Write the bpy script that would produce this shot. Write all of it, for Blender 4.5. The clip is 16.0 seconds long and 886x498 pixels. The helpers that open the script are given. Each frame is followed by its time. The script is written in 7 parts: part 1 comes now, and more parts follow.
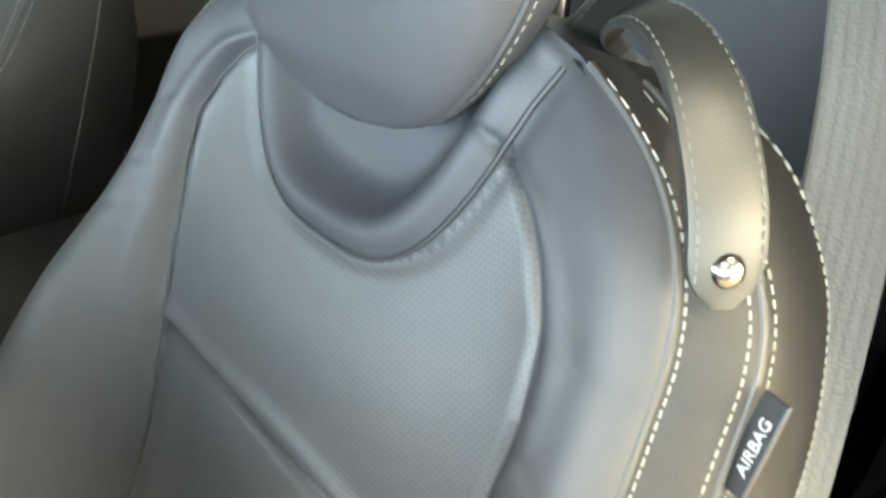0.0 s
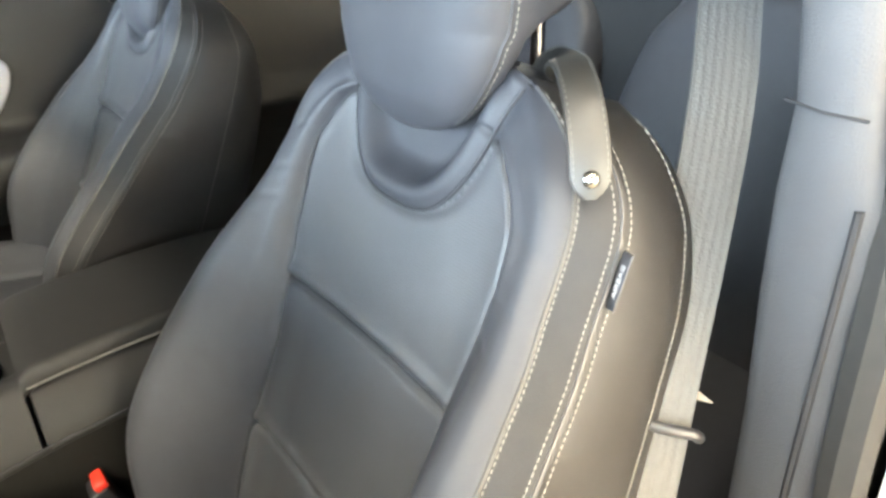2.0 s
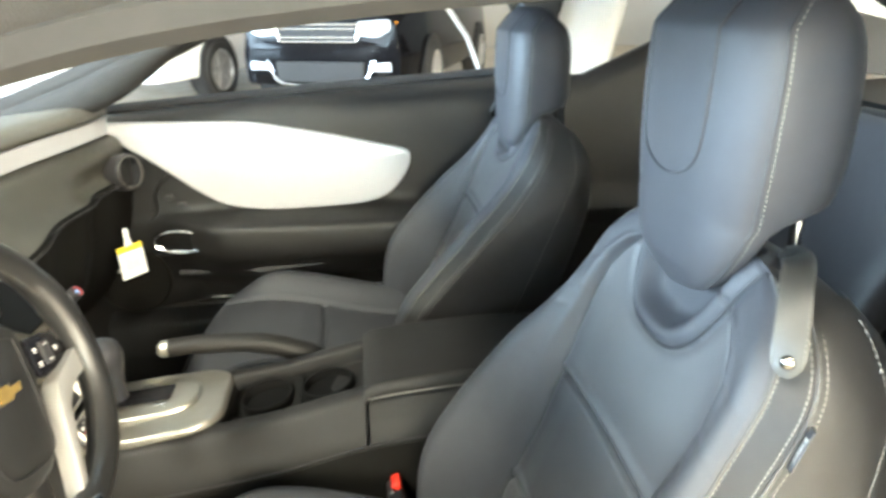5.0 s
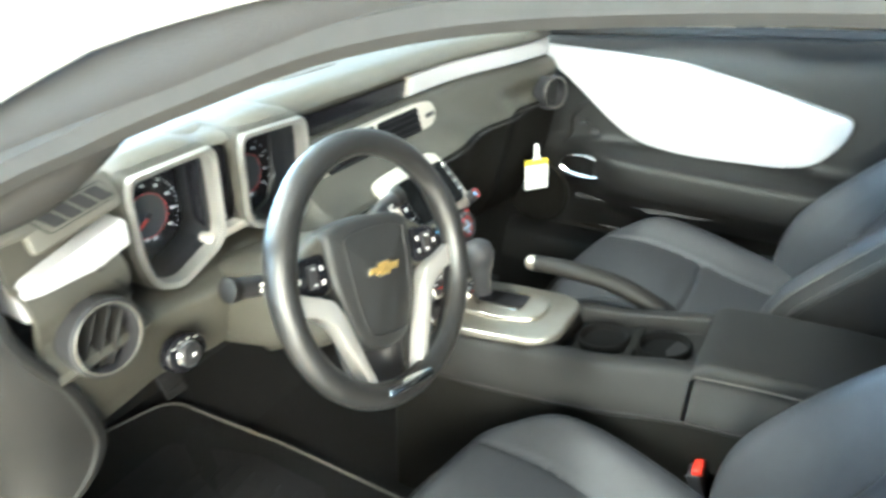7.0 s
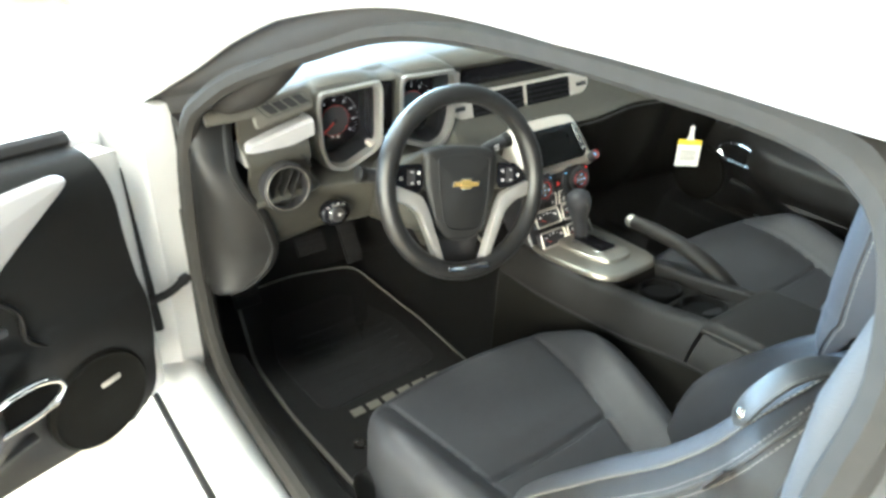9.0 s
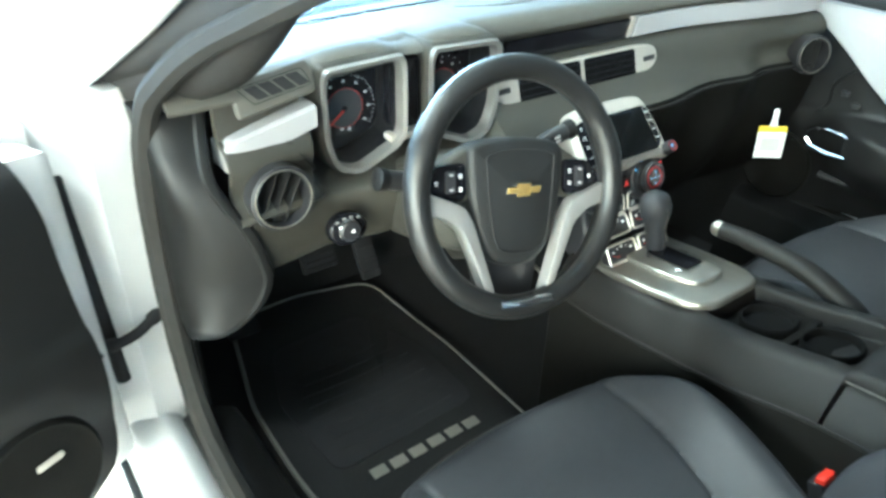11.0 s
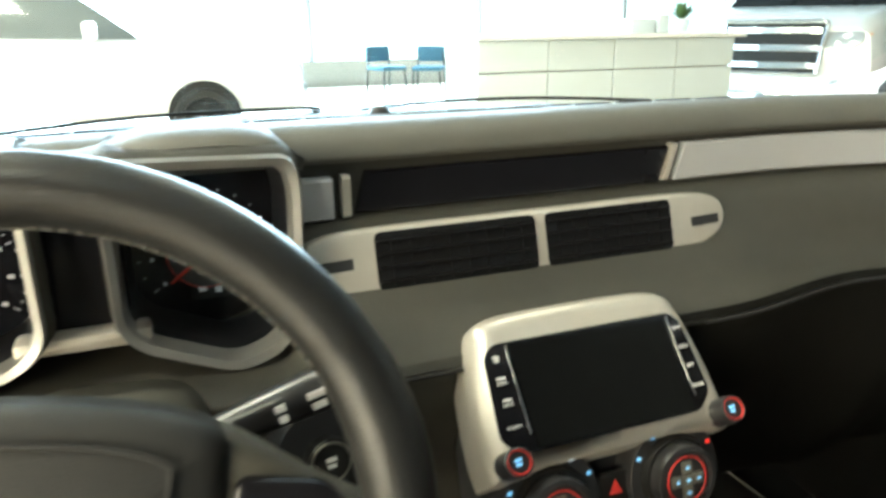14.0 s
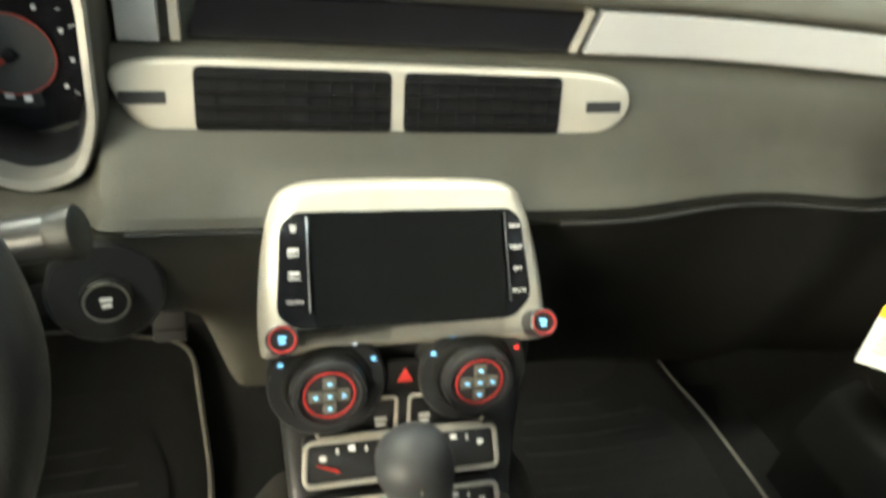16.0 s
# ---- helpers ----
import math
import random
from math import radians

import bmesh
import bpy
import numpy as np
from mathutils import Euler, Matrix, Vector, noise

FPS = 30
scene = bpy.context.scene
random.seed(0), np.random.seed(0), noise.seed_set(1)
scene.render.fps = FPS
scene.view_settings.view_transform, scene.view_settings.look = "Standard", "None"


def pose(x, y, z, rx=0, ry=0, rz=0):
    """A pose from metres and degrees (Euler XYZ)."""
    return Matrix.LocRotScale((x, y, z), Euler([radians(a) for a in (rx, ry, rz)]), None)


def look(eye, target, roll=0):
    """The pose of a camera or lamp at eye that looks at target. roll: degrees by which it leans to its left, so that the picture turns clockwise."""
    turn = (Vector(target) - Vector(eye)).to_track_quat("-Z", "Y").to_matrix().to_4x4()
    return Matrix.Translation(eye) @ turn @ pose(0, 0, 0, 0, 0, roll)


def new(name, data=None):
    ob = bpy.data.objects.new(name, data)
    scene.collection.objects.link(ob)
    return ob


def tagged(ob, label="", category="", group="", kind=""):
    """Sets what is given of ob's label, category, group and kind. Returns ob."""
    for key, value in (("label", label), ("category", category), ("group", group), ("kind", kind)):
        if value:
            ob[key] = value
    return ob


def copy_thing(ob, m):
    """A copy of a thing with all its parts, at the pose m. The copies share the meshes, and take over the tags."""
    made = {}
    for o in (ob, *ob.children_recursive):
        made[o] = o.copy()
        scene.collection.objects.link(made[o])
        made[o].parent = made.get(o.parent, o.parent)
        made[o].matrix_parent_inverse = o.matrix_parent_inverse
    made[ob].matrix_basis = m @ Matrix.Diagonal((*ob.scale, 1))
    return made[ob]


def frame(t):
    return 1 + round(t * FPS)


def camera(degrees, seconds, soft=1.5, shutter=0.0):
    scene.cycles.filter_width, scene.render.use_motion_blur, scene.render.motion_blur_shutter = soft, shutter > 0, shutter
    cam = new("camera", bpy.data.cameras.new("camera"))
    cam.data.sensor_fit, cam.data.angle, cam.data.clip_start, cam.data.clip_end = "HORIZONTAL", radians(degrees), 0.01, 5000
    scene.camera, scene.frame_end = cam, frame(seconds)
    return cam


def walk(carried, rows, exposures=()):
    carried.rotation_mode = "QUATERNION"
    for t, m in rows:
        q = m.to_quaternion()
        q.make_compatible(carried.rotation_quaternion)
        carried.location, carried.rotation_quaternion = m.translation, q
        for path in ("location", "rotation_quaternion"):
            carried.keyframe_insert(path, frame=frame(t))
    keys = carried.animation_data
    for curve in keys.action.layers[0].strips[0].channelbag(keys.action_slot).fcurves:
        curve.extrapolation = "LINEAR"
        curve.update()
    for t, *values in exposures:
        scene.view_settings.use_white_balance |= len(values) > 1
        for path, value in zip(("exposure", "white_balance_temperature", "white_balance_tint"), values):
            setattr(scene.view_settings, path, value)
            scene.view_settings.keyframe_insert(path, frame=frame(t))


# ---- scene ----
cam = camera(64.9, 16.0, soft=3.0, shutter=0.5)
PATH = [
    (0, (-0.654, -0.473, 1.02), (0.57, -1.619, -0.07), 2.0),
    (0.5, (-0.69, -0.45, 1.03), (0.583, -1.567, -0.034), 1.3),
    (1, (-0.733, -0.426, 1.043), (0.581, -1.536, 0.022), 0.1),
    (1.5, (-0.786, -0.395, 1.055), (0.58, -1.475, 0.07), -0.9),
    (2, (-0.839, -0.36, 1.058), (0.603, -1.397, 0.139), -1.3),
    (2.5, (-0.893, -0.333, 1.067), (0.641, -1.348, 0.281), -1.4),
    (3, (-0.943, -0.303, 1.089), (0.667, -1.283, 0.42), -0.9),
    (3.2, (-0.959, -0.3, 1.094), (0.678, -1.254, 0.453), -1.0),
    (5.3, (-0.991, -0.367, 1.167), (0.87, -0.446, 0.437), -0.7),
    (5.5, (-0.984, -0.379, 1.169), (0.87, -0.361, 0.42), -0.8),
    (6, (-0.96, -0.391, 1.168), (0.857, -0.093, 0.385), -0.7),
    (6.5, (-0.949, -0.406, 1.179), (0.756, 0.199, 0.327), 0.4),
    (7, (-0.978, -0.422, 1.198), (0.584, 0.447, 0.301), 0.8),
    (7.5, (-1.015, -0.519, 1.222), (0.398, 0.546, 0.289), 2.1),
    (8, (-1.023, -0.626, 1.248), (0.263, 0.476, 0.183), 3.2),
    (8.5, (-1.035, -0.744, 1.292), (0.091, 0.507, 0.212), 3.9),
    (9, (-1.064, -0.829, 1.32), (-0.004, 0.518, 0.289), 3.0),
    (9.2, (-1.076, -0.848, 1.324), (-0.028, 0.513, 0.3), 2.9),
    (11.3, (-0.865, -0.513, 1.158), (0.165, 0.841, 0.106), 1.3),
    (11.5, (-0.819, -0.478, 1.13), (0.277, 0.862, 0.127), 2.6),
    (12, (-0.713, -0.416, 1.076), (0.355, 0.958, 0.09), 5.2),
    (12.5, (-0.651, -0.391, 1.041), (0.282, 1.112, 0.106), 3.9),
    (13, (-0.556, -0.352, 1.015), (0.28, 1.246, 0.152), 1.2),
    (13.5, (-0.413, -0.304, 1.003), (0.322, 1.436, 0.345), -2.4),
    (14, (-0.296, -0.258, 1.005), (0.395, 1.514, 0.386), -0.4),
    (14.3, (-0.260, -0.228, 1.029), (0.406, 1.502, 0.290), 2.3),
    (14.5, (-0.245, -0.211, 1.042), (0.488, 1.509, 0.332), 3.8),
    (15, (-0.182, -0.222, 1.038), (0.413, 1.546, 0.319), 6.1),
    (15.2, (-0.17, -0.222, 1.04), (0.419, 1.525, 0.267), 8.2),
    (15.5, (-0.141, -0.242, 1.036), (0.368, 1.48, 0.156), 7.3),
    (16, (-0.119, -0.249, 1.034), (0.415, 1.329, -0.073), 8.5),
]
EXPOSURES = [(0.0, 1.0, 6400, 4), (1.0, 1.18, 6350, 8), (1.5, 1.2, 6300, 10), (3.0, 1.25, 6000, 12), (5.5, 1.15, 5700, 3), (7.2, 1.5, 5100, 1), (8.5, 1.1, 5400, 4), (9.0, 0.75, 5200, 3), (11.5, 0.85, 4700, -7), (12.3, 2.05, 4750, -11), (13.0, 2.05, 4900, -9), (13.4, 1.85, 5000, -12), (14.0, 0.2, 5900, 0), (14.4, -0.2, 5900, 0), (15.5, 0.0, 5900, 2), (16.0, 1.1, 5800, -2)]
walk(cam, [(t, look(eye, target, roll)) for t, eye, target, roll in PATH], EXPOSURES)

# ---- light: daylight through the glazed front and side of the showroom, warm ceiling panels ----
world = bpy.data.worlds.new("showroom_sky")
scene.world = world
world.use_nodes = True
sky = world.node_tree.nodes.new("ShaderNodeTexSky")
sky.sky_type, sky.sun_disc = "NISHITA", False
sky.sun_elevation, sky.sun_rotation = radians(38), radians(-50)
world.node_tree.links.new(sky.outputs[0], world.node_tree.nodes["Background"].inputs[0])
world.node_tree.nodes["Background"].inputs[1].default_value = 0.05


LAMPS = ((-2.4, -1.2, 120), (2.4, -2.4, 30), (-2.2, 2.2, 300), (1.6, 2.6, 30))


def area_lamp(name, at, target, w, h, watts, colour):
    d = bpy.data.lights.new(name, "AREA")
    d.shape, d.size, d.size_y, d.energy, d.color = "RECTANGLE", w, h, watts, colour
    ob = new(name, d)
    ob.matrix_world = look(at, target)
    return ob


area_lamp("window_light_front", (-1.0, 11.3, 2.2), (-1.0, 0, 1.6), 15, 3.6, 5400, (0.71, 0.87, 1.0))
area_lamp("window_light_side", (-6.9, -3.0, 2.2), (0, -0.2, 1.0), 8, 3.2, 1750, (1.0, 0.78, 0.50))
area_lamp("window_light_corner", (-6.9, 7.0, 2.2), (0, -0.4, 1.2), 8, 3.4, 1100, (0.86, 0.94, 1.0))
for lx, ly, lw in LAMPS:
    area_lamp("ceiling_lamp_light", (lx, ly, 4.36), (lx, ly, 0), 1.1, 0.5, lw, (1.0, 0.88, 0.66))

# ---- materials ----


def mat(name, col, rough=0.5, metal=0.0, var=0.12, scale=40.0, bump=0.0, bscale=400.0, coat=0.0, col2=None, big=3.0, spec=0.5, pieces=False):
    """A surface with colour variation at two scales and a fine relief."""
    m = bpy.data.materials.new(name)
    m.use_nodes = True
    nt = m.node_tree
    b = nt.nodes["Principled BSDF"]
    b.inputs["Roughness"].default_value, b.inputs["Metallic"].default_value = rough, metal
    b.inputs["Coat Weight"].default_value = coat
    b.inputs["Specular IOR Level"].default_value = spec
    tc = nt.nodes.new("ShaderNodeTexCoord")
    n1 = nt.nodes.new("ShaderNodeTexNoise")
    n1.inputs["Scale"].default_value, n1.inputs["Detail"].default_value = scale, 5
    n2 = nt.nodes.new("ShaderNodeTexNoise")
    n2.inputs["Scale"].default_value, n2.inputs["Detail"].default_value = big, 3
    nt.links.new(tc.outputs["Object"], n1.inputs["Vector"])
    nt.links.new(tc.outputs["Object"], n2.inputs["Vector"])
    add = nt.nodes.new("ShaderNodeMath")
    add.operation = "ADD"
    nt.links.new(n1.outputs["Fac"], add.inputs[0])
    nt.links.new(n2.outputs["Fac"], add.inputs[1])
    ramp = nt.nodes.new("ShaderNodeMapRange")
    ramp.inputs["From Min"].default_value, ramp.inputs["From Max"].default_value = 0.6, 1.4
    nt.links.new(add.outputs[0], ramp.inputs["Value"])
    mix = nt.nodes.new("ShaderNodeMix")
    mix.data_type = "RGBA"
    lo = [c * (1 - var) for c in col]
    hi = [min(1, c * (1 + var)) for c in (col2 or col)]
    mix.inputs["A"].default_value, mix.inputs["B"].default_value = (*lo, 1), (*hi, 1)
    nt.links.new(ramp.outputs[0], mix.inputs["Factor"])
    out = mix.outputs["Result"]
    if pieces:
        oi = nt.nodes.new("ShaderNodeObjectInfo")
        hs = nt.nodes.new("ShaderNodeHueSaturation")
        mr = nt.nodes.new("ShaderNodeMapRange")
        mr.inputs["To Min"].default_value, mr.inputs["To Max"].default_value = 0.9, 1.08
        nt.links.new(oi.outputs["Random"], mr.inputs["Value"])
        nt.links.new(mr.outputs[0], hs.inputs["Value"])
        nt.links.new(out, hs.inputs["Color"])
        out = hs.outputs["Color"]
    nt.links.new(out, b.inputs["Base Color"])
    rr = nt.nodes.new("ShaderNodeMapRange")
    rr.inputs["To Min"].default_value, rr.inputs["To Max"].default_value = max(0.02, rough - 0.07), min(1, rough + 0.07)
    nt.links.new(n2.outputs["Fac"], rr.inputs["Value"])
    nt.links.new(rr.outputs[0], b.inputs["Roughness"])
    if bump:
        v = nt.nodes.new("ShaderNodeTexVoronoi")
        v.inputs["Scale"].default_value = bscale
        nt.links.new(tc.outputs["Object"], v.inputs["Vector"])
        bp = nt.nodes.new("ShaderNodeBump")
        bp.inputs["Strength"].default_value, bp.inputs["Distance"].default_value = bump, 0.0006
        nt.links.new(v.outputs["Distance"], bp.inputs["Height"])
        nt.links.new(bp.outputs[0], b.inputs["Normal"])
    return m


def glow(name, col, strength):
    m = bpy.data.materials.new(name)
    m.use_nodes = True
    b = m.node_tree.nodes["Principled BSDF"]
    b.inputs["Base Color"].default_value = (*col, 1)
    b.inputs["Emission Color"].default_value = (*col, 1)
    b.inputs["Emission Strength"].default_value = strength
    return m


def glass(name, tint=(1, 1, 1), rough=0.0):
    m = bpy.data.materials.new(name)
    m.use_nodes = True
    nt = m.node_tree
    for n in list(nt.nodes):
        nt.nodes.remove(n)
    o = nt.nodes.new("ShaderNodeOutputMaterial")
    tr = nt.nodes.new("ShaderNodeBsdfTransparent")
    gl = nt.nodes.new("ShaderNodeBsdfGlossy")
    gl.inputs["Roughness"].default_value = rough
    tr.inputs["Color"].default_value = (*tint, 1)
    lw = nt.nodes.new("ShaderNodeLayerWeight")
    pw = nt.nodes.new("ShaderNodeMath")
    pw.operation = "POWER"
    pw.inputs[1].default_value = 4.0
    fr = nt.nodes.new("ShaderNodeMapRange")
    fr.inputs["To Min"].default_value, fr.inputs["To Max"].default_value = 0.015, 0.30
    nt.links.new(lw.outputs["Facing"], pw.inputs[0])
    nt.links.new(pw.outputs[0], fr.inputs["Value"])
    mx = nt.nodes.new("ShaderNodeMixShader")
    nt.links.new(fr.outputs[0], mx.inputs[0])
    nt.links.new(tr.outputs[0], mx.inputs[1])
    nt.links.new(gl.outputs[0], mx.inputs[2])
    nt.links.new(mx.outputs[0], o.inputs["Surface"])
    return m


LEATHER = mat("black_leather", (0.030, 0.031, 0.035), 0.50, var=0.12, scale=60, bump=0.16, bscale=1400, spec=0.30)
LEATHER_PERF = mat("perforated_leather", (0.046, 0.047, 0.050), 0.45, var=0.10, scale=60)


def perforate(m, pitch):
    """Rows of small punched holes across the reclined seat face, as darker dimples."""
    nt = m.node_tree
    b = nt.nodes["Principled BSDF"]
    tc = nt.nodes.new("ShaderNodeTexCoord")
    mp = nt.nodes.new("ShaderNodeMapping")
    mp.inputs["Rotation"].default_value = (radians(-22), 0, 0)
    mp.inputs["Scale"].default_value = (1 / pitch, 1 / pitch, 1 / pitch)
    sep = nt.nodes.new("ShaderNodeSeparateXYZ")
    nt.links.new(tc.outputs["Object"], mp.inputs["Vector"])
    nt.links.new(mp.outputs[0], sep.inputs[0])

    def node(op, a, b_=None):
        n = nt.nodes.new("ShaderNodeMath")
        n.operation = op
        for k, v in enumerate((a, b_)):
            if v is None:
                continue
            if isinstance(v, (int, float)):
                n.inputs[k].default_value = v
            else:
                nt.links.new(v, n.inputs[k])
        return n.outputs[0]
    half_row = node("MULTIPLY", node("FLOOR", sep.outputs["Z"]), 0.5)
    fx = node("SUBTRACT", node("FRACT", node("ADD", sep.outputs["X"], half_row)), 0.5)
    fz = node("SUBTRACT", node("FRACT", sep.outputs["Z"]), 0.5)
    d = node("SQRT", node("ADD", node("MULTIPLY", fx, fx), node("MULTIPLY", fz, fz)))
    mr = nt.nodes.new("ShaderNodeMapRange")
    mr.inputs["From Min"].default_value, mr.inputs["From Max"].default_value = 0.16, 0.30
    nt.links.new(d, mr.inputs["Value"])
    old = b.inputs["Base Color"].links[0].from_socket
    mx = nt.nodes.new("ShaderNodeMix")
    mx.data_type = "RGBA"
    mx.inputs["A"].default_value = (0.026, 0.026, 0.028, 1)
    nt.links.new(mr.outputs[0], mx.inputs["Factor"])
    nt.links.new(old, mx.inputs["B"])
    nt.links.new(mx.outputs["Result"], b.inputs["Base Color"])
    bp = nt.nodes.new("ShaderNodeBump")
    bp.inputs["Strength"].default_value, bp.inputs["Distance"].default_value = 0.3, 0.0003
    nt.links.new(mr.outputs[0], bp.inputs["Height"])
    nt.links.new(bp.outputs[0], b.inputs["Normal"])


perforate(LEATHER_PERF, 0.0026)
LEATHER_SIDE = mat("side_panel_leather", (0.032, 0.030, 0.028), 0.52, var=0.12, scale=60, bump=0.2, bscale=1400)
STRAP = mat("strap_leather", (0.016, 0.0155, 0.0135), 0.45, var=0.12, scale=60, bump=0.15, bscale=1400)
SEAM_DARK = mat("dark_seam", (0.016, 0.016, 0.018), 0.6, var=0.1, scale=60)
THREAD_DARK = mat("dark_thread", (0.075, 0.073, 0.066), 0.8, var=0.1, scale=900)
THREAD = mat("grey_thread", (0.20, 0.19, 0.165), 0.8, var=0.1, scale=900)
PILLAR = mat("dark_grey_pillar_trim", (0.026, 0.025, 0.024), 0.85, var=0.1, scale=30, bump=0.4, bscale=800, spec=0.2)
PAD = mat("soft_dash_top", (0.080, 0.077, 0.066), 0.55, var=0.1, scale=30, bump=0.5, bscale=900)
PLASTIC = mat("black_grained_plastic", (0.009, 0.009, 0.009), 0.42, var=0.12, scale=50, bump=0.35, bscale=900, spec=0.28)
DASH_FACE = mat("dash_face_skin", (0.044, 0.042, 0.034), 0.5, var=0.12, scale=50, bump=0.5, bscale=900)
# black plastic; on the glovebox panel it paints in the shade under the dash
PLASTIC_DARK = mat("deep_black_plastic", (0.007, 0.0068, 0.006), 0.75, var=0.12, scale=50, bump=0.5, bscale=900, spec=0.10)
PLASTIC_GREY = mat("grey_trim_plastic", (0.048, 0.049, 0.051), 0.65, var=0.1, scale=30, bump=0.4, bscale=800, spec=0.3)
PLASTIC_SMOOTH = mat("smooth_black_plastic", (0.022, 0.022, 0.024), 0.32, var=0.1, scale=40)
PIANO = mat("piano_black", (0.008, 0.008, 0.010), 0.12, var=0.1, spec=0.25)
RUBBER = mat("black_rubber_seal", (0.020, 0.020, 0.021), 0.7, var=0.15, scale=40, spec=0.3)
SEAL = mat("grey_flocked_door_seal", (0.027, 0.026, 0.024), 0.85, var=0.15, scale=60, spec=0.2)
BUTTON = mat("grey_dial_button", (0.11, 0.105, 0.09), 0.45, var=0.1, scale=80)
# near black: shade of a deep recess, put into the colour
CUP_SHADE = mat("cup_well_painted_shade", (0.004, 0.004, 0.004), 0.85, var=0.1, spec=0.08)
CONSOLE = mat("console_leather", (0.011, 0.0105, 0.010), 0.50, var=0.12, scale=60, bump=0.15, bscale=1400, spec=0.20)
HUB = mat("airbag_cover_skin", (0.016, 0.0165, 0.017), 0.5, var=0.1, scale=60, bump=0.3, bscale=900, spec=0.35)
SNAP = mat("worn_steel_stud", (0.22, 0.21, 0.19), 0.22, metal=1.0, var=0.2, scale=300)
SILVER_BRIGHT = mat("bright_silver_trim", (0.44, 0.435, 0.42), 0.36, metal=0.6, var=0.05, scale=60)
SILVER_DULL = mat("dull_silver_trim", (0.30, 0.285, 0.25), 0.30, metal=0.8, var=0.08, scale=60)
SILVER = mat("satin_silver_trim", (0.50, 0.47, 0.42), 0.34, metal=0.5, var=0.06, scale=60)
CHROME = mat("chrome", (0.85, 0.85, 0.86), 0.08, metal=1.0, var=0.03)
BRASS = mat("gold_enamel", (0.72, 0.50, 0.16), 0.25, metal=0.8, var=0.06)
WHITE_TRIM = mat("white_door_insert", (0.35, 0.35, 0.36), 0.35, var=0.03, coat=0.2)
PAINT = mat("white_car_paint", (0.78, 0.78, 0.78), 0.25, var=0.02, coat=0.8)
CARPET = mat("black_carpet", (0.011, 0.011, 0.011), 0.95, var=0.35, scale=300, bump=1.0, bscale=500)
BINDING = mat("mat_edge_binding", (0.20, 0.19, 0.17), 0.8, var=0.15, scale=300)
WEB = mat("grey_seat_belt_webbing", (0.070, 0.068, 0.063), 0.75, var=0.1, scale=200, bump=0.6, bscale=500)
RED = mat("red_plastic", (0.55, 0.03, 0.015), 0.4, var=0.06)
HEADLINER = mat("grey_headliner", (0.36, 0.36, 0.36), 0.9, var=0.08, scale=200)
WHITE = mat("white_print", (0.8, 0.8, 0.8), 0.6, var=0.03)
PAPER = mat("white_card", (0.8, 0.8, 0.78), 0.7, var=0.03)
LABEL_CLOTH = mat("beige_label_cloth", (0.42, 0.38, 0.30), 0.8, var=0.08, scale=200)
YELLOW = mat("yellow_card", (0.80, 0.60, 0.03), 0.7, var=0.03)
GREY_PRINT = mat("grey_print", (0.35, 0.35, 0.35), 0.7, var=0.03)
TILE = mat("cream_floor_tile", (0.54, 0.46, 0.35), 0.22, var=0.08, scale=6, col2=(0.58, 0.50, 0.39), pieces=True)
GROUT = mat("tile_grout", (0.35, 0.33, 0.30), 0.9, var=0.15)
WALL = mat("painted_wall", (0.30, 0.28, 0.25), 0.8, var=0.04, scale=5)
CEIL = mat("ceiling_board", (0.20, 0.195, 0.185), 0.9, var=0.04, scale=5)
ALU = mat("aluminium_frame", (0.5, 0.5, 0.5), 0.4, metal=0.8)
BLACK_PAINT = mat("black_car_paint", (0.004, 0.004, 0.005), 0.07, var=0.1, spec=0.10)
TYRE = mat("tyre_rubber", (0.02, 0.02, 0.02), 0.8, var=0.2, scale=30)
ALLOY = mat("alloy_wheel", (0.6, 0.6, 0.6), 0.3, metal=0.8, var=0.05)
LAMP_GLASS = mat("lamp_cover", (0.40, 0.42, 0.45), 0.12, metal=0.35, var=0.08, scale=30)
GLASS = glass("window_glass", (0.93, 0.96, 0.95))
LENS = glass("clear_gauge_lens", (0.95, 0.97, 1.0))
DARK_GLASS = mat("dark_tinted_glass", (0.006, 0.0065, 0.007), 0.06, var=0.1, spec=0.15)
# dark car glass made lighter: bright haze and sky reflection put into its colour
HAZED_GLASS = mat("car_glass_painted_haze", (0.16, 0.18, 0.19), 0.05, var=0.1, spec=0.8)
OUTSIDE = glow("bright_day_outside", (0.92, 0.97, 1.0), 2.5)
PANEL_GLOW = glow("warm_ceiling_panel", (1.0, 0.86, 0.66), 6.0)
GLOW_BLUE = glow("blue_backlight", (0.25, 0.6, 1.0), 0.7)
GLOW_HOT = glow("red_lit_mark", (1.0, 0.04, 0.03), 0.7)
GLOW_RED = glow("red_backlight", (0.45, 0.03, 0.025), 0.10)
# vent blades, and the painted shade of the centre vent openings
VENT_DARK = mat("dark_vent_plastic", (0.005, 0.005, 0.006), 0.5, var=0.1, scale=60, spec=0.2)
LEATHER_WHEEL = mat("wheel_leather", (0.013, 0.013, 0.013), 0.34, var=0.12, scale=60, bump=0.3, bscale=700)
GLOW_WHITE = glow("white_backlight", (0.85, 0.92, 1.0), 0.9)
COUNTER = mat("white_counter_laminate", (0.68, 0.73, 0.76), 0.35, var=0.03, scale=10)
BLUE_CLOTH = mat("blue_chair_fabric", (0.05, 0.13, 0.19), 0.8, var=0.1, scale=60)
LEAF = mat("plant_leaf", (0.06, 0.11, 0.03), 0.5, var=0.3, scale=40)
AMBER = mat("amber_lens", (0.8, 0.30, 0.02), 0.2, var=0.05)

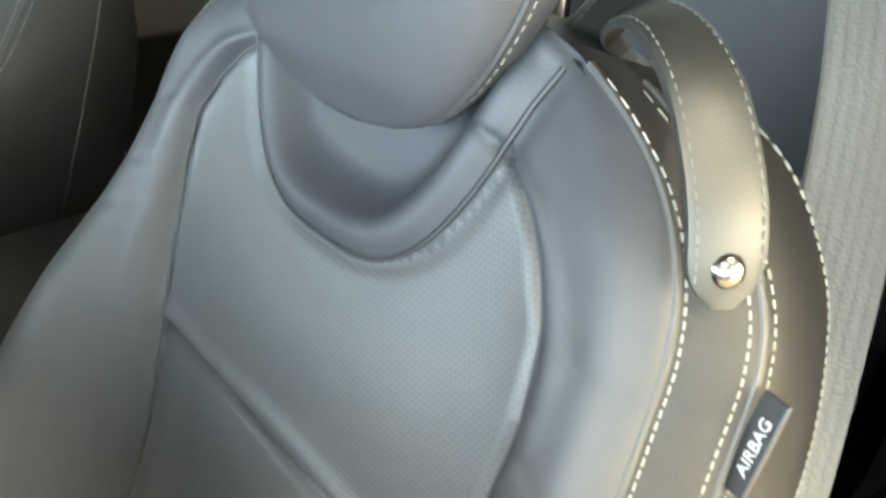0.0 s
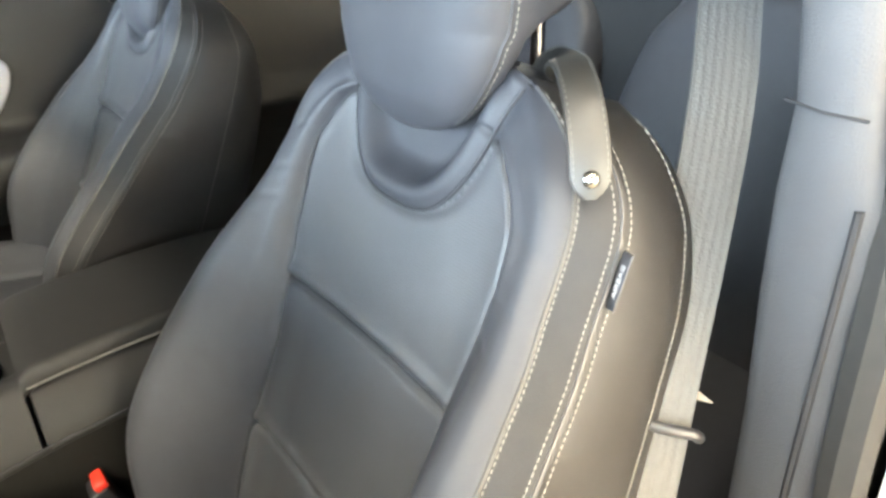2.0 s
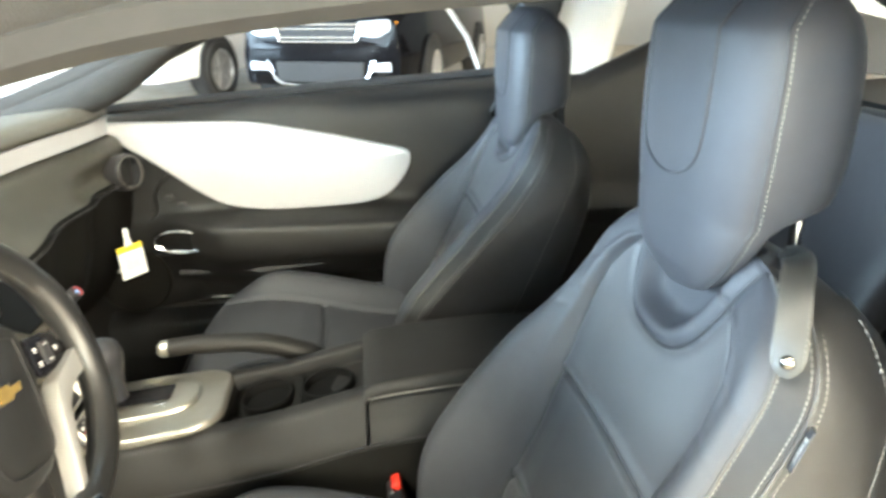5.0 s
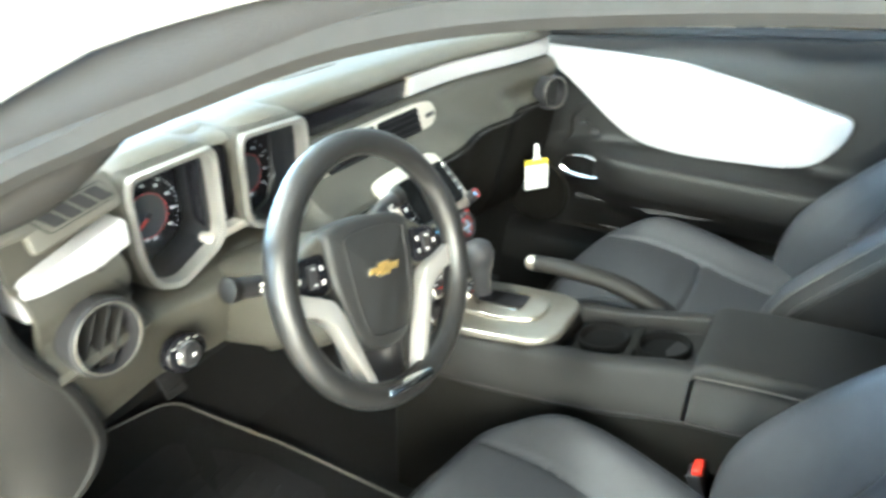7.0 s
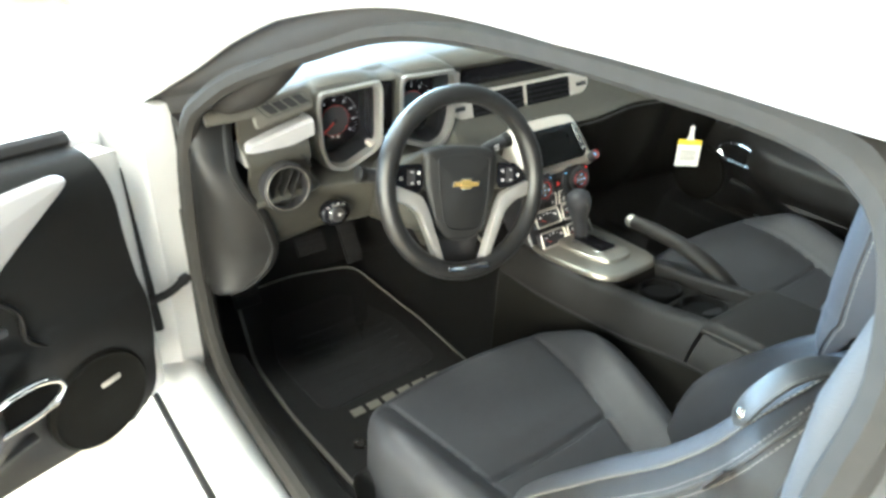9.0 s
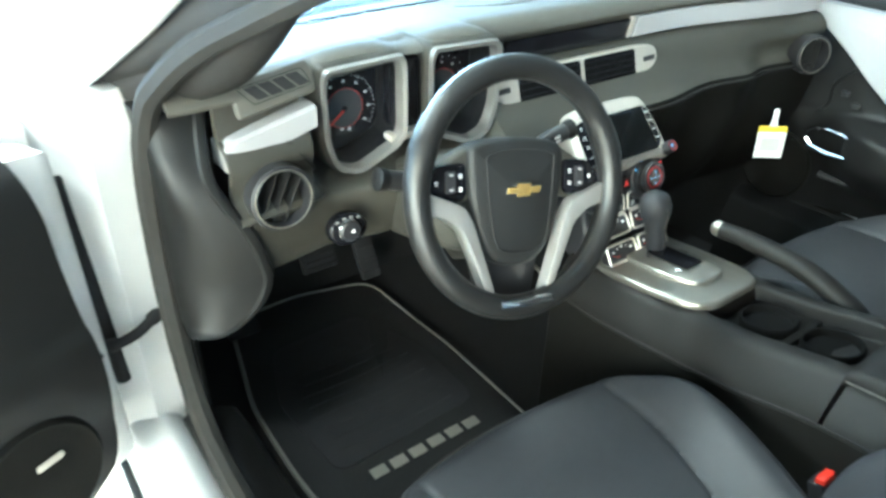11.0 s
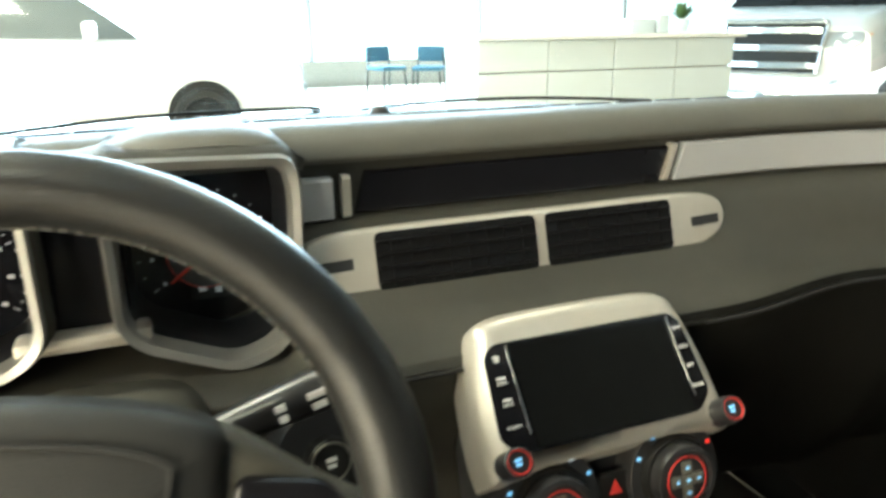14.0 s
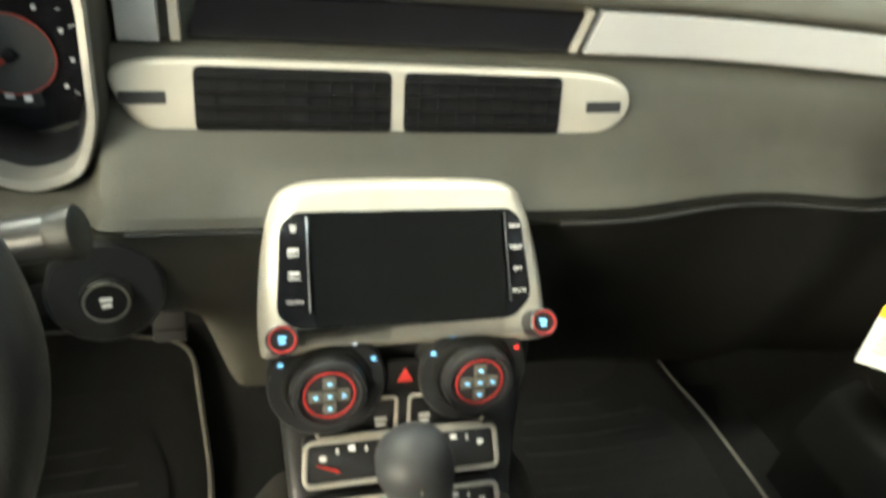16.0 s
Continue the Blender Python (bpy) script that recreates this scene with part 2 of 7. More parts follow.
# ---- mesh helpers ----


def ss(a, b, x):
    x = min(1.0, max(0.0, (x - a) / (b - a)))
    return x * x * (3 - 2 * x)


def lerp(table, x):
    if x <= table[0][0]:
        return table[0][1]
    for (a, fa), (b, fb) in zip(table, table[1:]):
        if x <= b:
            return fa + (fb - fa) * (x - a) / (b - a)
    return table[-1][1]


def smooth_lerp(table, x):
    """Catmull-Rom through a small table."""
    if x <= table[0][0]:
        return table[0][1]
    if x >= table[-1][0]:
        return table[-1][1]
    i = 0
    while x > table[i + 1][0]:
        i += 1
    (x1, p1), (x2, p2) = table[i], table[i + 1]
    x0, p0 = table[i - 1] if i else (x1 - (x2 - x1), p1)
    x3, p3 = table[i + 2] if i + 2 < len(table) else (x2 + (x2 - x1), p2)
    m1 = (p2 - p0) / (x2 - x0) * (x2 - x1)
    m2 = (p3 - p1) / (x3 - x1) * (x2 - x1)
    t = (x - x1) / (x2 - x1)
    return (2 * t ** 3 - 3 * t * t + 1) * p1 + (t ** 3 - 2 * t * t + t) * m1 + (-2 * t ** 3 + 3 * t * t) * p2 + (t ** 3 - t * t) * m2


def spline(pts, n=8, closed=False):
    P = [Vector(p) for p in pts]
    out = []
    k = len(P)
    for i in range(k if closed else k - 1):
        if closed:
            a, b, c, d = P[i - 1], P[i], P[(i + 1) % k], P[(i + 2) % k]
        else:
            b, c = P[i], P[i + 1]
            a = P[i - 1] if i else b * 2 - c
            d = P[i + 2] if i + 2 < k else c * 2 - b
        for j in range(n):
            t = j / n
            out.append(0.5 * ((2 * b) + (c - a) * t + (2 * a - 5 * b + 4 * c - d) * t * t + (3 * b - a - 3 * c + d) * t ** 3))
    if not closed:
        out.append(P[-1].copy())
    return out


def round_poly(pts, r, n=5):
    """Rounds the corners of a flat polygon of (a, b)."""
    out = []
    k = len(pts)
    for i in range(k):
        p, q, s = Vector(pts[i - 1]), Vector(pts[i]), Vector(pts[(i + 1) % k])
        a, b = (p - q), (s - q)
        rr = r[i] if isinstance(r, (list, tuple)) else r
        d = min(rr, a.length * 0.49, b.length * 0.49)
        a, b = q + a.normalized() * d, q + b.normalized() * d
        for j in range(n + 1):
            t = j / n
            out.append(a * (1 - t) ** 2 + q * 2 * t * (1 - t) + b * t * t)
    return out


def loft(bm, rings, closed=True, caps=True):
    vs = [[bm.verts.new(p) for p in ring] for ring in rings]
    n = len(vs[0])
    for a, b in zip(vs, vs[1:]):
        for i in range(n if closed else n - 1):
            j = (i + 1) % n
            bm.faces.new((a[i], a[j], b[j], b[i]))
    if caps and closed:
        bm.faces.new(list(reversed(vs[0])))
        bm.faces.new(vs[-1])
    return vs


def tube(bm, pts, r, n=10, flat=1.0, caps=True):
    """A round or flattened bar along points; r is a number or one for each point."""
    P = [Vector(p) for p in pts]
    side = None
    rings = []
    for i, p in enumerate(P):
        t = (P[min(i + 1, len(P) - 1)] - P[max(i - 1, 0)]).normalized()
        if side is None:
            side = t.cross(Vector((0, 0, 1)))
            if side.length < 1e-3:
                side = Vector((1, 0, 0))
        side = (side - t * side.dot(t)).normalized()
        up = t.cross(side)
        rr = r[i] if isinstance(r, (list, tuple)) else r
        rings.append([p + side * (math.cos(a) * rr) + up * (math.sin(a) * rr * flat) for a in (2 * math.pi * k / n for k in range(n))])
    loft(bm, rings, True, caps)


def ring_tube(bm, pts, r, n=8):
    """A closed tube along a closed line."""
    P = [Vector(p) for p in pts]
    k = len(P)
    side, rings = None, []
    for i, p in enumerate(P):
        t = (P[(i + 1) % k] - P[i - 1]).normalized()
        c = sum(P, Vector()) / k
        side = (p - c)
        side = (side - t * side.dot(t)).normalized()
        up = t.cross(side)
        rings.append([p + side * (math.cos(a) * r) + up * (math.sin(a) * r) for a in (2 * math.pi * j / n for j in range(n))])
    rings.append(rings[0])
    vs = [[bm.verts.new(q) for q in ring] for ring in rings[:-1]]
    for i in range(k):
        a, b = vs[i], vs[(i + 1) % k]
        for j in range(n):
            bm.faces.new((a[j], a[(j + 1) % n], b[(j + 1) % n], b[j]))


def box(bm, c, s, bev=0.0, m=None, seg=2):
    g = bmesh.ops.create_cube(bm, size=1.0)
    vs = g["verts"]
    bmesh.ops.scale(bm, vec=s, verts=vs)
    if bev:
        es = list({e for v in vs for e in v.link_edges})
        r = bmesh.ops.bevel(bm, geom=es, offset=bev, segments=seg, affect="EDGES", profile=0.5)
        vs = list({v for f in r["faces"] for v in f.verts} | {v for v in vs if v.is_valid})
    bmesh.ops.translate(bm, vec=c, verts=vs)
    if m is not None:
        bmesh.ops.transform(bm, matrix=m, verts=vs)
    return vs


def slab(bm, outline, depth, m, bev=0.0, seg=2, dome=0.0):
    """A plate with that outline in the local x, y and its front at local z = depth; edges rounded by steps."""
    pts = [Vector((p[0], p[1])) for p in outline]
    c = sum(pts, Vector((0, 0))) / len(pts)
    k = len(pts)

    def inset(d):
        out = []
        for i in range(k):
            t = (pts[(i + 1) % k] - pts[i - 1])
            t = t.normalized() if t.length > 1e-9 else Vector((1, 0))
            out.append(pts[i] + Vector((-t.y, t.x)) * d * sign)
        return out
    area = sum(pts[i - 1].x * pts[i].y - pts[i].x * pts[i - 1].y for i in range(k))
    sign = 1 if area > 0 else -1
    rings = [[m @ Vector((p.x, p.y, 0)) for p in pts]]
    if bev:
        for j in range(seg + 1):
            a = math.pi / 2 * j / seg
            rings.append([m @ Vector((p.x, p.y, depth - bev + bev * math.sin(a))) for p in inset(bev * (1 - math.cos(a)))])
    else:
        rings.append([m @ Vector((p.x, p.y, depth)) for p in pts])
    if dome:
        last = inset(bev)
        for f in (0.85, 0.65, 0.4, 0.15):
            rings.append([m @ Vector((*(c + (p - c) * f), depth + dome * (1 - f * f))) for p in last])
    loft(bm, rings)


def disc(bm, profile, m, n=28):
    """A turned shape: profile of (radius, height) along the local z."""
    rings = [[m @ Vector((r * math.cos(2 * math.pi * k / n), r * math.sin(2 * math.pi * k / n), h)) for k in range(n)] for r, h in profile]
    loft(bm, rings)


def basis(o, x, y):
    x = Vector(x).normalized()
    z = x.cross(Vector(y)).normalized()
    y = z.cross(x)
    m = Matrix((x, y, z)).transposed().to_4x4()
    m.translation = o
    return m


def obj(name, bm, material, parent=None, smooth=True, angle=38):
    bmesh.ops.recalc_face_normals(bm, faces=bm.faces)
    me = bpy.data.meshes.new(name)
    bm.to_mesh(me)
    bm.free()
    me.materials.append(material)
    if smooth:
        me.shade_smooth()
        me.set_sharp_from_angle(angle=radians(angle))
    ob = new(name, me)
    if parent is not None:
        ob.parent = parent
        ob.matrix_parent_inverse = parent.matrix_world.inverted()
    return ob


def part(name, bm, material, parent, label="", smooth=True, angle=38):
    ob = obj(name, bm, material, parent, smooth, angle)
    return tagged(ob, label) if label else ob


def thing(name, at, label, category, group="", kind=""):
    ob = new(name)
    ob.matrix_world = pose(*at)
    ob.empty_display_size = 0.05
    return tagged(ob, label, category, group, kind)


def solo(name, bm, material, label, category, group="", kind="", smooth=True):
    return tagged(obj(name, bm, material, None, smooth), label, category, group, kind)


def B():
    return bmesh.new()


def printed(parent, text, m, size, material, name="lettering", label=""):
    """Raised lettering as a mesh, its baseline's middle at m."""
    cu = bpy.data.curves.new(name, "FONT")
    cu.body, cu.size, cu.align_x, cu.extrude = text, size, "CENTER", 0.0002
    tmp = bpy.data.objects.new(name, cu)
    me = bpy.data.meshes.new_from_object(tmp)
    bpy.data.objects.remove(tmp)
    me.materials.clear()
    me.materials.append(material)
    ob = new(name, me)
    ob.parent = parent
    ob.matrix_world = m
    ob.matrix_parent_inverse = parent.matrix_world.inverted()
    return tagged(ob, label) if label else ob


def bars(parent, m, w, h, material, n=1, name="print_bar"):
    """Short bars in place of print that cannot be read."""
    bm = B()
    for i in range(n):
        box(bm, (0, (n - 1) * h * 0.8 - i * h * 1.6, 0.0002), (w * (1 - 0.18 * (i % 2)), h, 0.0005), 0, m)
    return part(name, bm, material, parent, smooth=False)

# ---- showroom shell ----
X0, X1, Y0, Y1, ZC = -7.0, 14.0, -9.0, 11.5, 4.4


def setting(name, bm, material, label, category, smooth=False):
    return solo(name, bm, material, label, category, "", "structure", smooth)


bm = B()
box(bm, ((X0 + X1) / 2, (Y0 + Y1) / 2, -0.06), (X1 - X0 + 1, Y1 - Y0 + 1, 0.1))
floor = setting("floor", bm, GROUT, "cream polished tile showroom floor with thin joints", "floor")
bm = B()
box(bm, ((X0 + X1) / 2, (Y0 + Y1) / 2, ZC + 0.06), (X1 - X0 + 0.6, Y1 - Y0 + 0.6, 0.12))
setting("ceiling", bm, CEIL, "pale board showroom ceiling", "ceiling")
bm = B()
box(bm, (X1 + 0.1, (Y0 + Y1) / 2, ZC / 2), (0.2, Y1 - Y0 + 0.4, ZC))
setting("wall_east", bm, WALL, "plain cream painted showroom wall", "wall")
bm = B()
box(bm, ((X0 + X1) / 2, Y0 - 0.1, ZC / 2), (X1 - X0, 0.2, ZC))
setting("wall_south", bm, WALL, "plain cream painted showroom wall", "wall")


def glazed(name, a, b, label):
    """A wall with a low sill, a lintel, mullions and panes from plan point a to b."""
    a, b = Vector((*a, 0)), Vector((*b, 0))
    d = (b - a)
    m = basis(a, d, (0, 0, 1))
    n = 7
    L = d.length
    bm = B()
    box(bm, (L / 2, 0.2, 0), (L, 0.4, 0.2), 0, m)
    box(bm, (L / 2, ZC - 0.15, 0), (L, 0.3, 0.2), 0, m)
    w = setting(name, bm, WALL, label, "window wall")
    for i in range(n + 1):
        bm = B()
        box(bm, (L * i / n, ZC / 2 + 0.05, 0), (0.07, ZC - 0.7, 0.12), 0.006, m)
        part("mullion", bm, ALU, w, "aluminium mullion", smooth=False)
    for i in range(n):
        bm = B()
        box(bm, (L * (i + 0.5) / n, ZC / 2 + 0.05, 0), (L / n - 0.075, ZC - 0.71, 0.012), 0, m)
        part("pane", bm, GLASS, w, smooth=False).visible_shadow = False
    return w


glazed("wall_north", (X0, Y1), (X1, Y1), "floor to ceiling glazed showroom front with bright daylight")
glazed("wall_west", (X0, Y0), (X0, Y1), "glazed showroom side wall with bright daylight")
bm = B()
box(bm, (0, Y1 + 5, 3), (34, 0.1, 12))
setting("backdrop", bm, OUTSIDE, "overexposed daylight outside the showroom glazing", "daylight")
bm = B()
box(bm, (X0 - 5, 0, 3), (0.1, 34, 12))
setting("backdrop", bm, OUTSIDE, "overexposed daylight outside the showroom glazing", "daylight")

for lx, ly, lw in LAMPS:
    lamp = thing("ceiling_light", (lx, ly, ZC - 0.03), "flat rectangular warm white ceiling light", "ceiling light", "ceiling lights")
    bm = B()
    box(bm, (lx, ly, ZC - 0.008), (1.24, 0.64, 0.015), 0.004)
    part("lamp_frame", bm, ALU, lamp, "aluminium frame", smooth=False)
    bm = B()
    box(bm, (lx, ly, ZC - 0.022), (1.16, 0.56, 0.012), 0.004)
    part("diffuser", bm, PANEL_GLOW, lamp, "warm white diffuser", smooth=False)

# ---- the white coupe: shell, glass, floor, trim ----
car = thing("sports_coupe", (0, 0, 0), "white two-door sports coupe standing on the showroom floor", "car")


def mirrored(f):
    for s in (-1, 1):
        f(s)


# floor pan and tunnel
bm = B()
box(bm, (0, -0.35, 0.155), (1.46, 2.5, 0.06), 0.01)
part("floor_pan", bm, CARPET, car, "black carpeted cabin floor", smooth=False)
# firewall and toe board
bm = B()
loft(bm, [[(x, 0.50, 0.185), (x, 0.72, 0.22), (x, 0.86, 0.42), (x, 0.90, 0.79), (x, 0.96, 0.79), (x, 0.93, 0.30), (x, 0.74, 0.12), (x, 0.5, 0.12)] for x in (-0.73, 0.73)])
part("toe_board", bm, CARPET, car, "black carpeted toe board", smooth=False)


def sill(s):
    bm = B()
    pts = round_poly([(0.76, 0.16), (0.76, 0.345), (0.79, 0.372), (0.838, 0.366), (0.862, 0.335), (0.855, 0.16)], 0.016, 4)
    loft(bm, [[(s * p.x, y, p.y) for p in pts] for y in (-1.0, -0.5, 0.0, 0.36)])
    part("sill", bm, PAINT, car, "white painted door sill")
    bm = B()
    tube(bm, [(s * 0.864, y, 0.318) for y in (-0.95, -0.5, 0.0, 0.36)], 0.009, 8)
    part("sill_strip", bm, RUBBER, car, "thin black strip along the sill")
    bm = B()
    pts = round_poly([(0.660, 0.17), (0.662, 0.290), (0.688, 0.366), (0.735, 0.392), (0.770, 0.388), (0.774, 0.378), (0.735, 0.362), (0.700, 0.17)], 0.010, 3)
    loft(bm, [[(s * p.x, y, p.y) for p in pts] for y in (-0.90, 0.30)])
    part("sill_plate", bm, PLASTIC, car, "black plastic sill trim")


mirrored(sill)


def jamb(s):
    """Front door jamb, kick panel and the front wing behind the wheel."""
    bm = B()
    loft(bm, [[(s * x, y, z) for x, y in ((0.74, 0.36), (0.80, 0.34), (0.90, 0.40), (0.90, 0.55), (0.74, 0.55))] for z in (0.2, 0.5, 0.80, 0.90)])
    part("door_jamb", bm, PAINT, car, "white painted front door jamb")
    # dark tube on the jamb, added to stand for the shade in the hinge gap
    bm = B()
    tube(bm, [(s * 0.831, 0.352, 0.46), (s * 0.838, 0.357, 0.64), (s * 0.846, 0.361, 0.80)], 0.011, 8)
    part("hinge_gap_shade", bm, RUBBER, car, "dark strip standing for the shade in the hinge gap")
    bm = B()
    tube(bm, spline([(s * 0.764, 0.352, 0.556), (s * 0.778, 0.338, 0.556), (s * 0.800, 0.326, 0.552), (s * 0.826, 0.325, 0.546), (s * 0.846, 0.335, 0.542)], 4), [0.011] * 4 + [0.008] * 9 + [0.010] * 4, 10)
    part("cable_boot", bm, RUBBER, car, "ribbed black cable boot at the hinge")
    bm = B()
    loft(bm, [[(s * 0.735, 0.28, z0), (s * 0.715, 0.34, z0), (s * 0.70, 0.86, z0), (s * 0.74, 0.86, z0), (s * 0.755, 0.33, z0)] for z0 in (0.18, 0.70)])
    part("kick_panel", bm, PLASTIC, car, "black footwell side trim")


mirrored(jamb)


def seal(s):
    """The rubber weatherstrip round the door opening."""
    line = spline([(0.738, 0.262, 0.90), (0.750, 0.285, 0.80), (0.755, 0.29, 0.60), (0.756, 0.24, 0.44), (0.756, 0.10, 0.390), (0.757, -0.3, 0.388), (0.757, -0.62, 0.40),
                   (0.735, -0.765, 0.50), (0.718, -0.768, 0.70), (0.713, -0.755, 0.90), (0.700, -0.752, 0.98), (0.668, -0.745, 1.08), (0.638, -0.68, 1.165), (0.634, -0.50, 1.172), (0.642, -0.30, 1.158),
                   (0.652, -0.17, 1.131), (0.668, -0.05, 1.084), (0.686, 0.03, 1.048), (0.704, 0.12, 1.006), (0.724, 0.20, 0.955)], 6, True)
    bm = B()
    ring_tube(bm, [(s * p.x, p.y, p.z) for p in line], 0.016, 8)
    part("door_seal", bm, SEAL, car, "black rubber door seal")


mirrored(seal)


def pillars(s):
    # A pillar and roof rail inner trim
    line = [(0.752, 0.50, 0.892), (0.732, 0.40, 0.925), (0.690, 0.20, 1.000), (0.656, -0.02, 1.096), (0.628, -0.22, 1.168), (0.610, -0.45, 1.198), (0.602, -0.75, 1.205), (0.585, -1.05, 1.19), (0.56, -1.35, 1.12)]
    bm = B()
    tube(bm, [(s * p.x, p.y, p.z) for p in spline(line, 6)], 0.040, 12, 0.8)
    part("pillar_trim", bm, PILLAR, car, "dark grey A pillar and roof rail trim")
    bm = B()
    cov = spline(line[:5], 8)
    tube(bm, [(s * (p.x - 0.024 * ss(-0.10, 0.25, p.y)), p.y - 0.004, p.z - 0.034 * ss(-0.10, 0.25, p.y)) for p in cov], [0.010 + 0.034 * ss(-0.10, 0.22, p.y) for p in cov], 14, 0.9)
    part("pillar_cover", bm, PILLAR, car, "broad dark cover inside the A pillar")
    # outer white rail
    bm = B()
    rings = []
    for p in spline([(0.775, 0.72, 0.822), (0.765, 0.60, 0.855)] + line, 6):
        e = p.z + lerp([(-1.4, -0.02), (-0.65, -0.022), (-0.45, -0.020), (-0.17, -0.002), (-0.03, 0.014), (0.10, 0.010), (0.25, -0.012), (0.42, -0.040), (0.72, -0.040)], p.y)
        sec = round_poly([(p.x + 0.044, e), (p.x + 0.062, e + 0.006), (p.x + 0.054, e + 0.045), (p.x + 0.022, e + 0.090), (p.x - 0.006, e + 0.094), (p.x + 0.030, e + 0.040)], 0.008, 3)
        rings.append([(s * q.x, p.y, q.y) for q in sec])
    loft(bm, rings)
    part("roof_rail", bm, PAINT, car, "white painted roof rail")
    # B pillar: inner trim, door-side post and outer skin
    bm = B()
    rows = [(0.35, 0.645, -0.765), (0.55, 0.643, -0.765), (0.72, 0.641, -0.758), (0.82, 0.640, -0.745), (0.90, 0.644, -0.730), (0.955, 0.650, -0.720), (1.03, 0.640, -0.715), (1.10, 0.612, -0.720), (1.16, 0.585, -0.73), (1.20, 0.570, -0.73)]
    rings = []
    for z, xi, yf in rows:
        w = lerp([(0.35, 0.072), (0.90, 0.062), (0.955, 0.045), (1.2, 0.05)], z)
        dp = 0.10
        rings.append([(s * q.x, q.y, z) for q in round_poly([(xi, yf - 0.006), (xi + 0.6 * w, yf + 0.002), (xi + w, yf - 0.008), (xi + w + 0.002, yf - 0.05), (xi + w, yf - dp), (xi + 0.01, yf - dp)], 0.014, 4)])
    loft(bm, rings)
    part("b_pillar_trim", bm, PLASTIC_GREY, car, "grey B pillar trim")
    for line_ in (((0.697, -0.734, 0.902), (0.694, -0.744, 0.80), (0.690, -0.757, 0.70), (0.690, -0.766, 0.45)), ((0.649, -0.726, 0.954), (0.672, -0.719, 0.953), (0.695, -0.7225, 0.952))):
        bm = B()
        tube(bm, [(s * a, b, c) for a, b, c in line_], 0.0026 if line_[0][2] < 0.92 else 0.0009, 6)
        part("pillar_seam", bm, RUBBER, car, "dark seam in the B pillar trim")
    bm = B()
    rings = []
    for z, xo in ((0.30, 0.93), (0.5, 0.95), (0.75, 0.94), (0.90, 0.90), (0.93, 0.86), (1.0, 0.78), (1.1, 0.71), (1.22, 0.655)):
        db = lerp([(0.92, 0.16), (0.97, 0.03)], z)
        xi = lerp([(0.3, 0.74), (0.8, 0.725), (0.92, 0.720), (1.0, 0.68), (1.22, 0.61)], z)
        rings.append([(s * q.x, q.y, z) for q in round_poly([(xi, -0.80), (0.5 * xi + 0.5 * xo, -0.86), (xo - 0.015, -0.93), (xo, -0.97), (xo - 0.02, -0.97 - db), (xi, -0.93 - db)], 0.015, 3)])
    loft(bm, rings)
    part("rear_jamb", bm, PAINT, car, "white painted rear door jamb")


mirrored(pillars)

# roof, headliner, glass
bm = B()
rings = []
for y, z, hx in ((-0.14, 1.235, 0.60), (-0.3, 1.265, 0.61), (-0.6, 1.285, 0.61), (-0.9, 1.28, 0.60), (-1.25, 1.235, 0.58)):
    rings.append([(hx * u, y, z - 0.05 * u * u + 0.0) for u in [i / 10 - 1 for i in range(21)]] + [(hx * u, y, z - 0.05 * u * u + 0.022) for u in [1 - i / 10 for i in range(21)]])
loft(bm, rings)
part("roof", bm, PAINT, car, "white painted roof")
bm = B()
loft(bm, [[(x, y, z - 0.02 - 0.05 * (x / 0.6) ** 2) for x, o in [(-0.58 + 0.116 * i, 0) for i in range(11)]] + [(x, y, z - 0.035 - 0.05 * (x / 0.6) ** 2) for x in [0.58 - 0.116 * i for i in range(11)]]
          for y, z in ((-0.12, 1.232), (-0.35, 1.262), (-0.6, 1.28), (-0.9, 1.275), (-1.25, 1.23))])
part("headliner", bm, HEADLINER, car, "grey fabric headliner")


def glass_sheet(name, rows, label, mater=GLASS, parent=car):
    bm = B()
    n = 12
    rings = []
    for hx, y, z, bow in rows:
        f = [(hx * (2 * i / n - 1), y - bow * (2 * i / n - 1) ** 2, z) for i in range(n + 1)]
        rings.append(f + [(x, yy, zz + 0.005) for x, yy, zz in reversed(f)])
    loft(bm, rings)
    g = part(name, bm, mater, parent, label)
    g.visible_shadow = False
    return g


glass_sheet("windshield", [(0.72, 0.90, 0.872, 0.26), (0.69, 0.66, 0.985, 0.21), (0.64, 0.35, 1.12, 0.16), (0.59, -0.06, 1.238, 0.10)], "clear raked windshield")
glass_sheet("rear_window", [(0.56, -1.27, 1.225, -0.02), (0.58, -1.75, 1.03, -0.06)], "clear rear window")


# outer skin: bonnet, wings, nose, quarters, tail
def skin(name, rows, label, mater=PAINT, bow=0.0):
    """Rows of (y, [(x, z), ...]) lofted from front to back, given thickness."""
    bm = B()
    rings = []
    for y, line in rows:
        L = spline([(x, 0, z) for x, z in line], 4)
        k = bow * (1 - ss(1.02, 1.6, y))
        rings.append([(p.x, y - k * (p.x / 0.72) ** 2, p.z) for p in L] + [(p.x * 0.985, y - k * (p.x / 0.72) ** 2, p.z - 0.02) for p in reversed(L)])
    loft(bm, rings)
    return part(name, bm, mater, car, label)


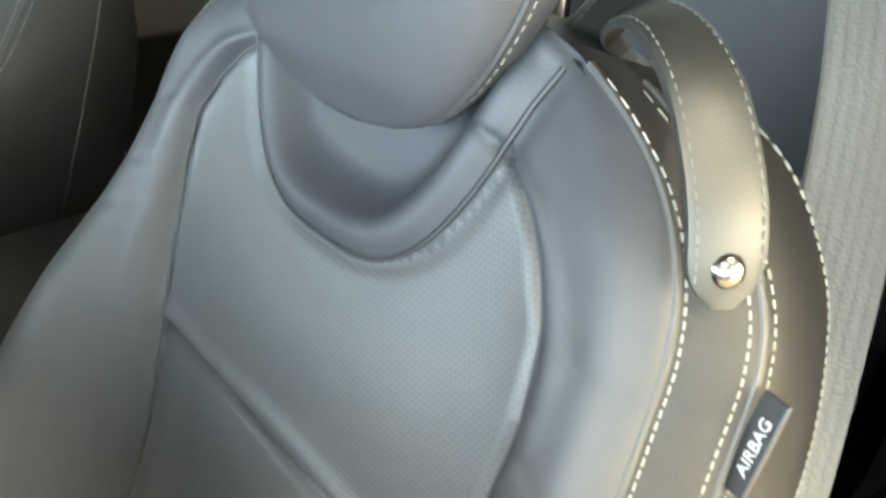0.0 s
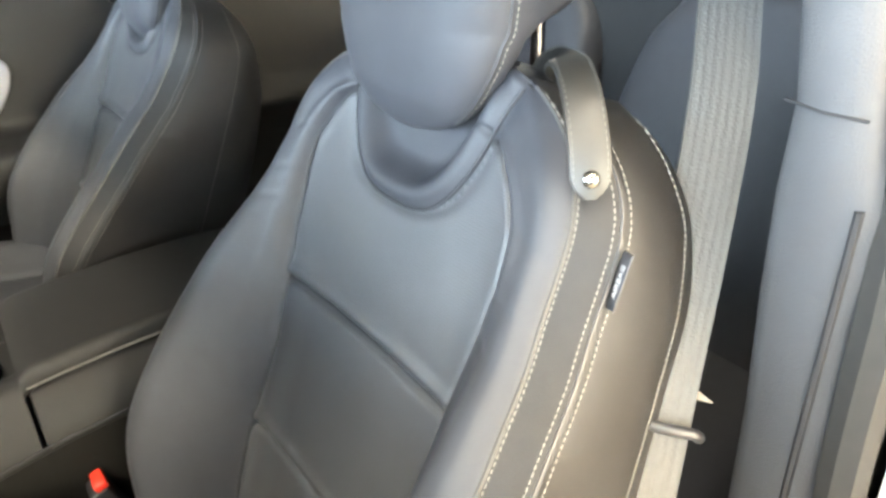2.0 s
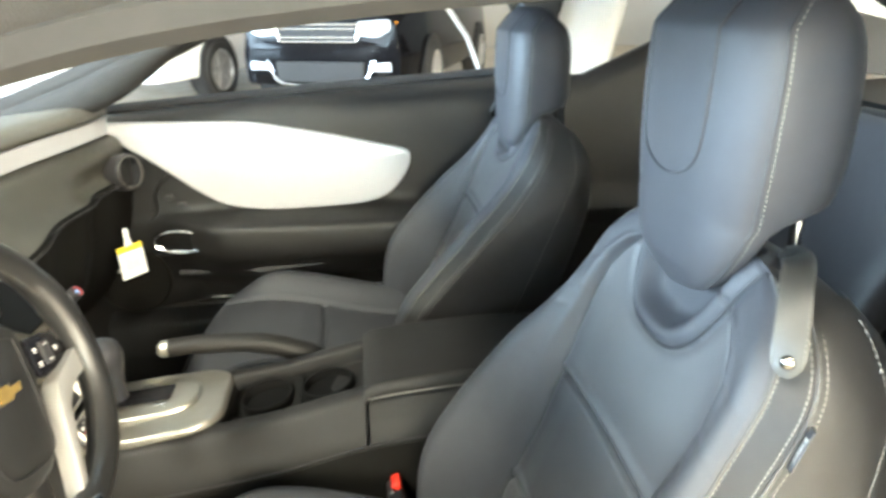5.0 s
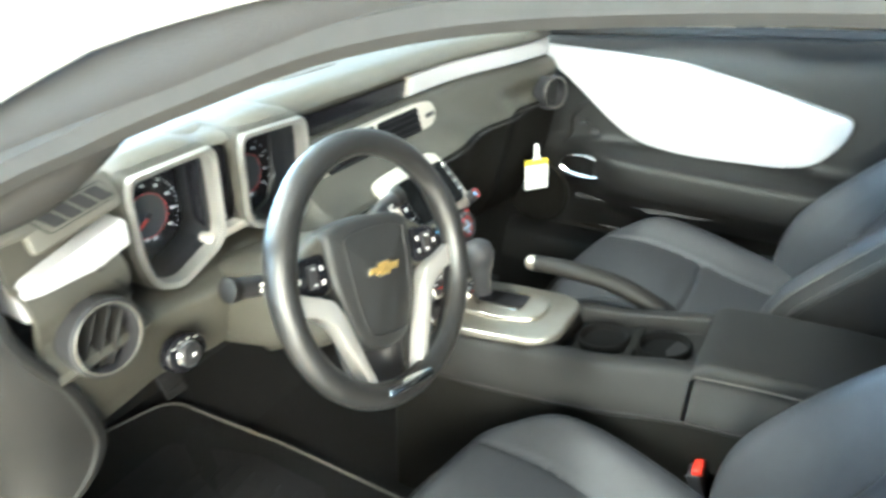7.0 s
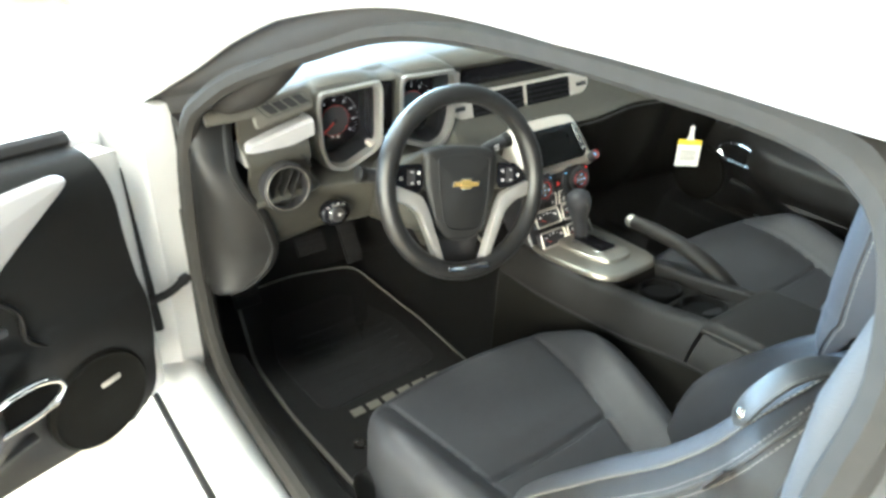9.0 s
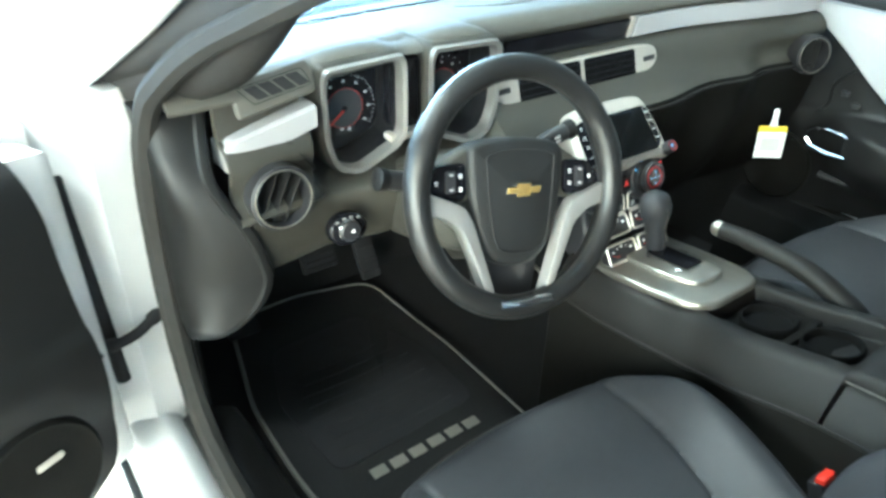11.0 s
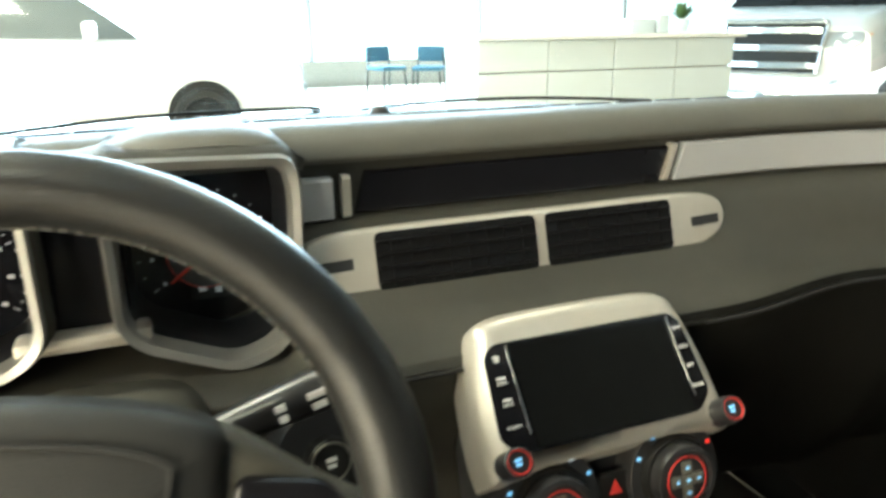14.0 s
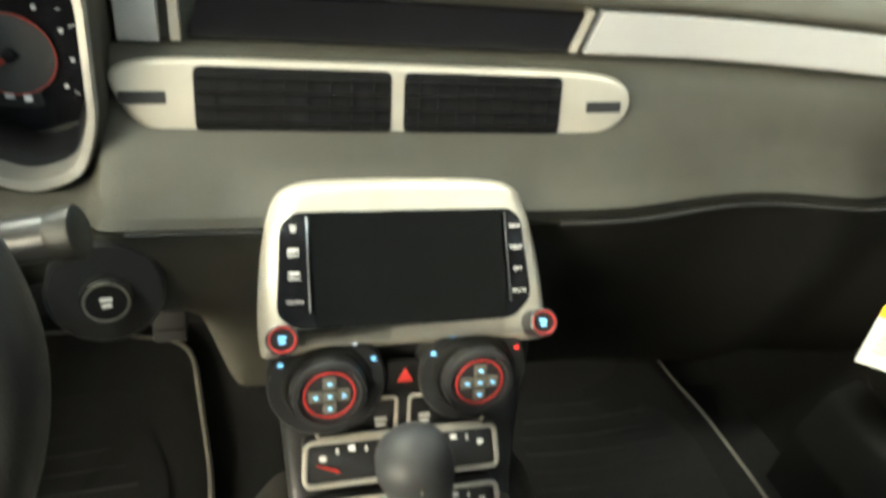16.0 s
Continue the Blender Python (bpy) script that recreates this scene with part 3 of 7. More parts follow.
skin("bonnet", [(2.05, [(-0.72, 0.60), (-0.35, 0.64), (0, 0.65), (0.35, 0.64), (0.72, 0.60)]),
                (1.6, [(-0.78, 0.715), (-0.4, 0.745), (0, 0.757), (0.4, 0.745), (0.78, 0.715)]),
                (1.2, [(-0.80, 0.795), (-0.4, 0.815), (0, 0.823), (0.4, 0.815), (0.80, 0.795)]),
                (1.02, [(-0.80, 0.835), (-0.4, 0.840), (0, 0.844), (0.4, 0.840), (0.80, 0.835)])], "white bonnet with a raised centre", bow=0.22)


def side_skin(s):
    bm = B()
    cols = []
    for y in [2.05 - 0.1 * i for i in range(16)]:
        top = lerp([(0.5, 0.89), (0.9, 0.845), (1.2, 0.797), (1.6, 0.717), (2.05, 0.60)], y)
        low = 0.25
        dy = y - 1.52
        if abs(dy) < 0.37:
            low = max(0.25, 0.34 + math.sqrt(max(0, 0.37 ** 2 - dy * dy)))
        cols.append([(s * 0.80, y, top), (s * 0.90, y, top - 0.04), (s * 0.945, y, top - 0.16), (s * 0.95, y, max(low, 0.5)), (s * 0.94, y, low),
                     (s * 0.92, y, low), (s * 0.925, y, max(low, 0.5)), (s * 0.92, y, top - 0.16), (s * 0.88, y, top - 0.06), (s * 0.79, y, top - 0.02)])
    loft(bm, cols)
    part("front_wing", bm, PAINT, car, "white front wing with a round wheel arch")
    bm = B()
    cols = []
    for y in [-1.0 - 0.1 * i for i in range(15)]:
        top = lerp([(-2.4, 0.88), (-1.8, 0.95), (-1.3, 0.96), (-0.9, 0.95)], y)
        dy = y + 1.38
        low = 0.25
        if abs(dy) < 0.38:
            low = max(0.25, 0.34 + math.sqrt(max(0, 0.38 ** 2 - dy * dy)))
        cols.append([(s * 0.80, y, top), (s * 0.92, y, top - 0.06), (s * 0.96, y, top - 0.20), (s * 0.96, y, max(low, 0.5)), (s * 0.95, y, low),
                     (s * 0.93, y, low), (s * 0.935, y, max(low, 0.5)), (s * 0.93, y, top - 0.20), (s * 0.90, y, top - 0.08), (s * 0.79, y, top - 0.02)])
    loft(bm, cols)
    part("rear_quarter", bm, PAINT, car, "white rear quarter panel")
    # C pillar outer
    bm = B()
    loft(bm, [[(s * 0.80, -1.55, 0.95), (s * 0.80, -2.0, 0.93), (s * 0.76, -2.0, 0.93), (s * 0.76, -1.55, 0.95)],
              [(s * 0.66, -1.30, 1.12), (s * 0.68, -1.72, 1.05), (s * 0.62, -1.72, 1.05), (s * 0.62, -1.30, 1.12)],
              [(s * 0.61, -1.20, 1.22), (s * 0.60, -1.40, 1.20), (s * 0.55, -1.40, 1.20), (s * 0.57, -1.20, 1.22)]])
    part("c_pillar", bm, PAINT, car, "white C pillar")


mirrored(side_skin)
bm = B()
loft(bm, [[(x, 2.05 + 0.10 * (1 - (x / 0.8) ** 2) - off, z) for x in [-0.93 + 0.155 * i for i in range(13)]] for z, off in ((0.25, 0.02), (0.42, 0.0), (0.55, 0.02), (0.66, 0.05))], False)
bmesh.ops.solidify(bm, geom=list(bm.faces), thickness=0.02)
part("front_bumper", bm, PAINT, car, "white front bumper")
bm = B()
loft(bm, [[(x, -2.40 - 0.08 * (1 - (x / 0.9) ** 2), z) for x in [-0.93 + 0.155 * i for i in range(13)]] for z in (0.28, 0.5, 0.75, 0.90)], False)
bmesh.ops.solidify(bm, geom=list(bm.faces), thickness=0.02)
part("rear_bumper", bm, PAINT, car, "white rear bumper")
skin("boot_lid", [(-1.74, [(-0.78, 0.95), (-0.4, 1.0), (0, 1.02), (0.4, 1.0), (0.78, 0.95)]), (-2.1, [(-0.8, 0.93), (-0.4, 0.97), (0, 0.98), (0.4, 0.97), (0.8, 0.93)]),
                  (-2.44, [(-0.78, 0.88), (-0.4, 0.92), (0, 0.93), (0.4, 0.92), (0.78, 0.88)])], "white boot lid")


def wheel_on(parent, x, y, r=0.34, w=0.24, rim=ALLOY, side=None):
    s = side if side is not None else (1 if x > 0 else -1)
    m = basis((x, y, r), (0, 1, 0), (0, 0, 1))
    if s < 0:
        m = m @ pose(0, 0, 0, 180, 0, 0)
    bm = B()
    disc(bm, [(r * 0.66, -w / 2), (r * 0.9, -w / 2), (r, -w / 2 + 0.04), (r, w / 2 - 0.04), (r * 0.9, w / 2), (r * 0.68, w / 2), (r * 0.66, w / 2 - 0.05)], m, 40)
    wh = part("wheel", bm, TYRE, parent, "black tyre on an alloy wheel")
    bm = B()
    disc(bm, [(r * 0.67, w / 2 - 0.02), (r * 0.66, w / 2 - 0.005), (r * 0.60, w / 2 - 0.012), (r * 0.58, w / 2 - 0.10), (0.02, w / 2 - 0.11)], m, 40)
    for k in range(5):
        a = 2 * math.pi * k / 5
        mm = m @ pose(0, 0, w / 2 - 0.045, 0, 0, math.degrees(a))
        slab(bm, [(0.03, -0.045), (r * 0.62, -0.032), (r * 0.62, 0.032), (0.03, 0.045)], 0.03, mm, 0.008)
    disc(bm, [(0.07, w / 2 - 0.06), (0.06, w / 2 - 0.012), (0.02, w / 2 - 0.008)], m, 20)
    part("rim", bm, rim, wh, "five-spoke alloy rim")


for wx in (-0.83, 0.83):
    for wy in (1.52, -1.38):
        wheel_on(car, wx, wy)

# cowl, wipers
bm = B()
loft(bm, [[(x, 1.04 - (0.24 - 0.10 * k) * (x / 0.72) ** 2 - 0.36 * k, z - 0.03 * (x / 0.76) ** 6) for x in [-0.76 + 0.095 * i for i in range(17)]] for k, z in ((0.0, 0.852), (0.15, 0.856), (0.4, 0.858), (0.7, 0.858), (1.0, 0.852))], False)
bmesh.ops.solidify(bm, geom=list(bm.faces), thickness=0.012)
part("cowl", bm, PLASTIC, car, "black plastic cowl grille under the windshield")


def wiper(x0, x1):
    w = B()
    pts = [(x0 + (x1 - x0) * t, 0.99 - 0.24 * ((x0 + (x1 - x0) * t) / 0.72) ** 2 - 0.05 * t, 0.862 + 0.008 * math.sin(math.pi * t)) for t in [i / 12 for i in range(13)]]
    tube(w, pts, 0.0032, 6)
    box(w, (pts[0][0], pts[0][1], 0.860), (0.016, 0.020, 0.010), 0.003)
    part("wiper", w, RUBBER, car, "black wiper arm resting on the cowl")


wiper(-0.05, -0.62)
wiper(0.55, 0.02)


# ---- doors ----
def build_door():
    """The passenger door, closed, in place on the right-hand side."""
    door = thing("car_door", (0.88, 0.40, 0.30), "closed white car door with black panel and white insert", "car door", "car doors")
    ys = [0.36 - 0.02 * i for i in range(57)]
    FRONT = [(0.38, 0.285), (0.41, 0.325), (0.45, 0.345), (0.52, 0.352), (0.62, 0.350), (0.72, 0.346), (0.80, 0.343), (0.875, 0.335)]

    def foot(y):
        return lerp([(-0.76, 0.44), (0.05, 0.415), (0.36, 0.38)], y)

    def belt(y):
        return lerp([(-0.76, 0.955), (-0.68, 0.95), (-0.26, 0.925), (0.25, 0.885), (0.36, 0.875)], y)

    bm = B()
    rings = []
    for y in ys:
        b = belt(y)
        k = ss(0.16, -0.02, y) * ss(-0.80, -0.66, y)
        arm = 0.075 * k
        z0 = foot(y)
        line = [(0.735, z0), (0.730, z0 + 0.035), (0.735 - 0.3 * arm, 0.48), (0.730 - 0.75 * arm, 0.52), (0.725 - arm, 0.555), (0.722 - arm, 0.60), (0.724 - 0.95 * arm, 0.625),
                (0.728 - 0.55 * arm, 0.638), (0.735, 0.655), (0.740, 0.70), (0.742, b - 0.12), (0.742, b - 0.07), (0.752, b - 0.03), (0.775, b - 0.006), (0.80, b)]
        L = spline([(x, 0, z) for x, z in line], 3)
        rings.append([(p.x, y, p.z) for p in L] + [(0.83, y, b), (0.83, y, z0)])
    loft(bm, rings)
    for v in bm.verts:
        v.co.y -= (0.36 - smooth_lerp(FRONT, v.co.z)) * ss(-0.15, 0.36, v.co.y)
    part("door_panel", bm, PLASTIC, door, "black grained inner door panel")
    bm = B()
    rings = []
    for y in (0.392, 0.385, 0.37, 0.2, -0.2, -0.6, -0.77):
        e = 0.012 if y == 0.392 else (0.004 if y == 0.385 else 0.0)
        b = belt(y) - 0.012
        z0 = foot(y) - 0.012 + e
        rings.append([(0.768 + e, y, z0), (0.768 + e, y, 0.60), (0.772 + e, y, b - e), (0.829, y, b - e), (0.829, y, z0)])
    loft(bm, rings)
    part("door_shell", bm, PAINT, door, "white painted inner door shell")
    bm = B()
    tube(bm, spline([(0.744, 0.06, 0.765), (0.738, 0.115, 0.742), (0.734, 0.150, 0.700), (0.732, 0.150, 0.655), (0.731, 0.180, 0.625), (0.731, 0.240, 0.612)], 6), 0.007, 8, 0.6)
    tube(bm, spline([(0.728, 0.03, 0.560), (0.727, 0.09, 0.545), (0.727, 0.15, 0.540), (0.728, 0.24, 0.560)], 6), 0.006, 8, 0.6)
    part("panel_ridge", bm, PLASTIC, door, "moulded ridge in the door panel")
    # white insert
    out = round_poly([(0.285, 0.875), (0.10, 0.872), (-0.10, 0.866), (-0.28, 0.832), (-0.485, 0.785), (-0.475, 0.735), (-0.43, 0.672), (-0.36, 0.653), (-0.15, 0.644), (-0.02, 0.660), (0.06, 0.712), (0.15, 0.785)], 0.045, 5)
    bm = B()
    slab(bm, [(p.x, p.y) for p in out], 0.022, basis((0.745, 0, 0), (0, 1, 0), (0, 0, 1)) @ pose(0, 0, -0.022, 0, 0, 0), 0.006, 3, 0.010)
    for v in bm.verts:
        v.co.x = 2 * 0.745 - v.co.x - 0.0225
    part("door_insert", bm, WHITE_TRIM, door, "smooth white door insert")
    # release handle: chrome loop in a dark cup
    m = basis((0.694, 0.095, 0.588), (0.10, -1, -0.10), (0, 0, 1))
    bm = B()
    ell = [(0.058 * math.cos(a), 0.026 * math.sin(a)) for a in (2 * math.pi * i / 28 for i in range(28))]
    slab(bm, ell, 0.012, m, 0.004)
    # flat plate; its near-black colour stands for the shade inside the cup
    cup = part("handle_cup", bm, CUP_SHADE, door, "handle cup plate, near black for the shade inside it")
    bm = B()
    ring_tube(bm, [m @ Vector((p[0] * 1.02, p[1] * 1.05, 0.012)) for p in ell], 0.0042, 8)
    tube(bm, [m @ Vector((x, -0.020 - 0.002 * math.cos(x * 40), 0.018)) for x in (-0.042, -0.022, 0, 0.022, 0.042)], 0.0032, 8)
    part("door_handle", bm, CHROME, cup, "chrome door release handle")
    # lock switches
    for i in range(2):
        bm = B()
        box(bm, (0.7245, 0.115 - 0.03 * i, 0.690 - 0.02 * i), (0.012, 0.018, 0.012), 0.003)
        part("lock_switch", bm, PLASTIC_SMOOTH, door, "small black lock switch")
    # lower light line and pocket
    bm = B()
    rings = []
    for y, zl, zh, xo in ((0.115, 0.484, 0.496, 0.716), (0.03, 0.490, 0.503, 0.706), (-0.065, 0.496, 0.514, 0.690), (-0.090, 0.492, 0.538, 0.684), (-0.11, 0.494, 0.541, 0.681), (-0.25, 0.510, 0.556, 0.679), (-0.40, 0.528, 0.571, 0.680), (-0.52, 0.538, 0.580, 0.690)):
        rings.append([(0.745, y, zl - 0.006), (xo + 0.004, y, zl), (xo, y, zl + 0.004), (xo, y, zh - 0.004), (xo + 0.004, y, zh), (0.745, y, zh + 0.004)])
    loft(bm, rings)
    part("pocket_rim", bm, PLASTIC_GREY, door, "grey door pocket rim")
    # speaker low in the front corner
    m = basis((0.728, 0.228, 0.478), (0, -1, 0), (0, 0, 1))
    bm = B()
    disc(bm, [(0.090, -0.01), (0.090, 0.004), (0.085, 0.010), (0.078, 0.006), (0.02, 0.012)], m, 40)
    sp = part("speaker", bm, PLASTIC_DARK, door, "round black door speaker grille")
    bm = B()
    slab(bm, round_poly([(-0.018, -0.005), (0.018, -0.005), (0.018, 0.005), (-0.018, 0.005)], 0.004), 0.002, m @ pose(-0.02, 0.03, 0.011), 0.0005)
    part("speaker_badge", bm, SILVER, sp, "small silver speaker badge")
    # white outer skin, and the door edge
    bm = B()
    rings = []
    for y in [0.40 - 0.062 * i for i in range(20)]:
        b = belt(y)
        line = [(0.832, b), (0.86, b + 0.004), (0.895, b - 0.03), (0.925, b - 0.15), (0.945, 0.62), (0.945, 0.50), (0.93, 0.36), (0.90, 0.335)]
        L = spline([(x, 0, z) for x, z in line], 3)
        rings.append([(p.x, y, p.z) for p in L] + [(0.832, y, 0.345)])
    loft(bm, rings)
    part("door_skin", bm, PAINT, door, "white painted outer door skin")
    bm = B()
    tube(bm, [(0.83, y, belt(y) + 0.004) for y in [0.34 - 0.1 * i for i in range(12)]], 0.015, 8)
    part("belt_seal", bm, RUBBER, door, "black window seal")
    # mirror
    bm = B()
    pts = round_poly([(-0.10, -0.05), (0.10, -0.06), (0.11, 0.05), (-0.08, 0.075)], 0.04, 5)
    slab(bm, [(p.x, p.y) for p in pts], 0.09, basis((1.02, 0.27, 0.98), (1, 0, 0), (0, 0, 1)) @ pose(0, 0, -0.09), 0.03, 4, 0.01)
    box(bm, (0.92, 0.28, 0.935), (0.10, 0.04, 0.03), 0.01)
    part("wing_mirror", bm, PAINT, door, "white wing mirror")
    return door


door_right = build_door()
hinge = (-0.88, 0.40, 0.30)
door_left = copy_thing(door_right, pose(*hinge, 0, 0, -66) @ Matrix.Diagonal((-1, 1, 1, 1)))
tagged(door_left, "open white car door with black panel, chrome handle, speaker")
to_left = door_left.matrix_world @ door_right.matrix_world.inverted()


def driver_part(name, build, mater, label):
    bm_ = B()
    build(bm_)
    bmesh.ops.transform(bm_, matrix=to_left, verts=bm_.verts)
    return part(name, bm_, mater, door_left, label)


driver_part("mirror_knob", lambda b_: disc(b_, [(0.016, -0.004), (0.016, 0.004), (0.011, 0.007), (0.009, 0.014), (0.001, 0.015)], basis((0.7225, 0.075, 0.668), (0, -1, 0), (0, 0, 1)), 24), PLASTIC_SMOOTH, "round black mirror knob")
for k in range(2):
    driver_part("window_switch", lambda b_: box(b_, (0.712 - 0.018 * k, 0.020 - 0.040 * k, 0.648 - 0.004 * k), (0.016, 0.030, 0.014), 0.003), SILVER_DULL, "window switch with a silver edge")
bm = B()
tube(bm, spline([(-0.86, 0.30, 0.56), (-0.92, 0.27, 0.56), (-1.0, 0.32, 0.56)], 5), 0.012, 8)
part("door_check_strap", bm, RUBBER, car, "black door check strap")
for hz in (0.45, 0.72):
    bm = B()
    box(bm, (-0.89, 0.385, hz), (0.05, 0.04, 0.06), 0.008)
    part("door_hinge", bm, PAINT, car, "white door hinge")

# ---- dashboard ----
dash = thing("dashboard", (0, 0.30, 0.45), "black soft dashboard with twin gauges, white and piano-black trim", "dashboard")


def wrap(x):
    """How far the dash face comes back towards the cabin at its ends."""
    return -0.065 * ss(0.25, 0.72, abs(x))


def bay(x):
    """1 inside the gauge bay."""
    return ss(-0.545, -0.525, x) * (1 - ss(-0.242, -0.214, x))


def swell(x, z):
    """How far the lip of the face comes forward round the centre stack."""
    return 0.030 * (1 - ss(0.17, 0.38, abs(x + 0.02))) * (1 - ss(0.765, 0.825, z)) * ss(0.56, 0.70, z)


UPPER = [(0.69, 0.874), (0.66, 0.886), (0.60, 0.894), (0.52, 0.903), (0.42, 0.916), (0.35, 0.924), (0.318, 0.924), (0.298, 0.916), (0.289, 0.903), (0.292, 0.897)]
FACE = [(0.292, 0.897), (0.302, 0.893), (0.302, 0.854), (0.290, 0.848), (0.275, 0.838), (0.262, 0.815), (0.252, 0.792), (0.238, 0.773), (0.222, 0.762), (0.213, 0.755)]
LOWER = [(0.213, 0.755), (0.222, 0.748), (0.222, 0.735), (0.228, 0.70), (0.245, 0.62), (0.285, 0.52), (0.34, 0.44), (0.44, 0.38)]


def prof(line, x):
    out = []
    for y, z in line:
        yy = y + wrap(x) + 0.036 * ss(0.42, 0.54, abs(x)) * (1 - ss(0.765, 0.83, z))
        if z < 0.895 and y < 0.31:
            yy += (0.32 - yy) * bay(x) * ss(0.745, 0.775, z)
        yy -= swell(x, z)
        zz = z
        if x < -0.13 and z < 0.66:
            k = ss(-0.13, -0.20, x)
            zz = z + (0.66 - z) * 0.68 * k
            yy += (0.66 - z) * 0.35 * k
        if y > 0.5:
            yy -= (y - 0.5) / 0.19 * 0.17 * (x / 0.72) ** 2
        out.append((x, yy, zz))
    return out


XS = [-0.725 + 1.45 * i / 180 for i in range(181)]
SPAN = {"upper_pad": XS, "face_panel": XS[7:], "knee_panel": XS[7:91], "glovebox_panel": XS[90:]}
# glovebox half gets a darker colour than the knee half, as painted shade
for nm, line, ma, lab in (("upper_pad", UPPER, PAD, "dark soft-touch upper dash pad"), ("face_panel", FACE, DASH_FACE, "black grained dash face"), ("knee_panel", LOWER, DASH_FACE, "black knee panel under the dash"), ("glovebox_panel", LOWER, PLASTIC_DARK, "panel round the glovebox, darkened for the shade under the dash")):
    L0 = [(p.x, p.y) for p in (spline([(a, b, 0) for a, b in line], 4))]
    bm = B()
    loft(bm, [prof(L0, x) for x in SPAN[nm]], False)
    bmesh.ops.recalc_face_normals(bm, faces=bm.faces)
    if sum(f.normal.y for f in bm.faces) > 0:
        bmesh.ops.reverse_faces(bm, faces=bm.faces)
    bmesh.ops.solidify(bm, geom=list(bm.faces), thickness=0.008)
    part(nm, bm, ma, dash, lab)


def strip(name, x0, x1, zlo, zhi, mater, label, proud=0.004, slant=0.0, y=0.298):
    """A trim strip let into the band across the dash; slant leans its ends."""
    bm = B()
    n = max(2, int(abs(x1 - x0) / 0.02))
    rings = []
    for i in range(n + 1):
        x = x0 + (x1 - x0) * i / n
        yy = y + wrap(x)
        e = 0.002
        rings.append([(x + slant * (zhi - zlo), yy + 0.012, zhi), (x + slant * (zhi - zlo), yy - proud + e, zhi), (x + slant * (zhi - zlo), yy - proud, zhi - e), (x, yy - proud, zlo + e), (x, yy - proud + e, zlo), (x, yy + 0.012, zlo)])
    loft(bm, rings)
    return part(name, bm, mater, dash, label)


strip("center_strip", -0.158, 0.150, 0.852, 0.888, PIANO, "glossy piano-black centre strip", 0.002, 0.25)
strip("divider_bar", 0.152, 0.158, 0.855, 0.891, SILVER, "thin silver divider", 0.006, 0.25)
strip("white_strip", 0.166, 0.715, 0.854, 0.891, WHITE_TRIM, "smooth white dash strip", 0.006, 0.25)
strip("divider_bar", -0.170, -0.163, 0.851, 0.886, SILVER, "thin silver divider", 0.008, 0.0)
strip("white_tab", -0.206, -0.178, 0.850, 0.885, WHITE_TRIM, "short white dash tab", 0.009, 0.0)

# left end: white wing strip and defroster outlet
bm = B()
rings = []
for i in range(13):
    t = i / 12
    x = -0.668 + 0.132 * t
    zc, hh = 0.836 + 0.024 * t - 0.006 * (1 - t) ** 2, 0.0215 - 0.005 * t - 0.006 * max(0, 0.06 - t) / 0.06
    yy = 0.214 + 0.012 * t + 0.02 * max(0, 0.12 - t)
    rings.append([(x, yy + 0.05, zc + hh), (x, yy + 0.006, zc + hh), (x, yy + 0.001, zc + hh - 0.004), (x, yy, zc), (x, yy + 0.001, zc - hh + 0.004), (x, yy + 0.006, zc - hh), (x, yy + 0.05, zc - hh)])
loft(bm, rings)
part("white_wing", bm, WHITE_TRIM, dash, "white strip at the driver's end")
bm = B()
m_def = basis((-0.590, 0.239, 0.903), (1, 0.05, 0.13), (0, 0.40, 0.92))
slab(bm, round_poly([(-0.058, -0.022), (0.056, -0.019), (0.058, 0.024), (-0.052, 0.024)], 0.010, 4), 0.008, m_def, 0.004, 3)
dv = part("side_defroster", bm, PAD, dash, "side window defroster outlet")
for i in range(4):
    bm = B()
    slab(bm, [(-0.029 + 0.0195 * i, -0.008), (-0.013 + 0.0195 * i, -0.008), (-0.026 + 0.0195 * i, 0.010), (-0.042 + 0.0195 * i, 0.010)], 0.0008, m_def @ pose(0.004, 0.002, 0.008))
    part("defroster_slot", bm, RUBBER, dv, "dark slanted slot", smooth=False)

bm = B()
ring_tube(bm, [m_def @ Vector((p.x, p.y, 0.0085)) for p in round_poly([(-0.032, -0.0095), (0.052, -0.0085), (0.044, 0.0145), (-0.046, 0.0145)], 0.003, 2)], 0.0007, 5)
part("defroster_frame", bm, PLASTIC, dv, "fine frame round the slots")

# stitched seams in the dash skin
bm = B()
tube(bm, [(x, 0.2080 + wrap(x) - swell(x, 0.7545), 0.7545) for x in [-0.20 + 0.01 * i for i in range(10)]], 0.0016, 6)
tube(bm, [(x, 0.2080 + wrap(x) - swell(x, 0.7545) + 0.030 * ss(0.42, 0.54, x), 0.7545) for x in [0.12 + 0.02 * i for i in range(30)]], 0.0016, 6)
part("dash_seam", bm, RUBBER, dash, "dark seam across the dash")


def face_y(x, z):
    return lerp(sorted((c, b) for a, b, c in prof(FACE, x)), z)


bm = B()
tube(bm, [(x, face_y(x, z) - 0.0005, z) for x, z in [(-0.588 + 0.060 * i / 12, 0.845 - 0.080 * i / 12) for i in range(13)]], 0.0014, 6)
for i in range(24):
    x, z = -0.584 + 0.060 * i / 24, 0.845 - 0.080 * i / 24
    tube(bm, [(x, face_y(x, z) - 0.001, z), (x + 0.0015, face_y(x + 0.0015, z - 0.002) - 0.001, z - 0.002)], 0.0006, 5)
part("end_seam", bm, RUBBER, dash, "stitched diagonal seam beside the gauges")

# speaker grille, defroster vent row and light sensor on the top
bm = B()
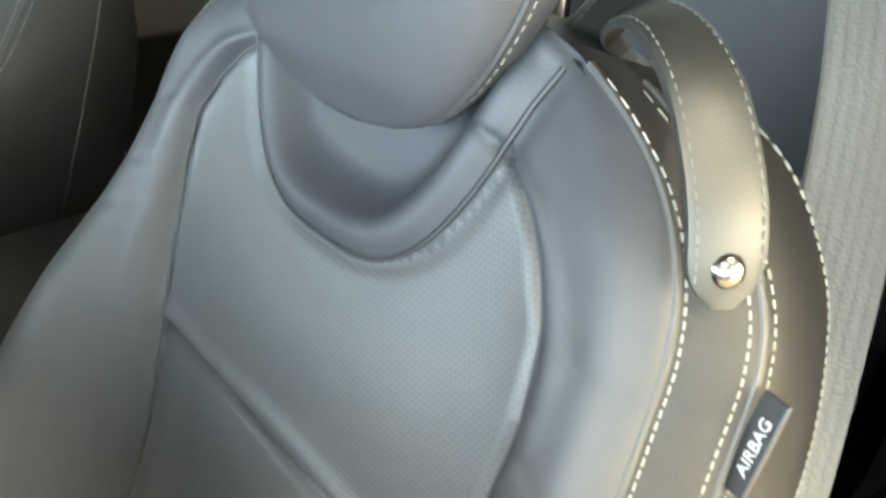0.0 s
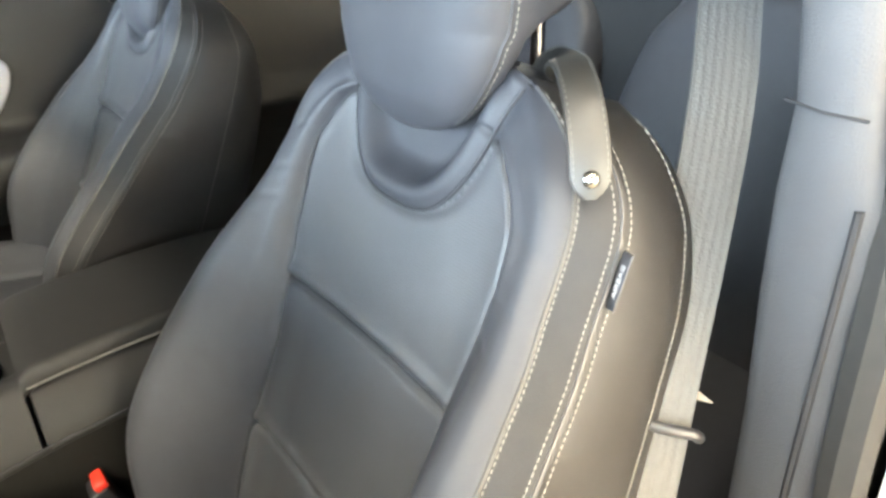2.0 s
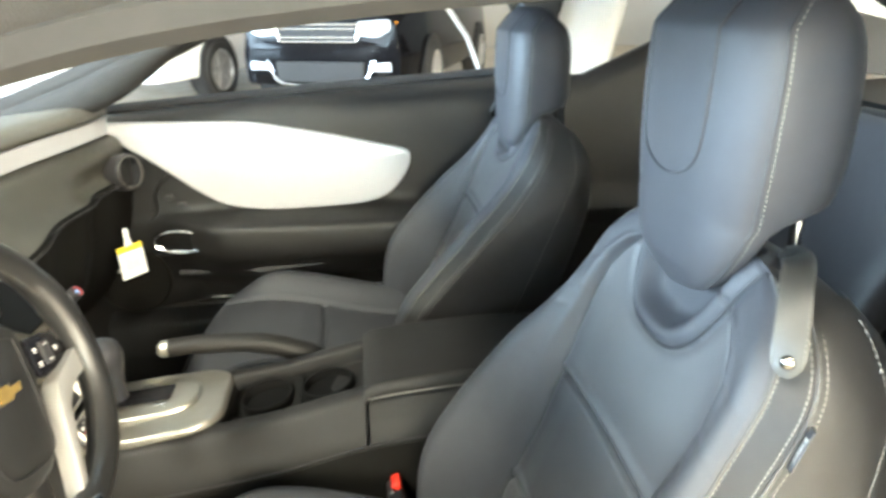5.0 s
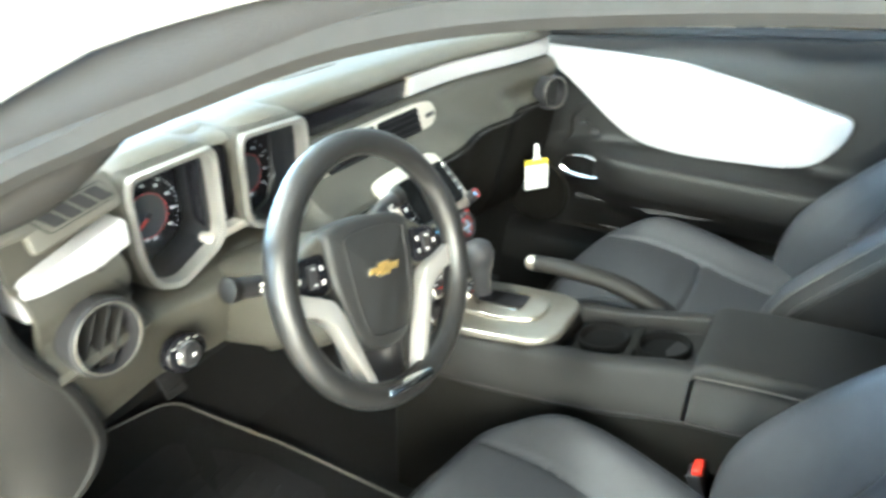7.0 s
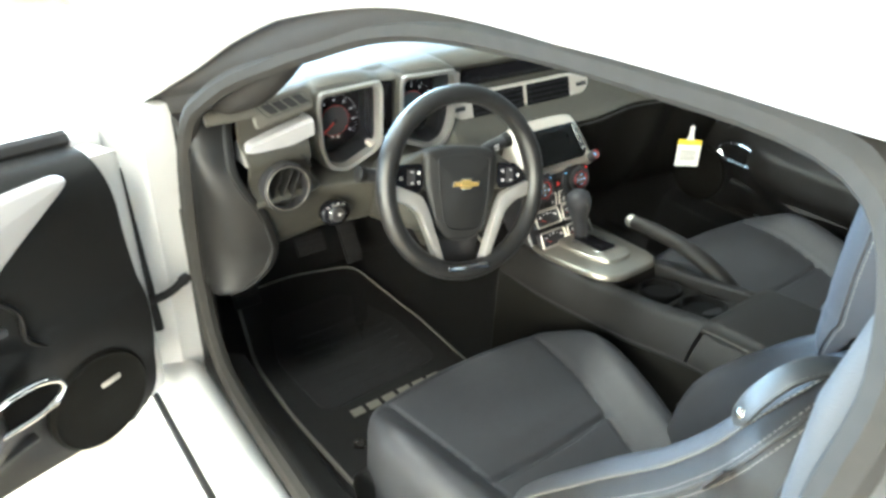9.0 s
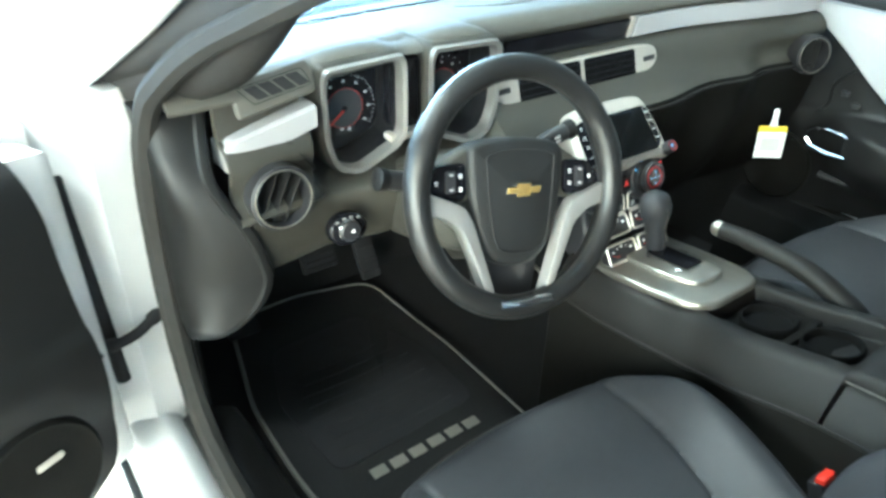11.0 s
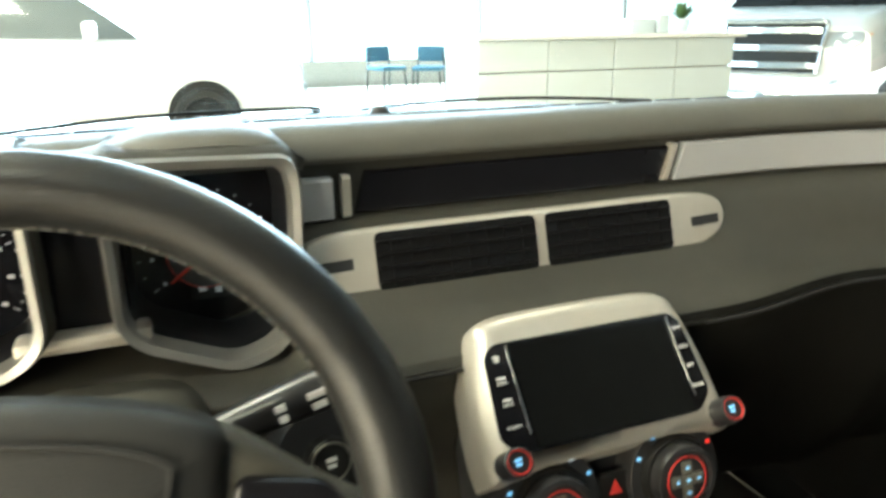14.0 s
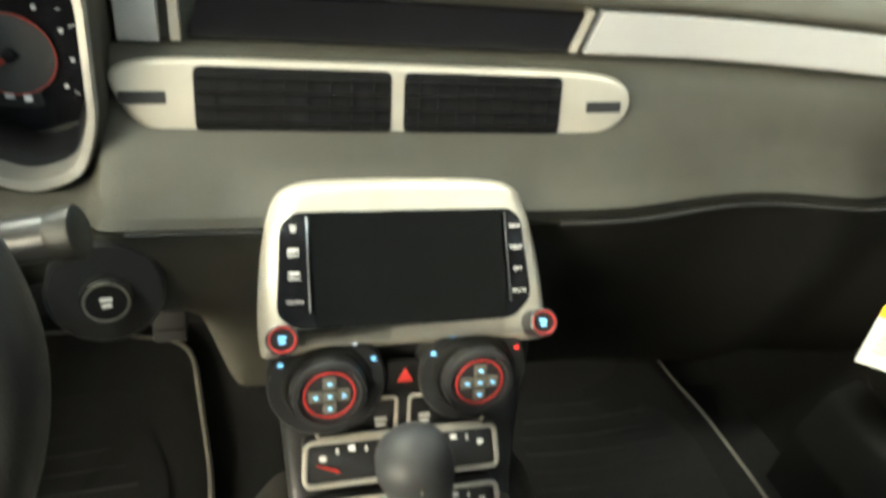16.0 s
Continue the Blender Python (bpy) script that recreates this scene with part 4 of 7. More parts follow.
pts = round_poly([(-0.135, 0.470), (-0.085, 0.402), (0.085, 0.402), (0.125, 0.470), (0.100, 0.486), (-0.110, 0.486)], 0.02, 5)
slab(bm, [(p.x, p.y) for p in pts], 0.003, basis((0, 0, 0.9683), (1, 0, 0), (0, 1, -0.127)), 0.002)
part("speaker_grille", bm, PAD, dash, "flat speaker grille in the dash top")
for i in range(15):
    x = -0.42 + 0.06 * i
    bm = B()
    slab(bm, [(-0.026, -0.008), (0.026, -0.008), (0.030, 0.008), (-0.022, 0.008)], 0.002, pose(x, 0.572 - 0.08 * (x / 0.6) ** 2, 0.8975 + 0.006 * (x / 0.6) ** 2, -6, 0, 0), 0.0005)
    part("defroster_slot", bm, RUBBER, dash, "dark defroster slot", smooth=False)
bm = B()
disc(bm, [(0.014, 0.0), (0.014, 0.004), (0.011, 0.010), (0.006, 0.013), (0.001, 0.0138)], pose(-0.045, 0.605, 0.892))
part("light_sensor", bm, PLASTIC_SMOOTH, dash, "small domed light sensor")


# ---- round air vents at both ends ----
def round_vent(x, k_):
    s = 1 if x > 0 else -1
    c = Vector((x, 0.197 if x < 0 else 0.178, 0.777))
    m = basis(c, (1, 0, 0) if x < 0 else (0.92, -0.40, 0), (0, 0.10, 1)) @ Matrix.Diagonal((k_, k_, 1, 1))
    bm = B()
    disc(bm, [(0.050, -0.05), (0.056, 0.0), (0.055, 0.012), (0.050, 0.014), (0.047, 0.006), (0.046, -0.03), (0.012, -0.032)], m, 40)
    v = part("round_vent", bm, PLASTIC_SMOOTH, dash, "round black air vent with a bright ring")
    bm = B()
    ring_tube(bm, [m @ Vector((0.0485 * math.cos(a), 0.0485 * math.sin(a), 0.0135)) for a in (2 * math.pi * i / 40 for i in range(40))], 0.0012, 8)
    part("vent_ring", bm, SILVER_DULL, v, "bright vent ring")
    for k, o in enumerate((-0.020, 0.0, 0.020)):
        bm = B()
        w = math.sqrt(0.044 ** 2 - o * o)
        box(bm, (0, 0, 0), (2 * w, 0.0028, 0.020), 0.001, m @ pose(0, 0, -0.008, 0, 0, 62 if x < 0 else 80) @ pose(0, o, 0, 24, 0, 0))
        part("vent_blade", bm, PLASTIC, v, "black vent blade", smooth=False)


round_vent(-0.612, 0.80)
round_vent(0.640, 0.76)


# ---- centre air vents ----
bm = B()
outer = spline([(-0.207, 0.010, 0), (-0.195, 0.024, 0), (-0.150, 0.0285, 0), (-0.05, 0.0290, 0), (0.05, 0.0290, 0), (0.150, 0.0285, 0), (0.192, 0.022, 0), (0.204, 0.004, 0), (0.192, -0.016, 0), (0.150, -0.0285, 0), (0.05, -0.0290, 0), (-0.05, -0.0290, 0), (-0.140, -0.0300, 0), (-0.185, -0.022, 0)], 5, True)
m_v = basis((-0.004, 0.270, 0.8175), (1, 0, 0), (0, 0.30, 1))
slab(bm, [(p.x, p.y) for p in outer], 0.018, m_v, 0.005, 3)
vent = part("center_vent_bezel", bm, SILVER, dash, "satin silver bezel of the centre vents")
for x0, x1 in ((-0.150, -0.005), (0.005, 0.138)):
    # no recess: a flat near-black plate paints the shade inside the opening
    bm = B()
    slab(bm, round_poly([(x0, -0.0235), (x1, -0.0235), (x1, 0.0235), (x0, 0.0235)], 0.006, 4), 0.0188, m_v)
    g = part("vent_opening", bm, VENT_DARK, vent, "flat near-black plate for the shade inside the vent")
    for k in range(4):
        bm = B()
        box(bm, (0, 0, 0), (x1 - x0 - 0.004, 0.0018, 0.006), 0, m_v @ pose((x0 + x1) / 2, -0.0165 + 0.011 * k, 0.0195, 20, 0, 0))
        part("vent_blade", bm, VENT_DARK, g, "black vent blade", smooth=False)
    for k in range(8):
        bm = B()
        box(bm, (0, 0, 0), (0.0014, 0.042, 0.003), 0, m_v @ pose(x0 + (x1 - x0) * (k + 0.8) / 8.6, 0, 0.0188))
        part("vent_fin", bm, VENT_DARK, g, "thin vertical fin", smooth=False)
for x0 in (-0.185, 0.178):
    bm = B()
    slab(bm, round_poly([(x0 - 0.016, -0.005), (x0 + 0.016, -0.004), (x0 + 0.016, 0.005), (x0 - 0.016, 0.004)], 0.001), 0.0186, m_v)
    part("vent_slider", bm, PLASTIC_SMOOTH, vent, "small dark thumb slider")


# ---- gauge cluster ----
def pod(cx, flip):
    """A squared gauge hood with a bright rim, dial, needle and lens. flip mirrors its lower corner."""
    cz = 0.838
    shape = [(-0.061, 0.078), (0.061, 0.082), (0.066, 0.066), (0.066, -0.036), (0.052, -0.053), (-0.014, -0.081), (-0.049, -0.068), (-0.063, -0.028), (-0.066, 0.058)]
    if flip:
        shape = [(-x, z) for x, z in reversed(shape)]
    rp = round_poly(shape, 0.015, 5)

    def ring(k, y, dz=0.0):
        return [(cx + p.x * k, y, cz + p.y * k + dz) for p in rp]
    bm = B()
    loft(bm, [ring(1.07, 0.335), ring(1.07, 0.255), ring(1.05, 0.243), ring(1.0, 0.238)], True, False)
    bmesh.ops.solidify(bm, geom=list(bm.faces), thickness=0.003)
    hood = part("gauge_hood", bm, PAD, dash, "soft black hood round a gauge")
    bm = B()
    loft(bm, [ring(1.015, 0.246), ring(1.02, 0.236), ring(1.0, 0.231), ring(0.92, 0.234), ring(0.89, 0.252)], True, False)
    bmesh.ops.solidify(bm, geom=list(bm.faces), thickness=0.002)
    part("gauge_rim", bm, SILVER_BRIGHT, hood, "satin silver gauge rim")
    bm = B()
    loft(bm, [ring(0.915, 0.250), ring(0.82, 0.296)], True, False)
    bmesh.ops.solidify(bm, geom=list(bm.faces), thickness=0.002)
    part("gauge_sleeve", bm, PLASTIC_SMOOTH, hood, "dark sleeve behind the rim")
    bm = B()
    slab(bm, [(x, z) for x, y, z in ring(0.84, 0)], 0.006, basis((0, 0.306, 0), (1, 0, 0), (0, 0, 1)))
    face = part("gauge_face", bm, PIANO, hood, "black gauge face")
    m = basis((cx, 0.2995, cz - 0.004), (1, 0, 0), (0, 0, 1))
    bm = B()
    disc(bm, [(0.030, 0), (0.0305, 0.0012), (0.026, 0.0016), (0.001, 0.0018)], m, 36)
    part("dial_centre", bm, PLASTIC_GREY, face, "dark dial centre")
    bm = B()
    ring_tube(bm, [m @ Vector((0.0300 * math.cos(a), 0.0300 * math.sin(a), 0.0014)) for a in (2 * math.pi * i / 40 for i in range(40))], 0.0004, 6)
    part("dial_ring", bm, RED, face, "thin red dial ring")
    n = 33 if not flip else 17
    for i in range(n):
        a = radians(215 - 250 * i / (n - 1))
        bm = B()
        r0 = 0.0465 if i % 4 == 0 else 0.0490
        box(bm, ((r0 + 0.051) / 2, 0, 0.0004), (0.051 - r0, 0.0007, 0.0006), 0, m @ pose(0, 0, 0, 0, 0, math.degrees(a)))
        part("dial_mark", bm, WHITE, face, "white dial mark", smooth=False)
        if i % 4 == 0 or (flip and i % 2 == 0):
            bars(face, m @ pose(0.0405 * math.cos(a), 0.0405 * math.sin(a), 0), 0.0042 if not flip else 0.0026, 0.0030, WHITE, 1, "dial_numeral")
    bm = B()
    slab(bm, [(-0.002, -0.0018), (0.036, -0.0008), (0.036, 0.0008), (-0.002, 0.0018)], 0.002, m @ pose(0, 0, 0.003, 0, 0, 218))
    part("needle", bm, RED, face, "red gauge needle")
    bm = B()
    disc(bm, [(0.0045, 0.001), (0.0045, 0.005), (0.002, 0.0065)], m, 20)
    part("needle_hub", bm, PLASTIC, face, "dark needle hub")
    bm = B()
    slab(bm, round_poly([(-0.016, -0.040), (0.016, -0.040), (0.014, -0.024), (-0.014, -0.024)], 0.004), 0.001, m)
    part("gauge_inset", bm, PLASTIC, face, "small inset display")
    bars(face, m @ pose(-0.006, -0.031, 0.001), 0.006, 0.004, WHITE, 1, "print_bar")
    bars(face, m @ pose(0.006, -0.033, 0.001), 0.005, 0.005, WHITE, 1, "print_bar")
    bm = B()
    slab(bm, [(x, z) for x, y, z in ring(0.925, 0)], 0.0015, basis((0, 0.256, 0), (1, 0, 0), (0, 0, 1)))
    part("gauge_lens", bm, LENS, hood, "clear gauge lens", smooth=False).visible_shadow = False


pod(-0.456, False)
pod(-0.280, True)
bm = B()
slab(bm, round_poly([(-0.400, 0.795), (-0.337, 0.795), (-0.337, 0.905), (-0.400, 0.905)], 0.008, 4), 0.03, basis((0, 0.29, 0), (1, 0, 0), (0, 0, 1)), 0.004)
part("center_display", bm, PIANO, dash, "dark display between the gauges")
bm = B()
slab(bm, round_poly([(-0.412, 0.788), (-0.325, 0.788), (-0.325, 0.800), (-0.412, 0.800)], 0.004, 3), 0.02, basis((0, 0.262, 0), (1, 0, 0), (0, 0, 1)), 0.003)
part("display_rail", bm, SILVER, dash, "silver rail under the display")
# hood over the gauges
bm = B()
rings = []
for i in range(31):
    x = -0.540 + 0.340 * i / 30
    lobe = max(math.exp(-((x + 0.456) / 0.060) ** 4), math.exp(-((x + 0.280) / 0.058) ** 4))
    fade = ss(-0.540, -0.515, x) * (1 - ss(-0.222, -0.200, x))
    top = 0.905 + (0.016 + 0.012 * lobe) * fade
    rings.append([(x, 0.40, 0.908), (x, 0.335, top - 0.002), (x, 0.28, top), (x, 0.258 + 0.03 * (1 - fade), top - 0.003), (x, 0.252 + 0.04 * (1 - fade), top - 0.009), (x, 0.285 + 0.01 * (1 - fade), top - 0.013), (x, 0.40, 0.895)])
loft(bm, rings)
part("cluster_hood", bm, PAD, dash, "double-humped hood over the gauges")
# panel under the gauges
bm = B()
rings = []
for x, k in ((-0.535, 0.15), (-0.51, 0.6), (-0.46, 1.0), (-0.37, 1.0), (-0.29, 0.8), (-0.24, 0.35), (-0.205, 0.0)):
    rings.append([(x, 0.315, 0.768), (x, 0.264 - 0.030 * k, 0.754), (x, 0.238 - 0.030 * k, 0.738), (x, 0.240 - 0.024 * k, 0.70), (x, 0.315, 0.70)])
loft(bm, rings)
part("column_panel", bm, DASH_FACE, dash, "black panel under the gauges")

# light switch
m_k = basis((-0.524, 0.196, 0.704), (1, 0.02, 0), (0, 0.15, 1))
bm = B()
slab(bm, [(0.031 * math.cos(a) * (1.05 if math.cos(a) > 0 else 0.9), 0.024 * math.sin(a)) for a in (2 * math.pi * i / 30 for i in range(30))], 0.016, m_k, 0.005, 3)
sw = part("light_switch", bm, PIANO, dash, "glossy black headlight switch")
bm = B()
disc(bm, [(0.0155, 0.012), (0.0155, 0.022), (0.013, 0.025), (0.001, 0.026)], m_k, 30)
part("switch_knob", bm, PLASTIC_SMOOTH, sw, "black rotary knob")
bm = B()
ring_tube(bm, [m_k @ Vector((0.0157 * math.cos(a), 0.0157 * math.sin(a), 0.0205)) for a in (2 * math.pi * i / 30 for i in range(30))], 0.0014, 6)
part("knob_ring", bm, CHROME, sw, "chrome knob ring")
bars(sw, m_k @ pose(0.002, 0, 0.026), 0.005, 0.004, WHITE, 1)
for i in range(4):
    bars(sw, m_k @ pose(-0.016 + 0.011 * i, 0.0195 - 0.003 * abs(i - 1.5), 0.0165), 0.005, 0.002, GREY_PRINT, 1)
# end cap of the dash beside the door
curve = spline([(-0.672, 0.262, 0.890), (-0.682, 0.240, 0.852), (-0.688, 0.216, 0.815), (-0.676, 0.202, 0.780), (-0.655, 0.192, 0.740), (-0.640, 0.192, 0.690), (-0.636, 0.196, 0.655), (-0.652, 0.200, 0.620), (-0.685, 0.206, 0.592), (-0.715, 0.21, 0.585)], 6)
bm = B()
rings = []
for p in curve:
    e = Vector((-0.748, max(0.262, p.y + 0.03), p.z))
    q = p + Vector((-0.014, 0.002, 0))
    rings.append([(p.x + 0.004, p.y + 0.05, p.z), (p.x + 0.003, p.y + 0.004, p.z), (p.x, p.y - 0.002, p.z), (p.x - 0.005, p.y - 0.004, p.z), (p.x - 0.011, p.y - 0.003, p.z), q]
                 + [q.lerp(e, t) + Vector((-0.012, -0.010, 0)) * math.sin(math.pi * t) for t in (0.2, 0.4, 0.6, 0.8)] + [e, e + Vector((0, 0.04, 0))])
loft(bm, rings)
part("end_cap", bm, PLASTIC, dash, "curved black dash end cap")

# ---- centre stack ----
stack = thing("center_stack", (0, 0.18, 0.60), "silver-framed touch screen and climate controls", "center stack")
m_s = basis((-0.008, 0.149, 0.745), (1, 0, 0), (0, 0.055, 0.062)) @ Matrix.Diagonal((0.90, 0.85, 1, 1))
bm = B()
pts = spline([(-0.119, -0.062, 0), (-0.117, 0.0, 0), (-0.108, 0.050, 0), (-0.092, 0.070, 0), (-0.05, 0.0755, 0), (0.05, 0.0755, 0), (0.092, 0.070, 0), (0.107, 0.050, 0), (0.116, 0.0, 0), (0.118, -0.062, 0), (0.108, -0.074, 0), (0.05, -0.070, 0), (-0.05, -0.070, 0), (-0.108, -0.074, 0)], 5, True)
slab(bm, [(p.x, p.y) for p in pts], 0.05, m_s @ pose(0, 0, -0.048), 0.020, 6)
fr = part("screen_bezel", bm, SILVER, stack, "satin silver screen bezel")
bm = B()
pts = round_poly([(-0.106, -0.040), (-0.090, -0.053), (0.084, -0.053), (0.101, -0.036), (0.097, 0.034), (0.088, 0.044), (-0.091, 0.044), (-0.101, 0.034)], 0.008, 4)
slab(bm, [(p.x, p.y) for p in pts], 0.004, m_s @ pose(0, 0, -0.001), 0.001)
part("button_panel", bm, PIANO, fr, "gloss black panel with side buttons")
bm = B()
slab(bm, round_poly([(-0.077, -0.051), (0.077, -0.051), (0.079, 0.042), (-0.079, 0.042)], 0.002, 3), 0.005, m_s @ pose(0, 0, 0.0005), 0.0005)
part("touch_screen", bm, DARK_GLASS, fr, "switched-off black touch screen", smooth=False)
for s in (-1, 1):
    bm = B()
    box(bm, (s * 0.081, 0, 0.005), (0.0016, 0.078, 0.003), 0.0006, m_s)
    part("edge_bar", bm, CHROME, fr, "thin bright edge bar", smooth=False)
bars(fr, m_s @ pose(-0.091, 0.030, 0.003), 0.005, 0.0020, WHITE, 2)
for i, word in enumerate(("SEEK", "SEEK", "SOURCE")):
    printed(fr, word, m_s @ pose(-0.0915, 0.007 - 0.019 * i, 0.0034), 0.0046 if i < 2 else 0.0034, WHITE)
    if i < 2:
        bars(fr, m_s @ pose(-0.0915, 0.0125 - 0.019 * i, 0.003), 0.008, 0.0020, WHITE)
for i, word in enumerate(("NAV", "DEST", "RPT", "BACK")):
    printed(fr, word, m_s @ pose(0.0905, 0.026 - 0.019 * i, 0.0034), 0.0048, WHITE)


def ring_knob(parent, m, r, h, name, label, rr=0.80):
    bm = B()
    disc(bm, [(r * 1.05, -0.004), (r * 1.05, h * 0.6), (r, h), (r * 0.86, h + 0.001), (r * 0.82, h - 0.002), (0.001, h - 0.0015)], m, 36)
    k = part(name, bm, PLASTIC_SMOOTH, parent, label)
    bm = B()
    ring_tube(bm, [m @ Vector((r * rr * math.cos(a), r * rr * math.sin(a), h + (0.0 if rr > 0.75 else -0.0012))) for a in (2 * math.pi * i / 36 for i in range(36))], 0.0007, 6)
    part("knob_ring", bm, GLOW_RED, k, "thin red backlit ring")
    return k


for s in (-1, 1):
    m = m_s @ pose(s * 0.103, -0.059, 0.002)
    k = ring_knob(stack, m, 0.0120, 0.016, "audio_knob", "small audio knob with a red ring")
    bars(k, m @ pose(0, 0, 0.0146), 0.006, 0.0022, GLOW_BLUE, 2)
# panel below the screen
bm = B()
rings = []
for z, y, hw in ((0.690, 0.135, 0.100), (0.66, 0.128, 0.100), (0.62, 0.120, 0.098), (0.585, 0.108, 0.095), (0.55, 0.09, 0.092), (0.53, 0.07, 0.09)):
    rings.append([(p.x, p.y, z) for p in round_poly([(-hw - 0.004, y), (hw - 0.004, y), (hw - 0.004, y + 0.09), (-hw - 0.004, y + 0.09)], 0.012, 3)])
loft(bm, rings)
cp = part("climate_panel", bm, PLASTIC_SMOOTH, stack, "black climate control panel")
m_c = basis((-0.011, 0.1195, 0.665), (1, 0, 0), (0, 0.26, 1))
for s in (-1, 1):
    m = m_c @ pose(s * 0.055 - 0.003, 0.000, 0.0)
    bm = B()
    disc(bm, [(0.033, -0.01), (0.033, 0.010), (0.030, 0.016), (0.028, 0.016)], m, 40)
    part("dial_collar", bm, PLASTIC, cp, "black dial collar")
    bm = B()
    disc(bm, [(0.0425, -0.01), (0.0425, 0.009), (0.041, 0.011), (0.030, 0.011)], m, 40)
    plate = part("dial_plate", bm, PLASTIC_SMOOTH, cp, "black plate with lit marks behind the dial")
    k = ring_knob(cp, m @ pose(0, 0, 0.012), 0.026, 0.014, "climate_dial", "large climate dial with a red ring and lit buttons", 0.68)
    for dx, dy in ((0, 0), (0.0098, 0), (-0.0098, 0), (0, 0.0098), (0, -0.0098)):
        bm = B()
        slab(bm, round_poly([(-0.0046, -0.0045), (0.0046, -0.0045), (0.0046, 0.0045), (-0.0046, 0.0045)], 0.0012, 3), 0.002, m @ pose(dx, dy, 0.0245), 0.0006)
        part("dial_button", bm, BUTTON, k, "small dial button")
        bars(k, m @ pose(dx, dy, 0.0266), 0.0032, 0.0013, GLOW_BLUE, 1)
    for i in range(5):
        a = radians(150 - 30 * i)
        bars(plate, m @ pose(0.0378 * math.cos(a), 0.0378 * math.sin(a), 0.0112), 0.0036, 0.0024, (GLOW_BLUE if i in (0, 4) else GLOW_WHITE) if s < 0 else (GLOW_BLUE if i < 2 else (GLOW_HOT if i == 4 else GLOW_WHITE)), 1)
bm = B()
slab(bm, round_poly([(-0.013, -0.012), (0.013, -0.012), (0.013, 0.011), (-0.013, 0.011)], 0.003), 0.006, m_c @ pose(0, 0.0, 0), 0.0015)
hz = part("hazard_button", bm, PLASTIC, cp, "black hazard button")
bm = B()
slab(bm, [(-0.006, -0.005), (0.006, -0.005), (0, 0.006)], 0.0008, m_c @ pose(0, 0, 0.006))
part("hazard_triangle", bm, GLOW_RED, hz, "red warning triangle", smooth=False)
for s in (-1, 1):
    m = m_c @ pose(s * 0.035, -0.036, 0.003)
    bm = B()
    ring_tube(bm, [m @ Vector((p.x, p.y, 0)) for p in round_poly([(-0.030, -0.014), (0.030, -0.014), (0.030, 0.016), (-0.030, 0.016)], 0.004, 4)], 0.0016, 6)
    part("switch_frame", bm, SILVER, cp, "silver switch frame")
    bars(cp, m @ pose(s * -0.018, -0.004, 0.001), 0.009, 0.003, GREY_PRINT, 2)

# ---- steering column, stalks, ignition ----
column = thing("steering_column", (-0.37, 0.12, 0.70), "black steering column cowl with stalks", "steering column")
tilt = 20.0
WH = Vector((-0.3710, 0.001, 0.802))
m_0 = Matrix.Translation(WH) @ pose(0, 0, 0, 0, 0, -3.7) @ pose(0, 0, 0, 90 - tilt, 0, 0)
m_k, m_w = m_0 @ pose(0, 0, 0, 0, 0, -2.5), m_0 @ pose(0, 0, 0, 0, 0, -10)
bm = B()
rings = []
for d, w, h in ((-0.045, 0.070, 0.060), (-0.075, 0.078, 0.068), (-0.15, 0.080, 0.070), (-0.26, 0.075, 0.065)):
    rings.append([m_k @ Vector((p.x, p.y - 0.012, d)) for p in round_poly([(-w, -h), (w, -h), (w * 0.8, h * 0.85), (-w * 0.8, h * 0.85)], 0.035, 5)])
loft(bm, rings)
part("column_cowl", bm, DASH_FACE, column, "black column cowl")


def stalk(s, label, k=1.0):
    bm = B()
    up, back = (0.017, 0.013) if s > 0 else (0.0, 0.0)
    a = m_k @ Vector((s * 0.07, 0.012 + up, -0.075 - back))
    b = m_k @ Vector((s * 0.128 * k, 0.030 + up, -0.070 - back))
    c = m_k @ Vector((s * 0.152 * k, 0.036 + up, -0.068 - back))
    tube(bm, [a, a.lerp(b, 0.5), b, c], [0.009, 0.011, 0.0125, 0.0125], 16)
    st = part("stalk", bm, PLASTIC_SMOOTH, column, label)
    bm = B()
    tube(bm, [c, c + (c - b) * 0.18, c + (c - b) * 0.55, c + (c - b) * 0.62], [0.0125, 0.0145, 0.0145, 0.011], 20)
    part("stalk_end", bm, PLASTIC, st, "round stalk end")
    mm = basis(b + Vector((0, -0.0128, 0.002)), (s * (c - a)) , (0, 0.1, 1))
    bars(st, mm, 0.010, 0.004, WHITE, 2)
    bars(st, mm @ pose(-s * 0.020, 0, 0), 0.006, 0.004, WHITE, 2)


stalk(-1, "black indicator stalk")
stalk(1, "black wiper stalk", 0.97)
bm = B()
m_i = basis((-0.219, 0.186, 0.703), (1, 0.15, 0), (0, 0.2, 1))
disc(bm, [(0.040, -0.02), (0.040, 0.002), (0.037, 0.006), (0.001, 0.007)], m_i, 30)
ig = part("ignition_panel", bm, PLASTIC_SMOOTH, column, "round black ignition panel")
bm = B()
disc(bm, [(0.017, 0.004), (0.017, 0.016), (0.014, 0.019), (0.001, 0.019)], m_i, 24)
part("ignition_lock", bm, PLASTIC, ig, "dark ignition lock")
bm = B()
ring_tube(bm, [m_i @ Vector((0.0145 * math.cos(a), 0.0145 * math.sin(a), 0.0188)) for a in (2 * math.pi * i / 24 for i in range(24))], 0.0010, 6)
part("lock_ring", bm, SILVER_DULL, ig, "thin silver lock ring")
bars(ig, m_i @ pose(0, 0, 0.0192), 0.008, 0.003, WHITE, 2)
bm = B()
